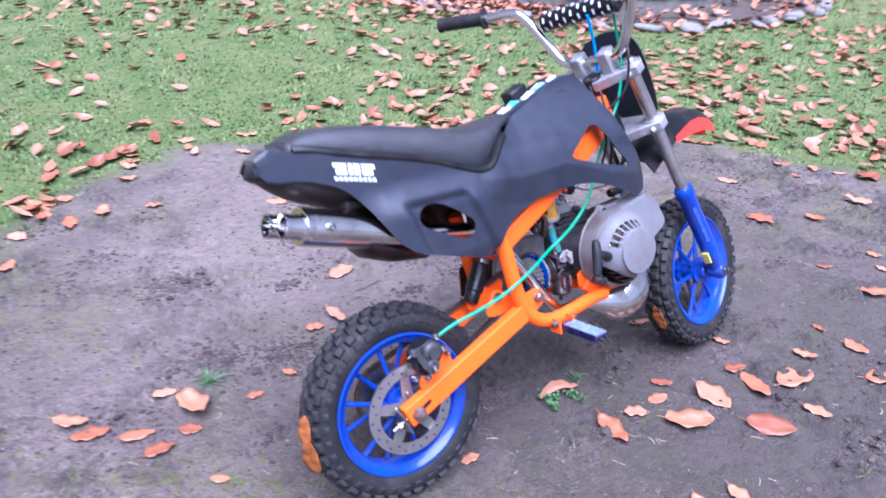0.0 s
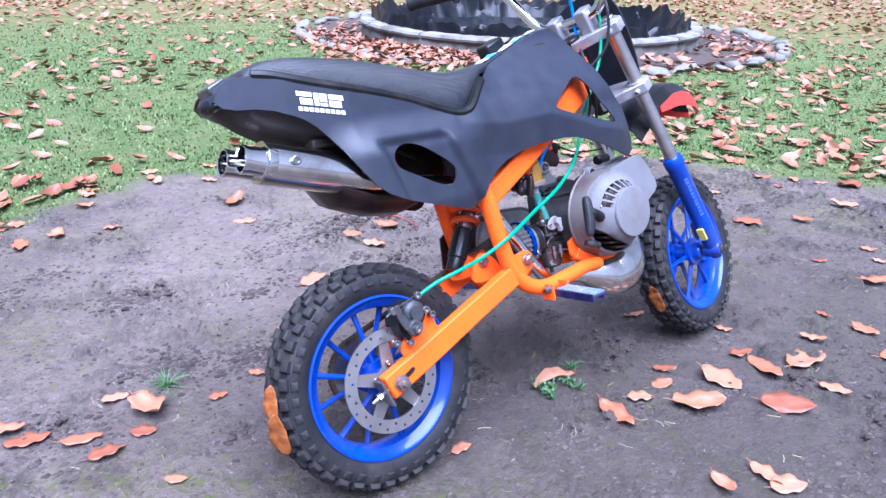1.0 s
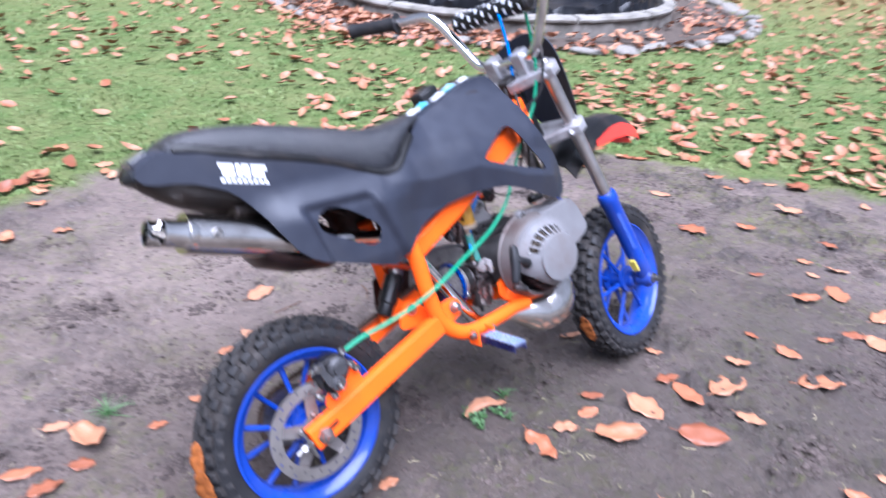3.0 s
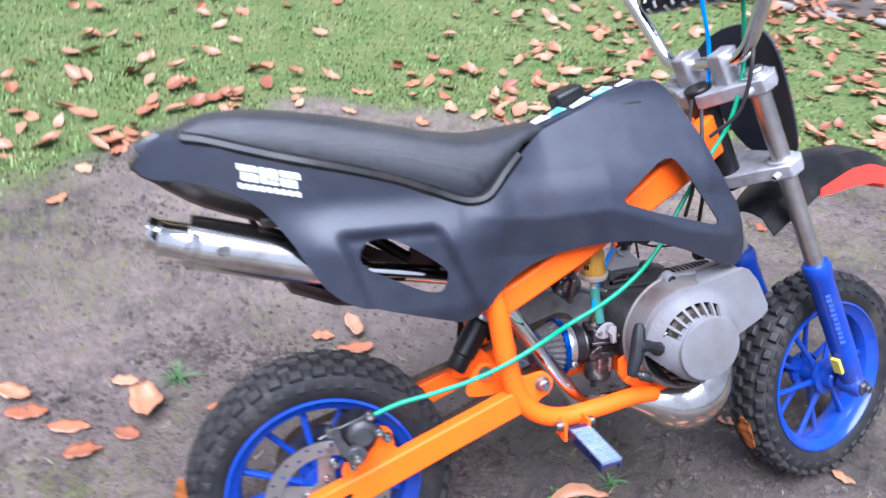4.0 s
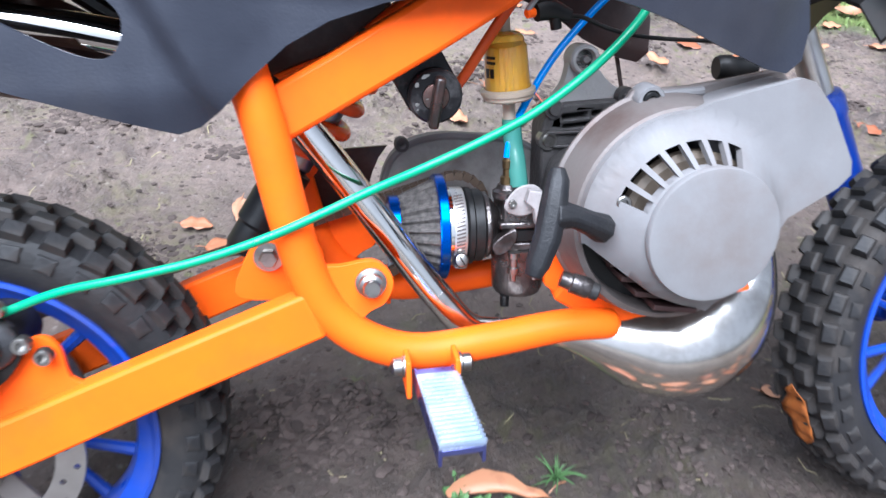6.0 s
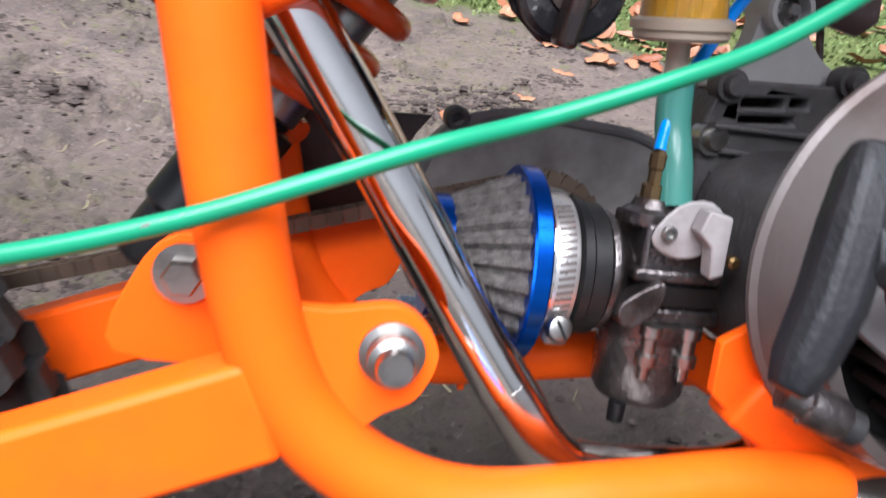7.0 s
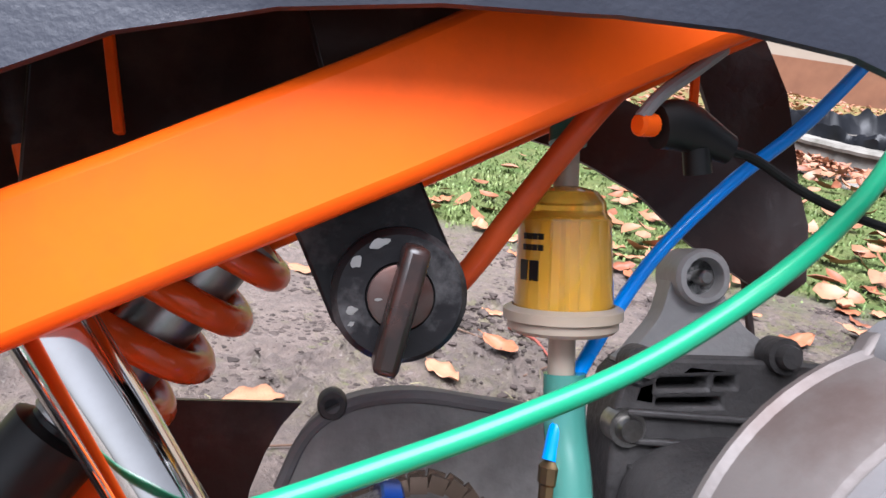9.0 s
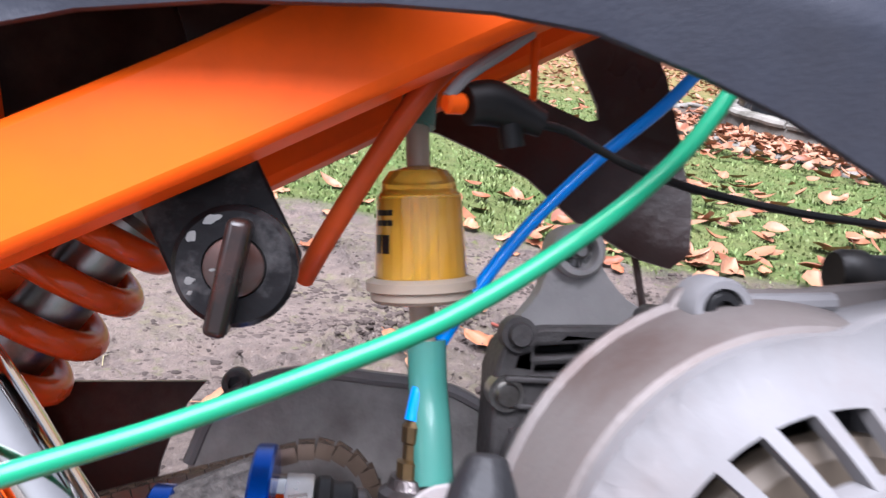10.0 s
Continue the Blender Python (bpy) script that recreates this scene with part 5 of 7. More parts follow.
# tail
bm = loft([(shorten(x), z, half, drop) for x, z, half, drop in ((-0.219, 0.670, 0.020, 0.004), (-0.212, 0.684, 0.034, 0.006), (-0.198, 0.697, 0.042, 0.006), (-0.175, 0.7075, 0.050, 0.006), (-0.155, 0.709, 0.053, 0.008), (-0.13, 0.704, 0.058, 0.008), (-0.11, 0.699, 0.060, 0.006))])
part("tail_cover", bm, BLACK_PLASTIC, bike, "dark grey plastic tail", smooth=60)
bm = bmesh.new()
add_box(bm, (-0.196, -0.026, 0.6885), (-0.162, 0.026, 0.7025), Matrix.Translation((0, 0, 0)))
bmesh.ops.rotate(bm, verts=bm.verts, cent=(-0.18, 0, 0.695), matrix=Matrix.Rotation(radians(-26), 3, "Y"))
part("tail_lens", bm, material("smoked lens", (0.038, 0.0395, 0.0456), 0.15, second=(0.0532, 0.0532, 0.0608), coat=0.5), bike, "smoked tail lens", bevel=0.003)
bm = bmesh.new()
add_tube(bm, [(-0.206, 0.0, 0.667), (-0.196, 0.0, 0.668), (-0.178, 0.0, 0.668), (-0.150, 0.0, 0.664)], 0.02, seg=20, per=5, radii=(0.006, 0.0165, 0.021, 0.022), flat=(0.72, 1.75))
part("tail_block", bm, BLACK, bike, "glossy black rounded tail end")
bm = bmesh.new()
# rear mudguard under the seat
skin = []
for x, z in ((-0.212, 0.662), (-0.195, 0.648), (-0.177, 0.636), (-0.150, 0.621), (-0.127, 0.611), (-0.09, 0.598), (-0.062, 0.589), (-0.02, 0.572), (0.03, 0.548), (0.07, 0.530)):
    skin.append((shorten(x), z, ramp(x, (-0.21, 0.034), (-0.17, 0.050), (-0.05, 0.064), (0.07, 0.070)), -0.055 * ease((x + 0.215) / 0.05)))
bm.free()
part("rear_mudguard", loft(skin), INNER_PLASTIC, bike, "dirty black inner rear mudguard", smooth=60)
skin = []
for x, z in ((-0.070, 0.556), (-0.048, 0.520), (-0.028, 0.490), (0.03, 0.466), (0.09, 0.456), (0.125, 0.464)):
    skin.append((x, z, ramp(x, (-0.07, 0.062), (0.0, 0.072), (0.13, 0.06)), -0.030))
part("mudguard_flap", loft(skin), BROWNED, bike, "dirty brown lower mudguard flap", smooth=60)
bm = bmesh.new()
add_box(bm, (-0.06, -0.05, 0.585), (0.20, 0.05, 0.600))
part("seat_base", bm, INNER_PLASTIC, bike, "black plastic seat base", bevel=0.004)
# tank cover between the fairings
bm = loft([(0.300, 0.676, 0.034, 0.002), (0.326, 0.690, 0.024, 0.002), (0.388, 0.713, 0.022, 0.002), (0.441, 0.734, 0.021, 0.002), (0.480, 0.746, 0.020, 0.002), (0.508, 0.747, 0.021, 0.002), (0.530, 0.730, 0.026, 0.003)])
part("tank_cover", bm, BLACK_PLASTIC, bike, "dark grey plastic tank cover", smooth=60)
bm = bmesh.new()
add_box(bm, (0.366, 0.008, 0.705), (0.412, 0.044, 0.736))
bmesh.ops.rotate(bm, verts=bm.verts, cent=(0.39, 0.0, 0.73), matrix=Matrix.Rotation(radians(-23), 3, "Y"))
part("filler_cap", bm, BLACK, bike, "black filler cap", bevel=0.005)
STICKER = material("torn pale blue sticker", (0.55, 0.66, 0.70), 0.4, second=(0.12, 0.50, 0.62), scale=45, contrast=0.15)
for k, (x0, x1, y0, y1) in enumerate(((0.322, 0.350, -0.016, 0.012), (0.352, 0.376, -0.010, 0.016), (0.380, 0.412, -0.018, 0.004), (0.416, 0.446, -0.012, 0.012), (0.450, 0.476, -0.016, 0.002))):
    bm = bmesh.new()
    z = [ramp(x, (0.326, 0.690), (0.388, 0.713), (0.441, 0.734), (0.480, 0.746)) + 0.0015 for x in (x0, x1)]
    f = bm.faces.new([bm.verts.new(q) for q in ((x0, y0, z[0]), (x1, y0 + 0.003, z[1]), (x1 - 0.004, y1, z[1]), (x0 + 0.003, y1 - 0.004, z[0]))])
    ext = bmesh.ops.extrude_face_region(bm, geom=[f])
    for v in ext["geom"]:
        if isinstance(v, bmesh.types.BMVert):
            v.co.z += 0.0008
    part("sticker", bm, STICKER if k % 2 else WHITE, bike, "torn white and turquoise sticker")

# ---- exhaust ----
bm = bmesh.new()
add_tube(bm, [(0.630, -0.008, 0.350), (0.655, -0.012, 0.318), (0.650, -0.018, 0.282), (0.630, -0.024, 0.254), (0.603, -0.028, 0.237), (0.568, -0.030, 0.234), (0.536, -0.031, 0.243), (0.503, -0.031, 0.251), (0.478, -0.031, 0.254), (0.455, -0.030, 0.255), (0.415, -0.03, 0.256), (0.394, -0.031, 0.266), (0.370, -0.031, 0.296)], 0.02, seg=32, per=8,
         radii=(0.014, 0.020, 0.033, 0.046, 0.051, 0.047, 0.038, 0.025, 0.0155, 0.0125, 0.0125, 0.0125, 0.0125))
exhaust = part("expansion_chamber", bm, POLISHED, bike, "chromed bulbous expansion chamber")
bm = bmesh.new()
add_tube(bm, [(0.372, -0.031, 0.293), (0.323, -0.031, 0.364), (0.285, -0.031, 0.418), (0.255, -0.032, 0.455), (0.21, -0.036, 0.485), (0.14, -0.040, 0.503), (0.06, -0.041, 0.515)], 0.0125, seg=20, per=8)
part("exhaust_pipe", bm, CHROME, bike, "chromed exhaust pipe")
bm = bmesh.new()
def silencer(u):
    return Vector((0.070, -0.040, 0.516)).lerp(Vector((-0.198, -0.042, 0.592)), u)
add_tube(bm, [silencer(0), silencer(0.08), silencer(0.16), silencer(0.76), silencer(0.80)], 0.03, seg=32, per=4, flat=(0.95, 1.15), radii=(0.016, 0.028, 0.0345, 0.0345, 0.033))
can = part("silencer", bm, POLISHED, bike, "oval polished steel silencer with twin tips")
for k, (u0, u1, y, dz) in enumerate(((0.74, 0.935, -0.014, 0.0), (0.74, 0.99, 0.022, -0.004))):
    bm = bmesh.new()
    p, q = silencer(u0) + Vector((0, y, dz)), silencer(u1) + Vector((0, y, dz))
    d = (q - p).length
    add_lathe(bm, [(0.022, 0), (0.026, 0.006), (0.0265, 0.018), (0.0215, 0.022), (0.0205, d - 0.010), (0.0215, d - 0.006), (0.0218, d - 0.001), (0.0208, d), (0.0182, d - 0.001), (0.017, d - 0.03), (0, d - 0.032)], p, q, 28)
    part("tail_pipe", bm, CHROME, can, "chromed tail pipe")
for u in (0.22, 0.66):
    bm = bmesh.new()
    add_socket_bolt(bm, silencer(u) + Vector((0, -0.0395, 0.006)), silencer(u) + Vector((0, -1, 0.006)), 0.0075, 0.006)
    part("rivet", bm, STEEL, can)

# ---- engine ----
C = (0.551, 0.368)


def polar(r, deg, cx=C[0], cz=C[1]):
    return cx + r * math.cos(radians(deg)), cz + r * math.sin(radians(deg))


def sector(r0, r1, a0, a1, n=3):
    return [polar(r1, a0 + (a1 - a0) * i / n) for i in range(n + 1)] + [polar(r0, a1 + (a0 - a1) * i / n) for i in range(n + 1)]


bm = bmesh.new()
add_lathe(bm, [(0.070, 0.006), (0.090, 0.0), (0.0930, 0.002), (0.0930, 0.0045), (0.0905, 0.0065), (0.0850, 0.034), (0.0835, 0.0385), (0.0790, 0.0405), (0.0775, 0.036), (0.076, 0.012)], (C[0], -0.046, C[1]), (C[0], -1, C[1]), 72, closed=True)
housing = part("starter_housing", bm, ALLOY, bike, "stained cast aluminium starter housing")
bm = bmesh.new()
add_plate(bm, [polar(0.088, 150 - 5 * k) for k in range(6)] + [(0.5135, 0.450), (0.5185, 0.4585), (0.5255, 0.4625), (0.5345, 0.4630), (0.541, 0.4605), (0.563, 0.4618), (0.600, 0.467), (0.640, 0.474), (0.652, 0.455), (0.600, 0.420), (0.55, 0.40), (0.50, 0.40)], -0.052, -0.044)
flange = part("case_flange", bm, ALLOY, housing, "stained cast flange", bevel=0.002)
bm = bmesh.new()
add_lathe(bm, [(0, 0), (0.0120, 0), (0.0112, 0.014), (0.0100, 0.016), (0.0075, 0.016), (0.0072, 0.011), (0, 0.011)], (0.5305, -0.046, 0.4530), (0.5305, -1, 0.4530), 24)
part("bolt_boss", bm, PALE_ALLOY, flange)
bm = bmesh.new()
add_socket_bolt(bm, (0.5305, -0.056, 0.4530), (0.5305, -1, 0.4530), 0.0064, 0.0065)
part("boss_bolt", bm, BLACK, flange)
bm = bmesh.new()
add_tube(bm, [(0.542, -0.053, 0.4555), (0.556, -0.053, 0.4565), (0.575, -0.053, 0.458)], 0.0036, seg=10, per=3)
part("flange_rib", bm, PALE_ALLOY, flange)


def dome(x, z):
    r = math.hypot(x - C[0], z - C[1])
    return -0.033 * ease((0.079 - r) / 0.036) - 0.002 * ease((0.050 - r) / 0.003)


# the cover is cut off along a chord below, against the round cap
bm = bmesh.new()
face_outline = [polar(0.0815, 92 + 98 * k / 31) for k in range(32)]
face_outline += [polar(0.0795, 190), polar(0.058, 238), polar(0.0795, 288)]
face_outline += [(0.600, 0.318), (0.622, 0.345), (0.634, 0.366), (0.672, 0.388), (0.681, 0.398), (0.680, 0.408), (0.658, 0.448), (0.640, 0.468), (0.630, 0.471), (0.590, 0.462), (0.562, 0.455), (0.553, 0.4505)]
slots = [sector(0.0485, 0.0635, a - 5.2, a + 5.2) for a in (155, 140.5, 126, 111.5, 97, 82.5, 68)]
add_plate(bm, face_outline, -0.0945, -0.0865, holes=slots, shape=dome, grid=0.008)
part("starter_cover", bm, PALE_ALLOY, housing, "grey painted starter cover with cooling slots", smooth=40)
bm = bmesh.new()
add_lathe(bm, [(0, 0), (0.0475, 0), (0.0495, 0.0015), (0.0495, 0.0055), (0.0485, 0.007), (0.045, 0.0078), (0, 0.0082)], (C[0] + 0.003, -0.1265, C[1]), (C[0] + 0.003, -1, C[1]), 56)
part("cover_cap", bm, PALE_ALLOY, housing, "smooth round grey cap")
bm = bmesh.new()
add_lathe(bm, [(0, 0), (0.0545, 0), (0.0545, 0.008), (0.050, 0.012), (0, 0.012)], (C[0], -0.094, C[1]), (C[0], -1, C[1]), 36)
part("rope_pulley", bm, material("tan plastic", (0.105, 0.084, 0.064), 0.55, second=(0.072, 0.056, 0.042), scale=40), housing, "tan plastic rope pulley")
bm = bmesh.new()
add_lathe(bm, [(0, 0), (0.0805, 0), (0.0805, 0.004), (0, 0.004)], (C[0], -0.060, C[1]), (C[0], -1, C[1]), 40)
part("fan_plate", bm, BLACK, housing)
DARK_RED = material("dark red-brown plastic", (0.0456, 0.0213, 0.0198), 0.45, second=(0.0266, 0.0152, 0.0152), scale=40, grime=(0.106, 0.076, 0.0608), grime_scale=20, grime_amount=0.5)
for x0, x1, z in ((0.496, 0.520, 0.338), (0.506, 0.536, 0.3255), (0.518, 0.549, 0.3125), (0.534, 0.562, 0.300)):
    bm = bmesh.new()
    add_box(bm, (x0 - 0.004, -0.100, z - 0.0022), (x1 + 0.004, -0.066, z + 0.0022), Matrix.Translation((x0, 0, z)) @ Matrix.Rotation(radians(8), 4, "Y") @ Matrix.Translation((-x0, 0, -z)))
    part("vane", bm, DARK_RED, housing, bevel=0.0008)
bm = bmesh.new()
x, z = 0.4955, 0.3875
add_socket_bolt(bm, (x, -0.104, z), (x, -1, z), 0.0055, 0.005)
part("cover_screw", bm, STEEL, housing)
# cooling duct behind the cover's forward lobe
bm = bmesh.new()
add_plate(bm, [(0.560, 0.400), (0.562, 0.452), (0.590, 0.459), (0.629, 0.468), (0.638, 0.465), (0.655, 0.446), (0.677, 0.407), (0.678, 0.399), (0.670, 0.391), (0.634, 0.370), (0.615, 0.360)], -0.0868, -0.030)
part("cooling_duct", bm, PALE_ALLOY, housing, "grey painted cooling duct", bevel=0.003)
# pull handle: a flat-sided T, its bar leaning outwards at the foot
bm = bmesh.new()
bar = [(0.4425, -0.117, 0.4175, 0.005), (0.4415, -0.120, 0.410, 0.0085), (0.4385, -0.124, 0.393, 0.0100), (0.4335, -0.129, 0.372, 0.0100), (0.4265, -0.133, 0.355, 0.0088), (0.4225, -0.135, 0.346, 0.006)]
rings = []
for i, (x, y, z, r) in enumerate(bar):
    d = (Vector(bar[min(i + 1, 5)][:3]) - Vector(bar[max(i - 1, 0)][:3])).normalized()
    across = Vector((0.82, -0.35, -0.45))
    across = (across - d * across.dot(d)).normalized()
    out = d.cross(across)
    rings.append([bm.verts.new(Vector((x, y, z)) + r * (u * across + v * out)) for u, v in ((-0.95, -0.45), (-0.45, -0.95), (0.45, -0.95), (0.95, -0.45), (0.95, 0.45), (0.45, 0.95), (-0.45, 0.95), (-0.95, 0.45))])
for ra, rb in zip(rings, rings[1:]):
    for j in range(8):
        bm.faces.new((ra[j], ra[(j + 1) % 8], rb[(j + 1) % 8], rb[j]))
bm.faces.new(rings[0])
bm.faces.new(rings[-1])
add_tube(bm, [(0.438, -0.126, 0.387), (0.452, -0.125, 0.385), (0.465, -0.122, 0.379), (0.479, -0.113, 0.371)], 0.009, seg=8, per=4, radii=(0.0125, 0.0088, 0.0090, 0.0112))
part("pull_handle", bm, HANDLE, housing, "dark grey plastic pull-start handle", bevel=0.0015)

# crankcase
bm = bmesh.new()
add_plate(bm, rounded([(0.484, 0.318), (0.484, 0.375), (0.500, 0.395), (0.53, 0.402), (0.575, 0.402), (0.610, 0.395), (0.630, 0.365), (0.620, 0.320), (0.575, 0.298), (0.515, 0.298)], 4), -0.050, 0.050)
crank = part("crankcase", bm, CASE, bike, "dirty dark cast aluminium crankcase", bevel=0.006)
bm = bmesh.new()
add_plate(bm, [(0.480, 0.330), (0.480, 0.412), (0.483, 0.424), (0.490, 0.432), (0.505, 0.435), (0.560, 0.438), (0.580, 0.438), (0.605, 0.428), (0.622, 0.40), (0.622, 0.33)], 0.052, 0.088,
          holes=[[(0.4985, 0.4205), (0.4985, 0.4255), (0.5225, 0.428), (0.5225, 0.423)], [(0.5260, 0.4235), (0.5260, 0.4283), (0.5360, 0.4292), (0.5360, 0.4244)], [(0.4990, 0.4125), (0.4990, 0.4165), (0.5300, 0.4192), (0.5300, 0.4152)]])
part("case_half", bm, CASE, crank, "dark cast case half with slots", bevel=0.003)
bm = bmesh.new()
add_plate(bm, [(0.486, 0.34), (0.486, 0.428), (0.60, 0.432), (0.60, 0.34)], 0.066, 0.084)
part("case_inside", bm, BLACK, crank)
for k in range(4):
    bm = bmesh.new()
    add_box(bm, (0.484 + 0.002 * k, 0.0475, 0.4085 - 0.0125 * k), (0.585, 0.053, 0.4115 - 0.0125 * k))
    part("case_rib", bm, CASE, crank, bevel=0.001)
bm = bmesh.new()
add_plate(bm, rounded([(0.507, 0.470), (0.510, 0.480), (0.520, 0.483), (0.529, 0.477), (0.535, 0.464), (0.548, 0.450), (0.566, 0.441), (0.572, 0.432), (0.492, 0.428), (0.492, 0.436), (0.503, 0.452)], 4), 0.066, 0.080)
part("engine_mount", bm, MOUNT, crank, "pale cast engine mount lug", bevel=0.002)
bm = bmesh.new()
add_lathe(bm, [(0.0085, 0), (0.0125, 0), (0.0135, 0.002), (0.0135, 0.024), (0.012, 0.026), (0.0095, 0.0262), (0.0085, 0.024)], (0.520, 0.085, 0.4725), (0.520, -1, 0.4725), 28, closed=True)
part("mount_eye", bm, MOUNT, crank, "round mounting eye")
bm = bmesh.new()
add_rod(bm, (0.520, 0.090, 0.4725), (0.520, 0.066, 0.4725), 0.0082, seg=20)
part("mount_bush", bm, BLACK, crank)
bm = bmesh.new()
add_rod(bm, (0.520, 0.088, 0.4725), (0.520, 0.057, 0.4725), 0.0036, seg=12, round_end=0.001)
part("mount_bolt", bm, STEEL, crank)
for x, z in ((0.4850, 0.4030), (0.557, 0.4405), (0.4895, 0.431)):
    bm = bmesh.new()
    add_lathe(bm, [(0, 0), (0.0085, 0), (0.0085, 0.012), (0, 0.012)], (x, 0.060, z), (x, -1, z), 18)
    add_lathe(bm, [(0, 0), (0.0058, 0), (0.0058, 0.003), (0.005, 0.005), (0, 0.0055)], (x, 0.048, z), (x, -1, z), 14)
    part("case_bolt", bm, CASE if x != 0.4850 else STEEL, crank)
# orange bracket under the engine and the choke knob beside it
bm = bmesh.new()
add_plate(bm, [(0.460, 0.324), (0.461, 0.300), (0.477, 0.286), (0.492, 0.267), (0.590, 0.265), (0.588, 0.273), (0.560, 0.280), (0.515, 0.296), (0.494, 0.322), (0.480, 0.337)], -0.040, -0.034)
part("engine_bracket", bm, ORANGE, bike, "orange engine bracket", bevel=0.001)
bm = bmesh.new()
add_lathe(bm, [(0, 0), (0.0065, 0), (0.0065, 0.008), (0.0082, 0.009), (0.0082, 0.022), (0.007, 0.024), (0, 0.024)], (0.459, -0.086, 0.324), (0.490, -0.096, 0.313), 18)
knob = part("drain_pipe", bm, CARB, bike, "dirty metal stub pipe")
bm = bmesh.new()
add_rod(bm, (0.4795, -0.0925, 0.3165), (0.4865, -0.095, 0.314), 0.0068, seg=16, round_end=0.001)
part("plug", bm, RUBBER, knob)
# cylinder with fins, leaning forward
cy0, cyd = Vector((0.592, 0.012, 0.400)), Vector((0.95, 0, 0.25)).normalized()
bm = bmesh.new()
add_rod(bm, cy0, cy0 + cyd * 0.075, 0.030, seg=24)
cyl = part("cylinder", bm, ALLOY, crank, "finned aluminium cylinder")
for k in range(9):
    bm = bmesh.new()
    r = 0.046 - 0.0012 * k
    add_lathe(bm, [(0, 0), (r, 0), (r, 0.0028), (0, 0.0028)], cy0 + cyd * (0.008 * k), cy0 + cyd * 2, 28)
    part("cooling_fin", bm, ALLOY, crank)
TRANS = material("grey cast cover", (0.285, 0.272, 0.262), 0.55, 0.1, second=(0.20, 0.19, 0.182), scale=18, grime=(0.038, 0.0266, 0.0228), grime_scale=9, grime_amount=0.6, bump=0.3, bump_scale=240)
# transmission cover on the far side
bm = bmesh.new()
add_plate(bm, rounded([(0.335, 0.318), (0.337, 0.355), (0.347, 0.381), (0.366, 0.396), (0.395, 0.402), (0.430, 0.400), (0.462, 0.397), (0.488, 0.385), (0.500, 0.345), (0.490, 0.305), (0.450, 0.285), (0.380, 0.282), (0.346, 0.295)], 4), 0.088, 0.118)
cover = part("transmission_cover", bm, TRANS, bike, "dull grey cast transmission cover", bevel=0.006)
bm = bmesh.new()
add_tube(bm, [(x, 0.0885, z) for x, z in ((0.337, 0.355), (0.347, 0.381), (0.366, 0.396), (0.395, 0.402), (0.430, 0.400), (0.462, 0.397), (0.485, 0.387))], 0.0032, seg=8, per=5)
part("cover_rim", bm, PALE_ALLOY, cover, "pale worn rim")
bm = bmesh.new()
add_lathe(bm, [(0.0035, 0), (0.0066, 0), (0.0070, 0.002), (0.0070, 0.012), (0.006, 0.014), (0.0035, 0.014)], (0.357, 0.098, 0.3955), (0.357, -1, 0.3955), 18)
add_lathe(bm, [(0, 0), (0.0037, 0), (0.0037, 0.008), (0, 0.008)], (0.357, 0.098, 0.3955), (0.357, -1, 0.3955), 12)
part("cover_lug", bm, CASE, cover)
bm = bmesh.new()
add_plate(bm, [(0.236, 0.318), (0.240, 0.378), (0.262, 0.392), (0.343, 0.396), (0.335, 0.385), (0.329, 0.372), (0.324, 0.355), (0.322, 0.335), (0.325, 0.315), (0.33, 0.300), (0.26, 0.298)], 0.085, 0.089)
part("chain_guard", bm, BROWNED, bike, "dark dirty chain guard")
# final drive
bm = bmesh.new()
add_lathe(bm, [(0.012, -0.002), (0.060, -0.002), (0.060, 0.002), (0.012, 0.002)], (0, 0.050, WHEEL_R), (0, 1, WHEEL_R), 54, closed=True)
part("sprocket", bm, STEEL, bike, "steel rear sprocket")
bm = bmesh.new()
r0, r1, c0, c1 = 0.060, 0.029, Vector((0, 0.05, WHEEL_R)), Vector((0.40, 0.05, 0.345))
d = (c1 - c0)
base = math.atan2(d.z, d.x)
off = math.acos((r0 - r1) / d.length)
loop = [c0 + Vector((r0 * math.cos(a), 0, r0 * math.sin(a))) for a in (base + off + (2 * math.pi - 2 * off) * i / 40 for i in range(41))]
loop += [c1 + Vector((r1 * math.cos(a), 0, r1 * math.sin(a))) for a in (base - off + 2 * off * i / 20 for i in range(21))]
loop.append(loop[0])
run = 0.0
for p, q in zip(loop, loop[1:]):
    seg_len = (q - p).length
    while run < seg_len:
        o = p + (q - p) * (run / seg_len)
        dz = (q - p).normalized()
        dx = Vector((0, 1, 0)).cross(dz)
        m = Matrix(((dx.x, 0, dz.x, o.x), (dx.y, 1, dz.y, o.y), (dx.z, 0, dz.z, o.z), (0, 0, 0, 1)))
        add_rod(bm, m @ Vector((-0.0, -0.005, 0.004)), m @ Vector((0, 0.005, 0.004)), 0.0032, seg=8)
        for y in (-0.0042, 0.0042):
            add_box(bm, (-0.0036, y - 0.0009, 0), (0.0036, y + 0.0009, 0.0075), m)
        run += 0.008
    run -= seg_len
tagged(part("chain", bm, material("oily chain steel", (0.0912, 0.0684, 0.0532), 0.4, 0.7, second=(0.152, 0.106, 0.076), scale=60), bike, "rusty oiled drive chain"), kind="stuff")

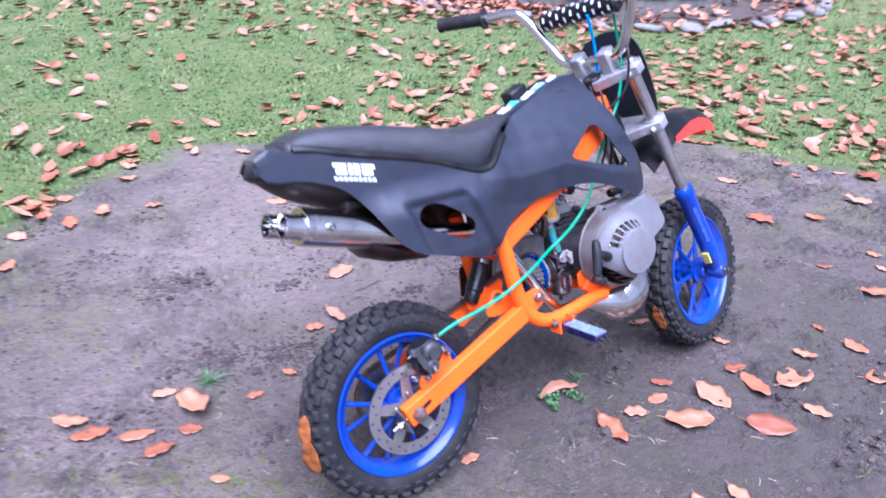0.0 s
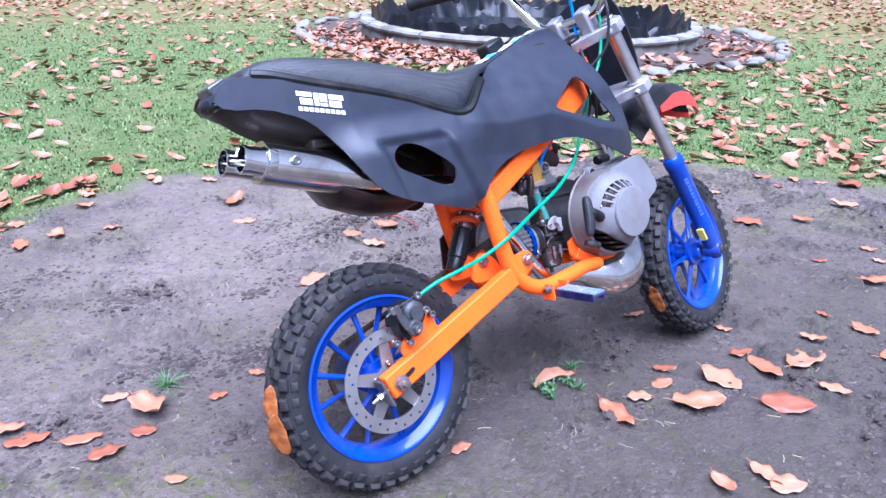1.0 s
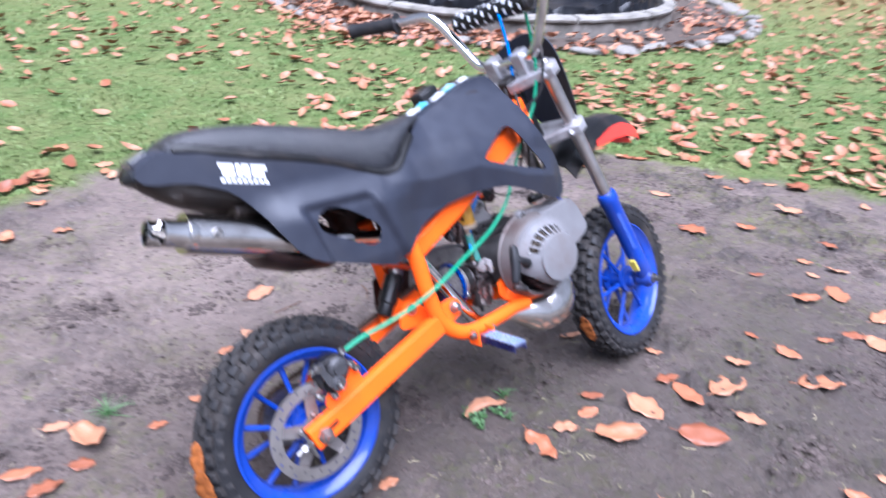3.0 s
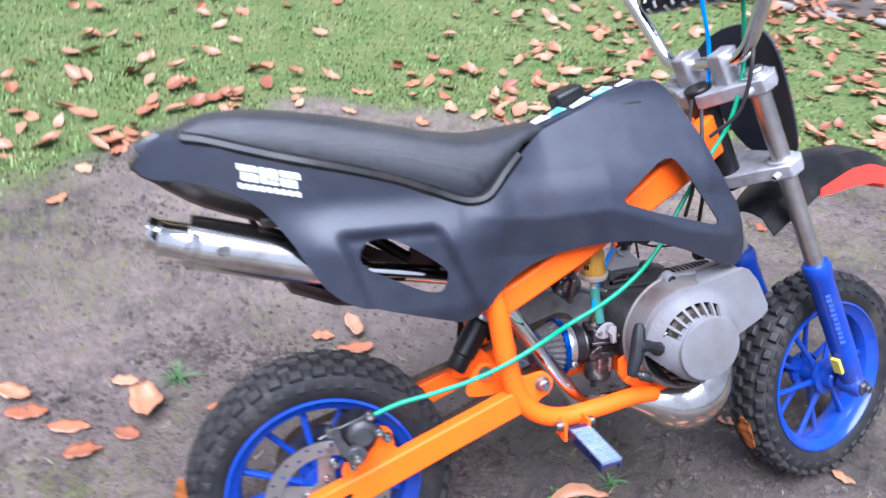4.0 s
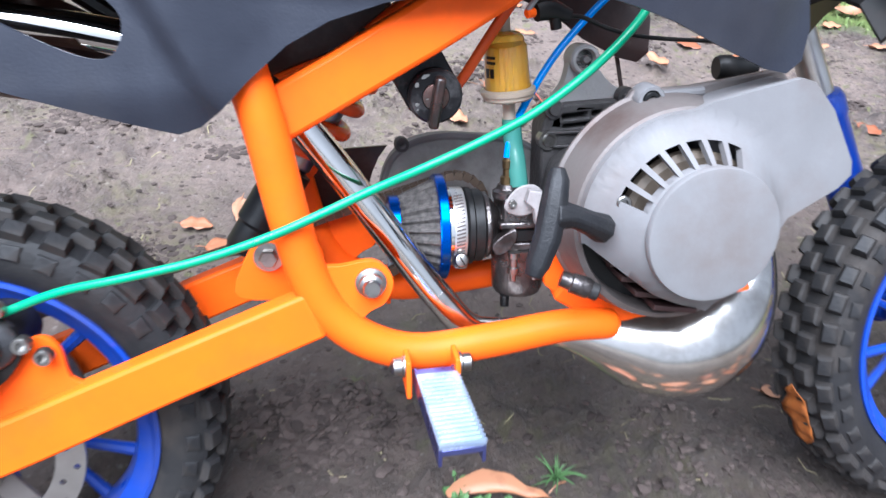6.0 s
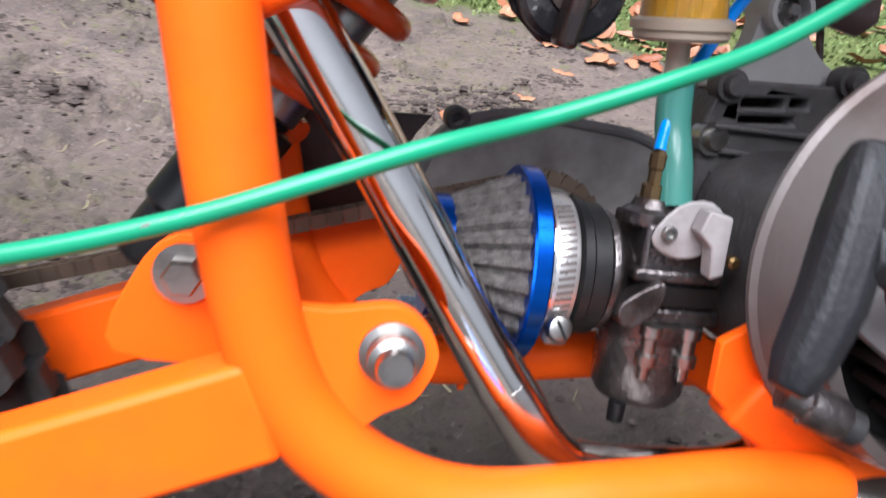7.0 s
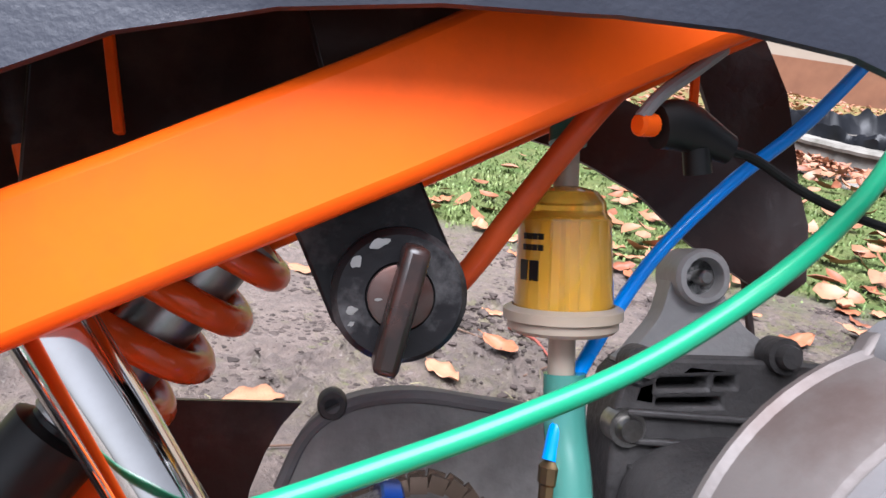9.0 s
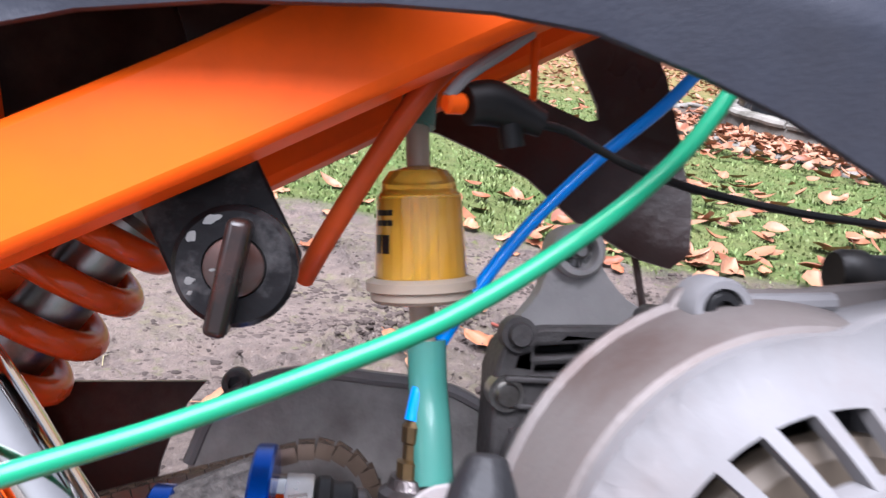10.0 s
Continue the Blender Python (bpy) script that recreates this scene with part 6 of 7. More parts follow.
# ---- carburettor and air filter ----
F = Vector((0, 0.014, 0.338))
BLUE_ANO = material("blue anodised aluminium", (0.0076, 0.122, 0.608), 0.2, 0.9, second=(0.00608, 0.0684, 0.418), scale=15)
BAND = material("zinc band", (0.66, 0.65, 0.63), 0.3, 0.85, second=(0.5, 0.48, 0.46), scale=40)
MESH = material("pleated filter gauze", (0.058, 0.052, 0.049), 0.65, 0.3, second=(0.135, 0.122, 0.113), scale=260, contrast=0.3, bump=0.9, bump_scale=900)
bm = bmesh.new()
rings = []
for i in range(7):
    u = i / 6
    x = 0.345 + 0.034 * u
    r = 0.026 + 0.0145 * u
    rings.append([bm.verts.new((x, F.y + (r + (0.0022 if j % 4 < 2 else -0.0012)) * math.cos(2 * math.pi * j / 96), F.z + (r + (0.0022 if j % 4 < 2 else -0.0012)) * math.sin(2 * math.pi * j / 96))) for j in range(96)])
for a, b in zip(rings, rings[1:]):
    for j in range(96):
        k = (j + 1) % 96
        bm.faces.new((a[j], a[k], b[k], b[j]))
bm.faces.new(rings[0])
bm.faces.new(rings[-1])
afilter = part("air_filter", bm, MESH, bike, "conical air filter with blue anodised rings")
for x, r, w in ((0.3415, 0.0285, 0.0095), (0.380, 0.0455, 0.0085)):
    bm = bmesh.new()
    add_lathe(bm, [(0, 0), (r - 0.001, 0), (r, 0.001), (r, w - 0.001), (r - 0.001, w), (0, w)], (x - w / 2, F.y, F.z), (1, F.y, F.z), 48)
    part("end_ring", bm, BLUE_ANO, afilter, "blue anodised end ring")
bm = bmesh.new()
add_lathe(bm, [(0.024, 0), (0.0335, 0), (0.034, 0.012), (0.029, 0.016), (0.024, 0.016)], (0.382, F.y, F.z), (1, F.y, F.z), 40)
part("filter_neck", bm, CHROME, afilter)
bm = bmesh.new()
add_lathe(bm, [(0.030, 0), (0.0335, 0), (0.034, 0.001), (0.034, 0.0105), (0.0335, 0.0115), (0.030, 0.0115)], (0.3885, F.y, F.z), (1, F.y, F.z), 48, closed=True)
clamp = part("hose_clamp", bm, BAND, afilter, "pale steel hose clamp with a slotted screw")
for k in range(26):
    bm = bmesh.new()
    add_box(bm, (-0.0037, -0.0007, 0.0338), (0.0037, 0.0007, 0.0344), Matrix.Translation((0.3942, F.y, F.z)) @ Matrix.Rotation(radians(160 - 5.4 * k), 4, "X") @ Matrix.Rotation(radians(12), 4, "Z"))
    part("slot", bm, ALLOY, clamp)
bm = bmesh.new()
q0, q1 = Vector((0.3935, 0.002, 0.3130)), Vector((0.3945, -0.026, 0.3200))
add_lathe(bm, [(0, 0), (0.0042, 0), (0.0042, 0.018), (0.0058, 0.0185), (0.0062, 0.0195), (0.0062, 0.0235), (0.0052, 0.0255), (0.0040, 0.0260), (0, 0.0262)], q0, q1, 22)
screw = part("clamp_screw", bm, STEEL, clamp, "slotted clamp screw")
bm = bmesh.new()
add_box(bm, (-0.0006, -0.0048, 0.0258), (0.0006, 0.0048, 0.0268), aligned(q0, q1) @ Matrix.Rotation(radians(28), 4, "Z"))
part("screw_slot", bm, BLACK, clamp)
bm = bmesh.new()
add_box(bm, (0.3882, -0.0205, 0.3100), (0.4000, -0.0055, 0.3225))
part("screw_collar", bm, BAND, clamp, bevel=0.003)
bm = bmesh.new()
add_lathe(bm, [(0.018, 0), (0.031, 0), (0.0335, 0.002), (0.0335, 0.006), (0.0315, 0.0075), (0.0315, 0.0150), (0.030, 0.0165), (0.018, 0.0165)], (0.4005, F.y, F.z), (1, F.y, F.z), 40)
part("rubber_boot", bm, BOOT, afilter, "black rubber boot")
bm = bmesh.new()
add_lathe(bm, [(0.014, 0), (0.0285, 0), (0.0290, 0.001), (0.0290, 0.0045), (0.0275, 0.0055), (0.021, 0.010), (0.0165, 0.014), (0.016, 0.030), (0.020, 0.034), (0.020, 0.056), (0, 0.056)], (0.417, F.y, F.z), (1, F.y, F.z), 36)
carb = part("carburettor", bm, CARB, bike, "small dirty cast carburettor", bevel=0.001)
bm = bmesh.new()
add_box(bm, (0.4325, -0.008, 0.3235), (0.4680, 0.034, 0.3660))
add_box(bm, (0.428, -0.012, 0.3400), (0.472, 0.030, 0.3465))
add_box(bm, (0.431, -0.011, 0.3200), (0.4745, 0.034, 0.3280))
part("carb_body", bm, CARB, carb, bevel=0.002)
bm = bmesh.new()
add_plate(bm, rounded([(0.4215, 0.3290), (0.4300, 0.3370), (0.4410, 0.3420), (0.4420, 0.3330), (0.4360, 0.3240), (0.4250, 0.3200)], 3), -0.0175, -0.006)
part("idle_arm", bm, CARB, carb, bevel=0.002)
bm = bmesh.new()
add_lathe(bm, [(0, 0), (0.014, 0.0), (0.020, 0.002), (0.0225, 0.007), (0.0232, 0.036), (0.0250, 0.037), (0.0258, 0.045), (0, 0.045)], (0.450, 0.010, 0.2755), (0.450, 0.010, 1), 36)
part("float_bowl", bm, CARB, carb, "dark dirty float bowl")
bm = bmesh.new()
add_lathe(bm, [(0, 0), (0.004, 0), (0.0042, 0.010), (0, 0.010)], (0.436, -0.004, 0.2680), (0.436, -0.004, 1), 12)
part("drain_nipple", bm, BOOT, carb)
for x, y in ((0.4405, -0.0140), (0.4600, -0.0135)):
    bm = bmesh.new()
    add_lathe(bm, [(0, 0), (0.0028, 0), (0.0030, 0.006), (0.0052, 0.007), (0.0052, 0.012), (0.0036, 0.013), (0.0036, 0.020), (0.0052, 0.021), (0.0052, 0.026), (0, 0.026)], (x, y, 0.2950), (x, y, 1), 12)
    part("bowl_screw", bm, STEEL, carb)
bm = bmesh.new()
add_box(bm, (0.4370, -0.0125, 0.3300), (0.4700, -0.0082, 0.3390))
part("slide_slot", bm, BLACK, carb)
bm = bmesh.new()
add_lathe(bm, [(0, 0), (0.0030, 0), (0.0030, 0.004), (0.0018, 0.005), (0, 0.005)], (0.4735, -0.010, 0.3530), (0.4735, -1, 0.3530), 12)
part("jet_screw", bm, material("brass", (0.319, 0.205, 0.076), 0.4, 0.9, second=(0.19, 0.122, 0.0608)), carb, "small brass screw")
bm = bmesh.new()
add_lathe(bm, [(0, 0), (0.0125, 0), (0.0130, 0.001), (0.0130, 0.006), (0.0100, 0.008), (0.0085, 0.012), (0, 0.012)], (0.4385, 0.006, 0.3640), (0.4375, 0.006, 1), 20)
part("slide_cap", bm, CARB, carb)
bm = bmesh.new()
add_plate(bm, rounded([(0.430, 0.362), (0.440, 0.377), (0.455, 0.380), (0.464, 0.370), (0.455, 0.356), (0.440, 0.354)], 3), -0.0175, -0.0155)
add_plate(bm, [(0.449, 0.378), (0.460, 0.376), (0.461, 0.350), (0.455, 0.348), (0.453, 0.362), (0.446, 0.368)], -0.028, -0.0185)
part("choke_lever", bm, material("pale nylon", (0.33, 0.31, 0.305), 0.5, second=(0.24, 0.22, 0.215), scale=50, grime=(0.114, 0.0836, 0.076), grime_scale=40, grime_amount=0.6), carb, "pale choke lever", bevel=0.0015)
bm = bmesh.new()
add_socket_bolt(bm, (0.437, -0.0175, 0.365), (0.437, -1, 0.365), 0.0034, 0.003)
part("lever_pin", bm, STEEL, carb)
bm = bmesh.new()
add_lathe(bm, [(0, 0), (0.0060, 0), (0.0060, 0.006), (0.0040, 0.007), (0.0040, 0.013), (0.0048, 0.014), (0.0048, 0.020), (0.003, 0.022), (0, 0.026)], (0.438, 0.006, 0.376), (0.437, 0.006, 1), 10)
part("cable_adjuster", bm, material("old brass", (0.19, 0.129, 0.0608), 0.4, 0.9, second=(0.076, 0.0532, 0.0304), scale=60), carb, "tarnished brass cable adjuster")

# ---- fuel filter and hoses ----
AMBER = material("amber fuel in clear plastic", (1.0, 0.60, 0.06), 0.12, second=(1.0, 0.68, 0.12), scale=38, contrast=0.25, transmission=0.75, coat=0.4, grime=(0.85, 0.62, 0.30), grime_scale=25, grime_amount=0.1)
CLEAR = material("milky clear plastic", (0.608, 0.532, 0.441), 0.3, second=(0.532, 0.441, 0.342), transmission=0.45)
HOSE = material("translucent green hose", (0.076, 0.319, 0.258), 0.25, second=(0.0912, 0.274, 0.228), transmission=0.35, coat=0.2)
AX0, AX1 = Vector((0.4375, 0.010, 0.452)), Vector((0.4315, 0.006, 0.510))
bm = bmesh.new()
add_lathe(bm, [(0, 0.0), (0.0185, 0.0), (0.0190, 0.002), (0.0172, 0.0370), (0.0155, 0.0390), (0.0150, 0.0430), (0.0120, 0.0470), (0.0085, 0.0480), (0.0045, 0.049), (0, 0.049)], AX0, AX1, 32)
ff = part("fuel_filter", bm, AMBER, bike, "amber inline fuel filter full of petrol")
bm = bmesh.new()
low_ring, high_ring = [], []
mm = aligned(AX0, AX1)
for k in range(36):
    a, r = 2 * math.pi * k / 36, (0.0128 if k % 2 else 0.0098)
    low_ring.append(bm.verts.new(mm @ Vector((r * math.cos(a), r * math.sin(a), 0.003))))
    high_ring.append(bm.verts.new(mm @ Vector((0.92 * r * math.cos(a), 0.92 * r * math.sin(a), 0.036))))
for k in range(36):
    j = (k + 1) % 36
    bm.faces.new((low_ring[k], low_ring[j], high_ring[j], high_ring[k]))
bm.faces.new(high_ring)
bm.faces.new(low_ring[::-1])
part("paper_element", bm, material("yellowed filter paper", (1.0, 0.76, 0.34), 0.8, second=(0.92, 0.62, 0.20), scale=60), ff, "pleated yellow paper element", smooth=20)
bm = bmesh.new()
add_lathe(bm, [(0, -0.006), (0.006, -0.006), (0.0195, -0.0055), (0.0210, -0.004), (0.0210, -0.001), (0.0226, -0.0005), (0.0226, 0.003), (0.0195, 0.0045), (0.0192, 0.0021), (0, 0.0021)], AX0, AX1, 36)
part("filter_base", bm, CLEAR, ff, "milky plastic base")
for r0, r1, d0, d1 in ((0.0035, 0.0052, -0.038, -0.006), (0.003, 0.0048, 0.049, 0.068)):
    bm = bmesh.new()
    add_lathe(bm, [(r0, d0), (r1, d0), (r1, d1), (r0, d1)], AX0, AX1, 16, closed=True)
    part("nipple", bm, CLEAR, ff)
for k, (z0, hgt, wid) in enumerate(((0.0145, 0.0075, 2), (0.0255, 0.0022, 4), (0.0295, 0.0022, 4))):
    for j in range(wid):
        bm = bmesh.new()
        mm = aligned(AX0, AX1) @ Matrix.Rotation(radians(-14 + (26 / wid) * j * 1.25), 4, "Z")
        add_box(bm, (-0.0016 * 4 / wid * 0.6, -0.0194 + 0.05 * (z0 + hgt), z0), (0.0016 * 4 / wid * 0.6, -0.0184 + 0.05 * (z0 + hgt), z0 + hgt), Matrix.Translation((0, 0, 0)))
        bmesh.ops.transform(bm, matrix=mm, verts=bm.verts)
        part("print_bar", bm, BLACK, ff)
bm = bmesh.new()
add_tube(bm, [(0.4415, 0.013, 0.430), (0.4435, 0.012, 0.410), (0.4455, 0.006, 0.392), (0.447, 0.002, 0.374)], 0.0082, seg=16, per=5)
part("fuel_hose", bm, HOSE, bike, "translucent green fuel hose")
bm = bmesh.new()
add_tube(bm, [(0.431, 0.005, 0.516), (0.432, 0.008, 0.535), (0.44, 0.012, 0.56)], 0.0072, seg=14, per=4)
part("upper_fuel_hose", bm, HOSE, bike, "translucent green fuel hose")
bm = bmesh.new()
add_tube(bm, [(0.440, -0.030, 0.536), (0.428, -0.030, 0.521), (0.412, -0.020, 0.494), (0.398, -0.008, 0.468), (0.390, 0.010, 0.452)], 0.0042, seg=12, per=5, flat=(1.0, 0.8))
part("orange_hose", bm, material("dull orange hose", (0.58, 0.085, 0.012), 0.35, second=(0.36, 0.05, 0.012), grime=(0.1, 0.04, 0.02), grime_scale=20, grime_amount=0.5), bike, "dull orange rubber hose")

# ---- ignition switch on its bracket ----
K = Vector((0.370, -0.034, 0.457))
RUSTED = material("rusty metal", (0.100, 0.080, 0.076), 0.45, 0.7, second=(0.0684, 0.0304, 0.0228), scale=60, contrast=0.3)
KEY = material("worn black key", (0.006, 0.005, 0.005), 0.3, second=(0.012, 0.007, 0.006), scale=50, grime=(0.10, 0.04, 0.03), grime_scale=60, grime_amount=0.3, specular=0.5)
WORN = material("scuffed black metal", (0.006, 0.006, 0.007), 0.38, second=(0.011, 0.010, 0.011), scale=40, grime=(0.22, 0.21, 0.21), grime_scale=55, grime_amount=0.3, bump=0.2, specular=0.18)
bm = bmesh.new()
add_plate(bm, [(0.336, 0.474), (0.346, 0.496), (0.372, 0.496), (0.391, 0.462), (0.388, 0.447), (0.378, 0.437), (0.363, 0.436), (0.351, 0.446)], -0.031, -0.028)
switch = part("switch_bracket", bm, WORN, bike, "black switch bracket under the frame", bevel=0.001)
bm = bmesh.new()
add_lathe(bm, [(0, -0.028), (0.0145, -0.028), (0.0165, -0.004), (0.0198, -0.002), (0.0205, 0.0), (0.0205, 0.006), (0.0185, 0.0085), (0.0105, 0.0085), (0.010, 0.007), (0, 0.007)], K, K + Vector((0, -1, -0.08)), 40)
body = part("switch_body", bm, WORN, switch, "round black ignition switch")
bm = bmesh.new()
add_lathe(bm, [(0, 0.007), (0.0098, 0.007), (0.0098, 0.0095), (0.009, 0.010), (0, 0.010)], K, K + Vector((0, -1, -0.08)), 28)
part("lock_barrel", bm, RUSTED, body, "worn metal lock barrel")
bm = bmesh.new()
mm = aligned(K, K + Vector((0, -1, -0.08))) @ Matrix.Rotation(radians(-9), 4, "Z")
add_box(bm, (-0.0038, -0.0215, 0.0095), (0.0038, 0.0165, 0.0225), mm)
part("key", bm, KEY, body, "worn black plastic key", bevel=0.0022)
# worn-off paint, in short uneven strokes round the lock
axis = Vector((0, -1, -0.08)).normalized()
rise = Vector((0, -0.08, 1)).normalized()
rngk = random.Random(12)
for a0, a1, rad, wide in ((106, 128, 0.0172, 0.0019), (140, 154, 0.0168, 0.0023), (196, 206, 0.0150, 0.0026), (212, 217, 0.0164, 0.0012), (186, 194, 0.0066, 0.0017)):
    bm = bmesh.new()
    inner, outer = [], []
    for q in range(7):
        a = radians(a0 + (a1 - a0) * q / 6)
        swell = wide * (0.25 + math.sin(math.pi * q / 6)) * rngk.uniform(0.5, 0.8)
        lift = 0.0102 if rad < 0.01 else 0.0087
        for ring, r in ((inner, rad - swell), (outer, rad + swell * rngk.uniform(0.6, 1.2))):
            ring.append(bm.verts.new(K + axis * lift + r * (math.cos(a) * Vector((1, 0, 0)) + math.sin(a) * rise)))
    for q in range(6):
        bm.faces.new((inner[q], inner[q + 1], outer[q + 1], outer[q]))
    bmesh.ops.solidify(bm, geom=bm.faces[:], thickness=0.0003)
    part("scuff", bm, BAND, body, "pale scuff in the paint")

# ---- cables ----
bm = bmesh.new()
add_tube(bm, [(0.058, -0.076, 0.318), (0.10, -0.082, 0.334), (0.145, -0.088, 0.3437), (0.197, -0.090, 0.3545), (0.245, -0.091, 0.3695), (0.2834, -0.089, 0.3845), (0.3185, -0.083, 0.398), (0.357, -0.071, 0.410), (0.400, -0.068, 0.4275), (0.440, -0.062, 0.446), (0.481, -0.055, 0.473), (0.515, -0.043, 0.500), (0.539, -0.032, 0.526), (0.565, -0.028, 0.568),
              (0.605, -0.028, 0.632), (0.633, -0.030, 0.680), (0.650, -0.028, 0.745), (0.652, -0.020, 0.82), (0.63, -0.03, 0.90)], 0.0034, seg=12, per=8)
cable = part("brake_cable", bm, GREEN, bike, "bright green brake cable")
for k in range(8):
    bm = bmesh.new()
    p = Vector((0.238, -0.0912, 0.3672)).lerp(Vector((0.272, -0.0898, 0.3799)), k / 7)
    add_box(bm, (-0.0014 + 0.0004 * (k % 3), -0.0002, -0.0008 + 0.0003 * (k % 2)), (0.0010, 0.0002, 0.0009), Matrix.Translation(p + Vector((0, -0.0028, 0.0008))) @ Matrix.Rotation(radians(-18), 4, "Y"))
    part("print_bar", bm, BAND, cable)
bm = bmesh.new()
add_tube(bm, [(0.437, 0.006, 0.398), (0.441, 0.010, 0.415), (0.453, 0.020, 0.437), (0.485, 0.040, 0.478), (0.520, 0.046, 0.515), (0.560, 0.046, 0.553), (0.60, 0.040, 0.61), (0.63, 0.03, 0.69), (0.625, 0.02, 0.78), (0.59, 0.0, 0.86)], 0.0032, seg=12, per=8)
part("throttle_cable", bm, material("blue cable sleeve", (0.006, 0.29, 0.95), 0.3, second=(0.006, 0.22, 0.82), coat=0.3), bike, "blue throttle cable")
bm = bmesh.new()
add_tube(bm, [(0.4425, -0.046, 0.516), (0.4535, -0.042, 0.518), (0.4705, -0.040, 0.513)], 0.007, seg=14, per=4, radii=(0.0065, 0.0075, 0.0045), flat=(1.1, 0.8))
plugcap = part("wire_connector", bm, BOOT, bike, "black rubber wire connector")
bm = bmesh.new()
add_tube(bm, [(0.4585, -0.041, 0.512), (0.4605, -0.040, 0.504)], 0.0044, seg=12, per=2)
part("connector_boot", bm, BOOT, plugcap)
bm = bmesh.new()
add_rod(bm, (0.4345, -0.050, 0.515), (0.4415, -0.047, 0.516), 0.0036, seg=14, round_end=0.001)
part("orange_cap", bm, ORANGE, plugcap, "orange end cap")
bm = bmesh.new()
add_tube(bm, [(0.4355, -0.050, 0.517), (0.4415, -0.049, 0.525), (0.4535, -0.045, 0.535), (0.464, -0.042, 0.544)], 0.0022, seg=10, per=4)
part("grey_wire", bm, material("grey wire", (0.228, 0.228, 0.236), 0.5), plugcap)
bm = bmesh.new()
add_tube(bm, [(0.4695, -0.040, 0.513), (0.482, -0.036, 0.5117), (0.505, -0.032, 0.503), (0.535, -0.026, 0.4968), (0.5837, -0.012, 0.4928), (0.6358, 0.0, 0.4914)], 0.0017, seg=10, per=6)
part("ignition_wire", bm, BOOT, bike, "thin black ignition wire")
bm = bmesh.new()
add_lathe(bm, [(0, 0), (0.009, 0), (0.0105, 0.003), (0.0105, 0.012), (0.0085, 0.016), (0.0085, 0.034), (0, 0.036)], (0.612, 0.0, 0.4695), (0.70, -0.005, 0.472), 20)
part("plug_cap", bm, BOOT, bike, "black rubber spark plug cap")
bm = bmesh.new()
add_rod(bm, (0.5635, 0.1, 0.476), (0.572, 0.1, 0.440), 0.0022, seg=8)
part("engine_stay", bm, RUSTED, bike, "thin rusty engine stay")
for pts in ([(0.59, -0.02, 0.70), (0.575, -0.05, 0.64), (0.585, -0.045, 0.58), (0.60, -0.02, 0.53)], [(0.60, 0.02, 0.71), (0.565, -0.03, 0.66), (0.56, -0.055, 0.60), (0.575, -0.02, 0.54)], [(0.655, -0.03, 0.83), (0.64, -0.06, 0.77), (0.63, -0.055, 0.70), (0.60, -0.03, 0.66)]):
    bm = bmesh.new()
    add_tube(bm, pts, 0.003, seg=8, per=6)
    part("wire", bm, RUBBER, bike, "thin black wire")

# ---- rear brake caliper ----
CALIPER = material("scuffed dark metal", (0.0342, 0.0342, 0.038), 0.4, 0.3, second=(0.0684, 0.0669, 0.0669), scale=35, grime=(0.129, 0.114, 0.106), grime_scale=24, grime_amount=0.4, bump=0.3, bump_scale=240)
bm = bmesh.new()
add_plate(bm, rounded([(0.018, 0.238), (0.030, 0.256), (0.048, 0.268), (0.066, 0.292), (0.080, 0.296), (0.090, 0.286), (0.094, 0.262), (0.110, 0.250), (0.06, 0.225), (0.03, 0.222)], 4), -0.071, -0.066)
bracket = part("caliper_bracket", bm, ORANGE, bike, "orange caliper bracket", bevel=0.001)
bm = bmesh.new()
add_plate(bm, rounded([(0.020, 0.262), (0.014, 0.285), (0.022, 0.306), (0.045, 0.316), (0.064, 0.310), (0.070, 0.292), (0.056, 0.270), (0.036, 0.259)], 4), -0.082, -0.040)
caliper = part("brake_caliper", bm, BLACK, bike, "black mechanical brake caliper", bevel=0.005)
bm = bmesh.new()
add_lathe(bm, [(0, 0), (0.0205, 0), (0.0215, 0.002), (0.0210, 0.008), (0.018, 0.012), (0.0125, 0.014), (0.012, 0.019), (0, 0.019)], (0.047, -0.074, 0.2975), (0.044, -1, 0.295), 32)
part("piston_cup", bm, CALIPER, caliper, "scuffed dark grey piston cup")
bm = bmesh.new()
add_lathe(bm, [(0, 0), (0.0135, 0), (0.0140, 0.002), (0.0140, 0.009), (0.0120, 0.011), (0, 0.011)], (0.036, -0.090, 0.276), (0.036, -1, 0.276), 28)
add_beam(bm, [(0.040, -0.0955, 0.271), (0.022, -0.0955, 0.283), (0.0125, -0.0945, 0.302), (0.0085, -0.0930, 0.320)], 0.0045, 0.014, taper=[0.020, 0.015, 0.012, 0.011])
part("brake_arm", bm, CALIPER, caliper, "curved dark grey brake arm", bevel=0.0012)
bm = bmesh.new()
add_lathe(bm, [(0, 0), (0.007, 0), (0.0072, 0.010), (0.006, 0.012), (0, 0.012)], (0.0035, -0.084, 0.3130), (0.0035, -1, 0.3130), 14)
part("cable_clamp", bm, STEEL, caliper)
for p in ((0.0355, -0.101, 0.275), (0.058, -0.080, 0.324), (0.0705, -0.079, 0.2965), (0.082, -0.076, 0.285), (0.008, -0.072, 0.256), (0.034, -0.074, 0.250)):
    bm = bmesh.new()
    add_socket_bolt(bm, p, (p[0], -1, p[2]), 0.0066, 0.008)
    part("bolt", bm, STEEL, caliper)
bm = bmesh.new()
add_tube(bm, [(-0.012, -0.094, 0.307), (0.0035, -0.092, 0.313), (0.03, -0.088, 0.320), (0.062, -0.078, 0.325)], 0.0013, seg=6, per=4)
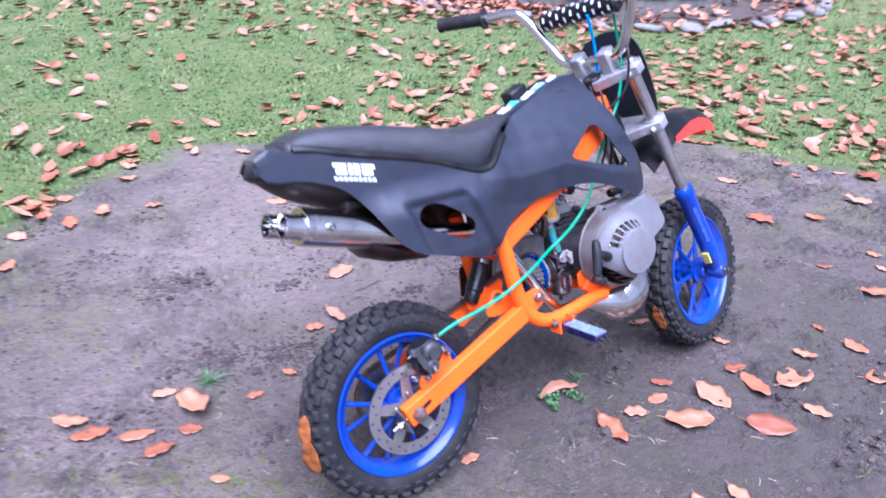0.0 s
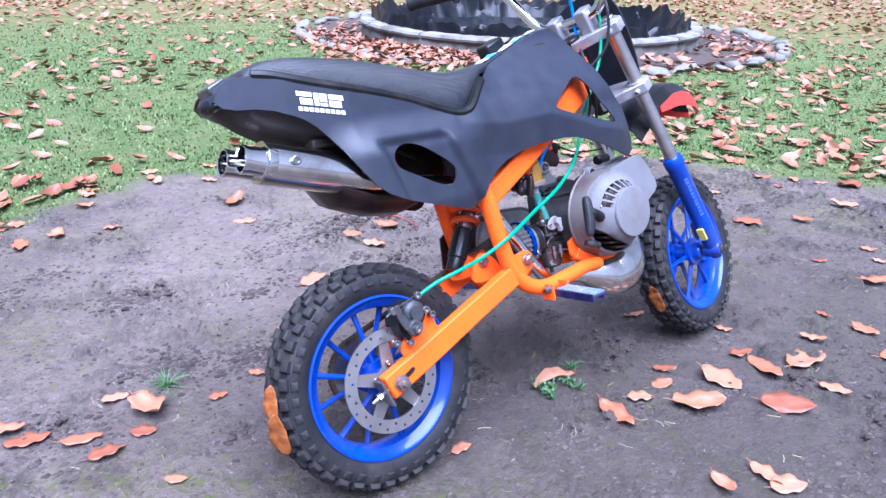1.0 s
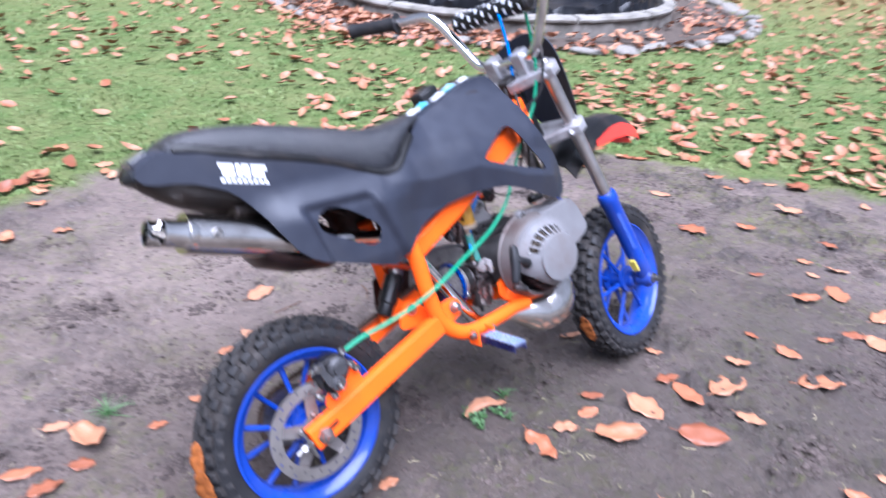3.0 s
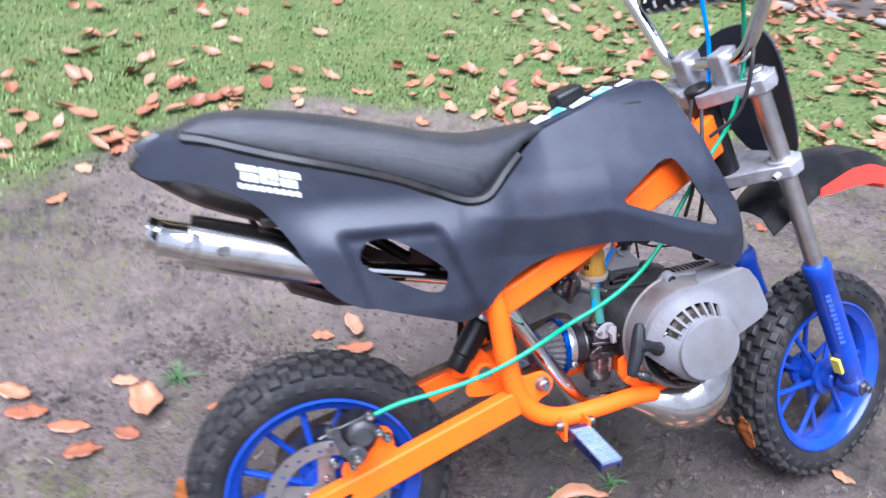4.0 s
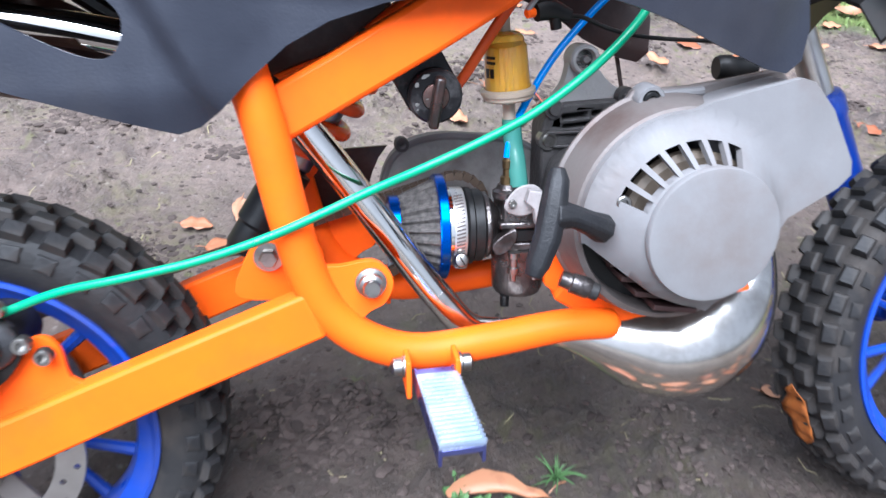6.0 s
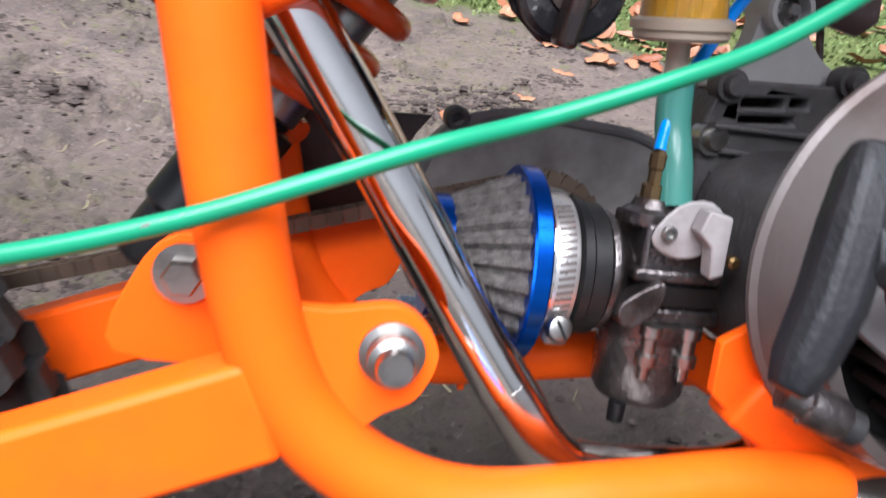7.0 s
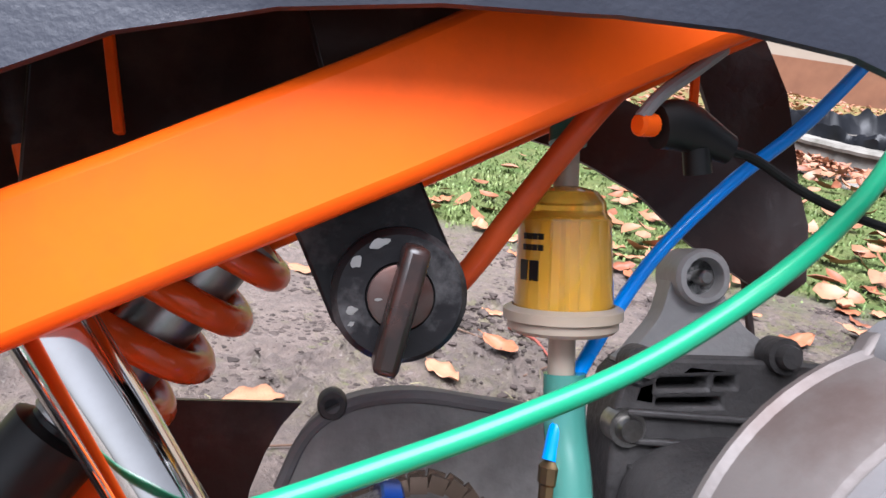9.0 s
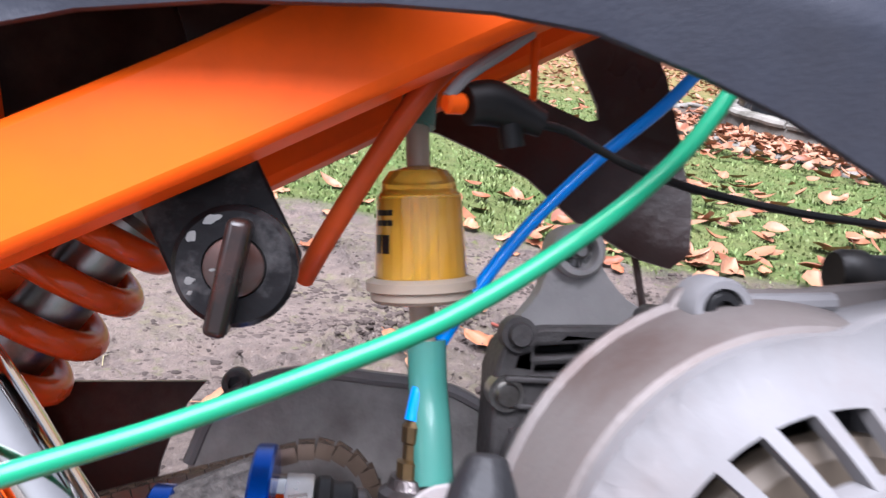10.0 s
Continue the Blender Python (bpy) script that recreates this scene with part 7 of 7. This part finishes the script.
part("inner_wire", bm, STEEL, caliper)

# ---- foot pegs ----
PEG = material("violet anodised metal", (0.076, 0.0836, 0.319), 0.3, 0.9, second=(0.152, 0.167, 0.418), scale=30, contrast=0.3)
# the tread's pale blue is the sky's reflection put into the colour
PEG_TOP = material("anodised metal coloured with pale blue sky reflection", (0.35, 0.441, 0.608), 0.28, 0.7, second=(0.456, 0.532, 0.654), scale=40, contrast=0.3, grime=(0.167, 0.182, 0.258), grime_scale=22, grime_amount=0.6)
for side in (-1, 1):
    for x in (0.340, 0.377):
        bm = bmesh.new()
        add_box(bm, (x - 0.002, min(0.074 * side, 0.106 * side), 0.242), (x + 0.002, max(0.074 * side, 0.106 * side), 0.272))
        part("peg_bracket", bm, ORANGE, bike, bevel=0.001)
    s = side
    m = Matrix.Translation((0.3595, 0.096 * s, 0.2625)) @ Matrix.Rotation(radians(-4 * s), 4, "X") @ Matrix.Rotation(radians(-3 * s), 4, "Z")
    bm = bmesh.new()
    for e in (-1, 1):
        add_box(bm, (e * 0.0145 - 0.0013, min(0, 0.097 * s), -0.014), (e * 0.0145 + 0.0013, max(0, 0.097 * s), 0.0005), m)
    add_box(bm, (-0.0145, min(0, 0.097 * s), -0.006), (0.0145, max(0, 0.097 * s), -0.001), m)
    peg = part("foot_peg", bm, PEG, bike, "violet anodised foot peg, its tread coloured pale blue as reflected sky", bevel=0.0006)
    bm = bmesh.new()
    outline = [(-0.0155, 0.012), (-0.0155, 0.097), (0.0155, 0.097)]
    for k in range(17):
        outline += [(0.0155, 0.0955 - 0.0048 * k), (0.0172, 0.0940 - 0.0048 * k), (0.0155, 0.0925 - 0.0048 * k)]
    outline.append((0.0155, 0.012))
    lay = m @ Matrix(((1, 0, 0, 0), (0, 0, s, 0), (0, 1, 0, 0), (0, 0, 0, 1)))
    add_plate(bm, outline, -0.0008, 0.0022, m=lay)
    tread = part("peg_tread", bm, PEG_TOP, peg, "tread with a toothed edge, coloured pale blue as reflected sky")
    for k in range(16):
        bm = bmesh.new()
        y = (0.018 + 0.0049 * k) * s
        add_box(bm, (-0.0135, y - 0.0008, 0.0022), (0.0135, y + 0.0008, 0.0032), m)
        part("ridge", bm, PEG_TOP, peg)
    for x, e in ((0.3385, -1), (0.3790, 1)):
        bm = bmesh.new()
        add_lathe(bm, [(0, 0), (0.0085, 0), (0.0085, 0.002), (0.007, 0.003), (0.007, 0.009), (0.0045, 0.011), (0, 0.012)], (x, 0.094 * side, 0.2635), (x + e, 0.094 * side, 0.2635), 16)
        part("peg_bolt", bm, STEEL, bike)

# ---- small things on the ground ----
def stuck_leaf(name, label, world, size, k):
    ob = new(name, STUCK[k % 3])
    ob.matrix_basis = world @ Matrix.Diagonal((size, size, size, 1))
    tagged(ob, label, "leaf")


def flat_leaf(seed):
    """A wet leaf pressed flat, with a wavy edge."""
    pts = leaf_points(None, 1.0, 0.42, 12, 0.02, 0.05, 0.0)
    out = bmesh.new()
    vs = [out.verts.new((x, y * (1 + 0.2 * noise.noise((x * 6, y * 4, seed))), z + 0.08 * noise.noise((x * 6, y * 6, seed)))) for x, y, z in pts]
    for f in leaf_faces(12):
        out.faces.new([vs[i] for i in f])
    skin = bmesh.ops.extrude_face_region(out, geom=out.faces[:])
    for v in skin["geom"]:
        if isinstance(v, bmesh.types.BMVert):
            v.co.z += 0.01
    bmesh.ops.recalc_face_normals(out, faces=out.faces)
    me = bpy.data.meshes.new("flat_leaf")
    out.to_mesh(me)
    out.free()
    me.polygons.foreach_set("use_smooth", [True] * len(me.polygons))
    me.materials.append(WET_LEAF)
    return me


WET_LEAF = material("wet orange-brown leaf", (0.30, 0.098, 0.022), 0.35, second=(0.258, 0.076, 0.019), scale=9, grime=(0.0988, 0.038, 0.0152), grime_scale=6, grime_amount=0.7, bump=0.4, bump_scale=40)
STUCK = [flat_leaf(s) for s in range(3)]
BIKE = pose(0, 0, 0.0055, -LEAN, 0, 0)
# leaves caught on the tyres
for ang, off, size, k, spin in ((174, -0.018, 0.060, 2, 86), (189, -0.022, 0.078, 5, 80)):
    a = radians(ang)
    m = BIKE @ REAR_M @ Matrix.Rotation(-a, 4, "Y") @ Matrix.Translation((0.1955, off, 0)) @ Matrix.Rotation(radians(90), 4, "Y") @ Matrix.Rotation(radians(spin - 90), 4, "Z") @ Matrix.Rotation(radians(36), 4, "X")
    stuck_leaf("stuck_leaf", "wet brown leaf stuck to the tyre tread", m, size, k)
for ang, off, size, k, spin in ((175, -0.006, 0.075, 3, 90),):
    a = radians(ang)
    m = BIKE @ FORK @ Matrix.Rotation(-a, 4, "Y") @ Matrix.Translation((0.193, off, 0)) @ Matrix.Rotation(radians(90), 4, "Y") @ Matrix.Rotation(radians(spin - 90), 4, "Z")
    stuck_leaf("stuck_leaf", "wet brown leaf stuck to the tyre tread", m, size, k)

# weeds
WEED = material("weed green", (0.055, 0.125, 0.040), 0.5, second=(0.105, 0.19, 0.075), scale=40)


def weed(x, y, seed, spread=0.05, broad=True):
    rr = random.Random(seed)
    bm = bmesh.new()
    for k in range(12 if broad else 26):
        a, r = rr.uniform(0, 6.283), rr.uniform(0.004, spread)
        c, s = math.cos(a), math.sin(a)
        h = rr.uniform(0.004, 0.022)
        if broad:
            w = rr.uniform(0.0032, 0.0058)
            o = Vector((r * c, r * s, h))
            pts = [o + Vector((w * math.cos(t) * (1 + 0.2 * math.cos(3 * t)), w * math.sin(t) * (1 + 0.2 * math.cos(3 * t)), 0.003 * math.sin(2 * t + k))) for t in (2 * math.pi * i / 9 for i in range(9))]
            mid = bm.verts.new(o + Vector((0, 0, -0.002)))
            vs = [bm.verts.new(p) for p in pts]
            for i in range(9):
                bm.faces.new((mid, vs[i], vs[(i + 1) % 9]))
            add_tube(bm, [(0, 0, 0), o * 0.6, o], 0.0007, seg=4, per=2)
        else:
            add_tube(bm, [(0, 0, 0), (0.5 * r * c, 0.5 * r * s, h), (1.1 * r * c, 1.1 * r * s, h * 0.8 + 0.004)], 0.0011, seg=4, per=3, radii=(0.0014, 0.0011, 0.0003))
    ob = finish(bm, "weed", WEED)
    ob.location = (x, y, earth_height(x, y, 0) + 0.001)
    tagged(ob, "small green weed growing in the bare earth", "plant", "weeds", kind="stuff")


weed(0.404, 0.066, 1, 0.016)
weed(0.408, 0.044, 5, 0.018)
weed(0.407, 0.020, 7, 0.010)
weed(0.430, 0.045, 8, 0.010)
weed(0.469, 0.038, 2, 0.016)
weed(0.478, 0.010, 9, 0.022, False)
weed(-0.225, 0.518, 3, 0.06, False)
weed(0.519, 0.075, 4, 0.035, False)
# a long curled leaf propped on the weeds
bm = bmesh.new()
rows = []
for i in range(15):
    u = i / 14
    half = 0.018 * math.sin(math.pi * min(1, u * 0.92 + 0.05)) ** 0.8 * (1 - 0.45 * u)
    x = 0.395 + 0.109 * u
    y = 0.060 - 0.008 * u + 0.005 * math.sin(5 * u)
    z = 0.012 + 0.008 * math.sin(3.3 * u) + 0.004 * noise.noise((u * 6, 0, 3))
    rows.append([bm.verts.new((x + 0.002 * k, y - 0.6 * half * k, z + half * (0.75 * k * k - 0.55 * k) + 0.003 * noise.noise((u * 7, k, 1)))) for k in (-1, -0.5, 0, 0.5, 1)])
for ra, rb in zip(rows, rows[1:]):
    for j in range(4):
        bm.faces.new((ra[j], ra[j + 1], rb[j + 1], rb[j]))
up_skin = bmesh.ops.extrude_face_region(bm, geom=bm.faces[:])
for v in up_skin["geom"]:
    if isinstance(v, bmesh.types.BMVert):
        v.co.z += 0.0007
add_tube(bm, [(0.503, 0.051, 0.013), (0.514, 0.058, 0.017), (0.526, 0.064, 0.012)], 0.0008, seg=5, per=4)
tagged(finish(bm, "fallen_leaf", LEAF, 60), "long curled tan leaf propped on small weeds", "leaf", "leaves on the earth")

# twigs and clods
TWIG = material("twig bark", (0.152, 0.0912, 0.0608), 0.8, second=(0.0912, 0.0532, 0.038), scale=60)
for x, y, turn, length in ((0.72, 0.98, 40, 0.11), (0.30, 0.70, 10, 0.09), (0.60, 1.10, -35, 0.12), (0.52, 0.66, 70, 0.08), (1.05, 0.42, 15, 0.07)):
    bm = bmesh.new()
    c, s = math.cos(radians(turn)), math.sin(radians(turn))
    z = earth_height(x, y, 0) + 0.002
    add_tube(bm, [(x - c * length / 2, y - s * length / 2, z), (x + s * 0.006, y - c * 0.006, z + 0.004), (x + c * length / 2, y + s * length / 2, z)], 0.0016, seg=6, per=4)
    tagged(finish(bm, "twig", TWIG), "thin dry twig lying on the earth", "twig", "twigs")


def build_clods():
    rng = np.random.default_rng(8)
    verts, faces = [], []
    ico = bmesh.new()
    bmesh.ops.create_icosphere(ico, subdivisions=1, radius=1.0)
    base = [v.co.copy() for v in ico.verts]
    tris = [[v.index for v in f.verts] for f in ico.faces] if not ico.verts.index_update() else []
    ico.free()
    places = [(-0.166, 0.977, 0.05), (-0.017, 0.534, 0.06), (0.454, 1.07, 0.06), (-0.196, 0.606, 0.06), (0.571, 1.14, 0.05), (0.261, 0.173, 0.035), (0.295, 0.185, 0.035), (0.228, 0.205, 0.03), (1.35, -0.42, 0.06), (0.95, -0.45, 0.05)]
    while len(places) < 110:
        places.append((rng.uniform(-0.6, 2.3), rng.uniform(-0.5, 1.6), rng.uniform(0.015, 0.06)))
    for k in range(25000):
        if k < 14000:
            cx, cy, sp = places[k % 10 if k < 3500 else k % len(places)]
            x, y = rng.normal(cx, sp), rng.normal(cy, sp * 0.7)
        else:
            x, y = rng.uniform(-0.8, 2.4), rng.uniform(-0.6, 1.7)
        if y > lawn_edge(x):
            continue
        s = rng.uniform(0.0010, 0.0046) * (1.7 if k < 14000 and rng.random() < 0.4 else 1)
        if k < 260 and rng.random() < 0.5:
            s = rng.uniform(0.005, 0.011)
        z = earth_height(x, y, 0)
        off = len(verts)
        for p in base:
            q = p * s * (1 + 0.75 * noise.noise(p * 1.9 + Vector((k, 0, 0))))
            verts.append((x + q.x * 1.3, y + q.y, z - 0.0006 + q.z * 0.6))
        faces += [[off + i for i in t] for t in tris]
    me = bpy.data.meshes.new("soil_crumbs")
    me.from_pydata(verts, [], faces)
    me.materials.append(material("soil crumbs", (0.034, 0.025, 0.022), 0.95, second=(0.080, 0.062, 0.054), scale=4, island=0.4))
    tagged(new("soil_crumbs", me), "loose soil crumbs and small clods on the earth", "soil", kind="stuff")


build_clods()


def build_straws():
    """Pale fibres and bits of dead grass trodden into the earth."""
    rng = np.random.default_rng(17)
    verts, faces = [], []
    for k in range(1100):
        x, y = rng.uniform(-0.7, 2.3), rng.uniform(-0.6, 1.7)
        if y > lawn_edge(x) - 0.02:
            continue
        a, length, wide = rng.uniform(0, 6.283), rng.uniform(0.006, 0.030), rng.uniform(0.0004, 0.0009)
        c, s = math.cos(a), math.sin(a)
        bend = rng.uniform(-0.25, 0.25) * length
        off = len(verts)
        for u in (-0.5, 0.0, 0.5):
            px, py = x + c * u * length - s * bend * (1 - 4 * u * u), y + s * u * length + c * bend * (1 - 4 * u * u)
            z = earth_height(px, py, 0) + 0.0012
            verts += [(px - s * wide, py + c * wide, z), (px + s * wide, py - c * wide, z + 0.0003)]
        faces += [(off, off + 1, off + 3, off + 2), (off + 2, off + 3, off + 5, off + 4)]
    me = bpy.data.meshes.new("straw_bits")
    me.from_pydata(verts, [], faces)
    me.materials.append(material("dead grass", (0.30, 0.25, 0.16), 0.8, second=(0.16, 0.15, 0.07), scale=3, island=0.4))
    tagged(new("straw_bits", me), "pale bits of dead grass trodden into the earth", "straw", kind="stuff")


build_straws()
bm = bmesh.new()
add_tube(bm, [(x, y, earth_height(x, y, lawn_at(x, y)) + h) for x, y, h in ((0.690, 1.125, 0.006), (0.712, 1.066, 0.012), (0.722, 1.040, 0.009), (0.738, 0.965, 0.006))], 0.0030, seg=7, per=4, radii=(0.0034, 0.003, 0.0028, 0.0018))
add_tube(bm, [(0.714, 1.060, earth_height(0.714, 1.060, 0) + 0.010), (0.728, 1.048, earth_height(0.728, 1.048, 0) + 0.018)], 0.0016, seg=6, per=2)
tagged(finish(bm, "twig", material("red bark", (0.26, 0.065, 0.045), 0.5, second=(0.17, 0.05, 0.038), scale=60), 60), "thin reddish twig lying on the bare earth", "twig")
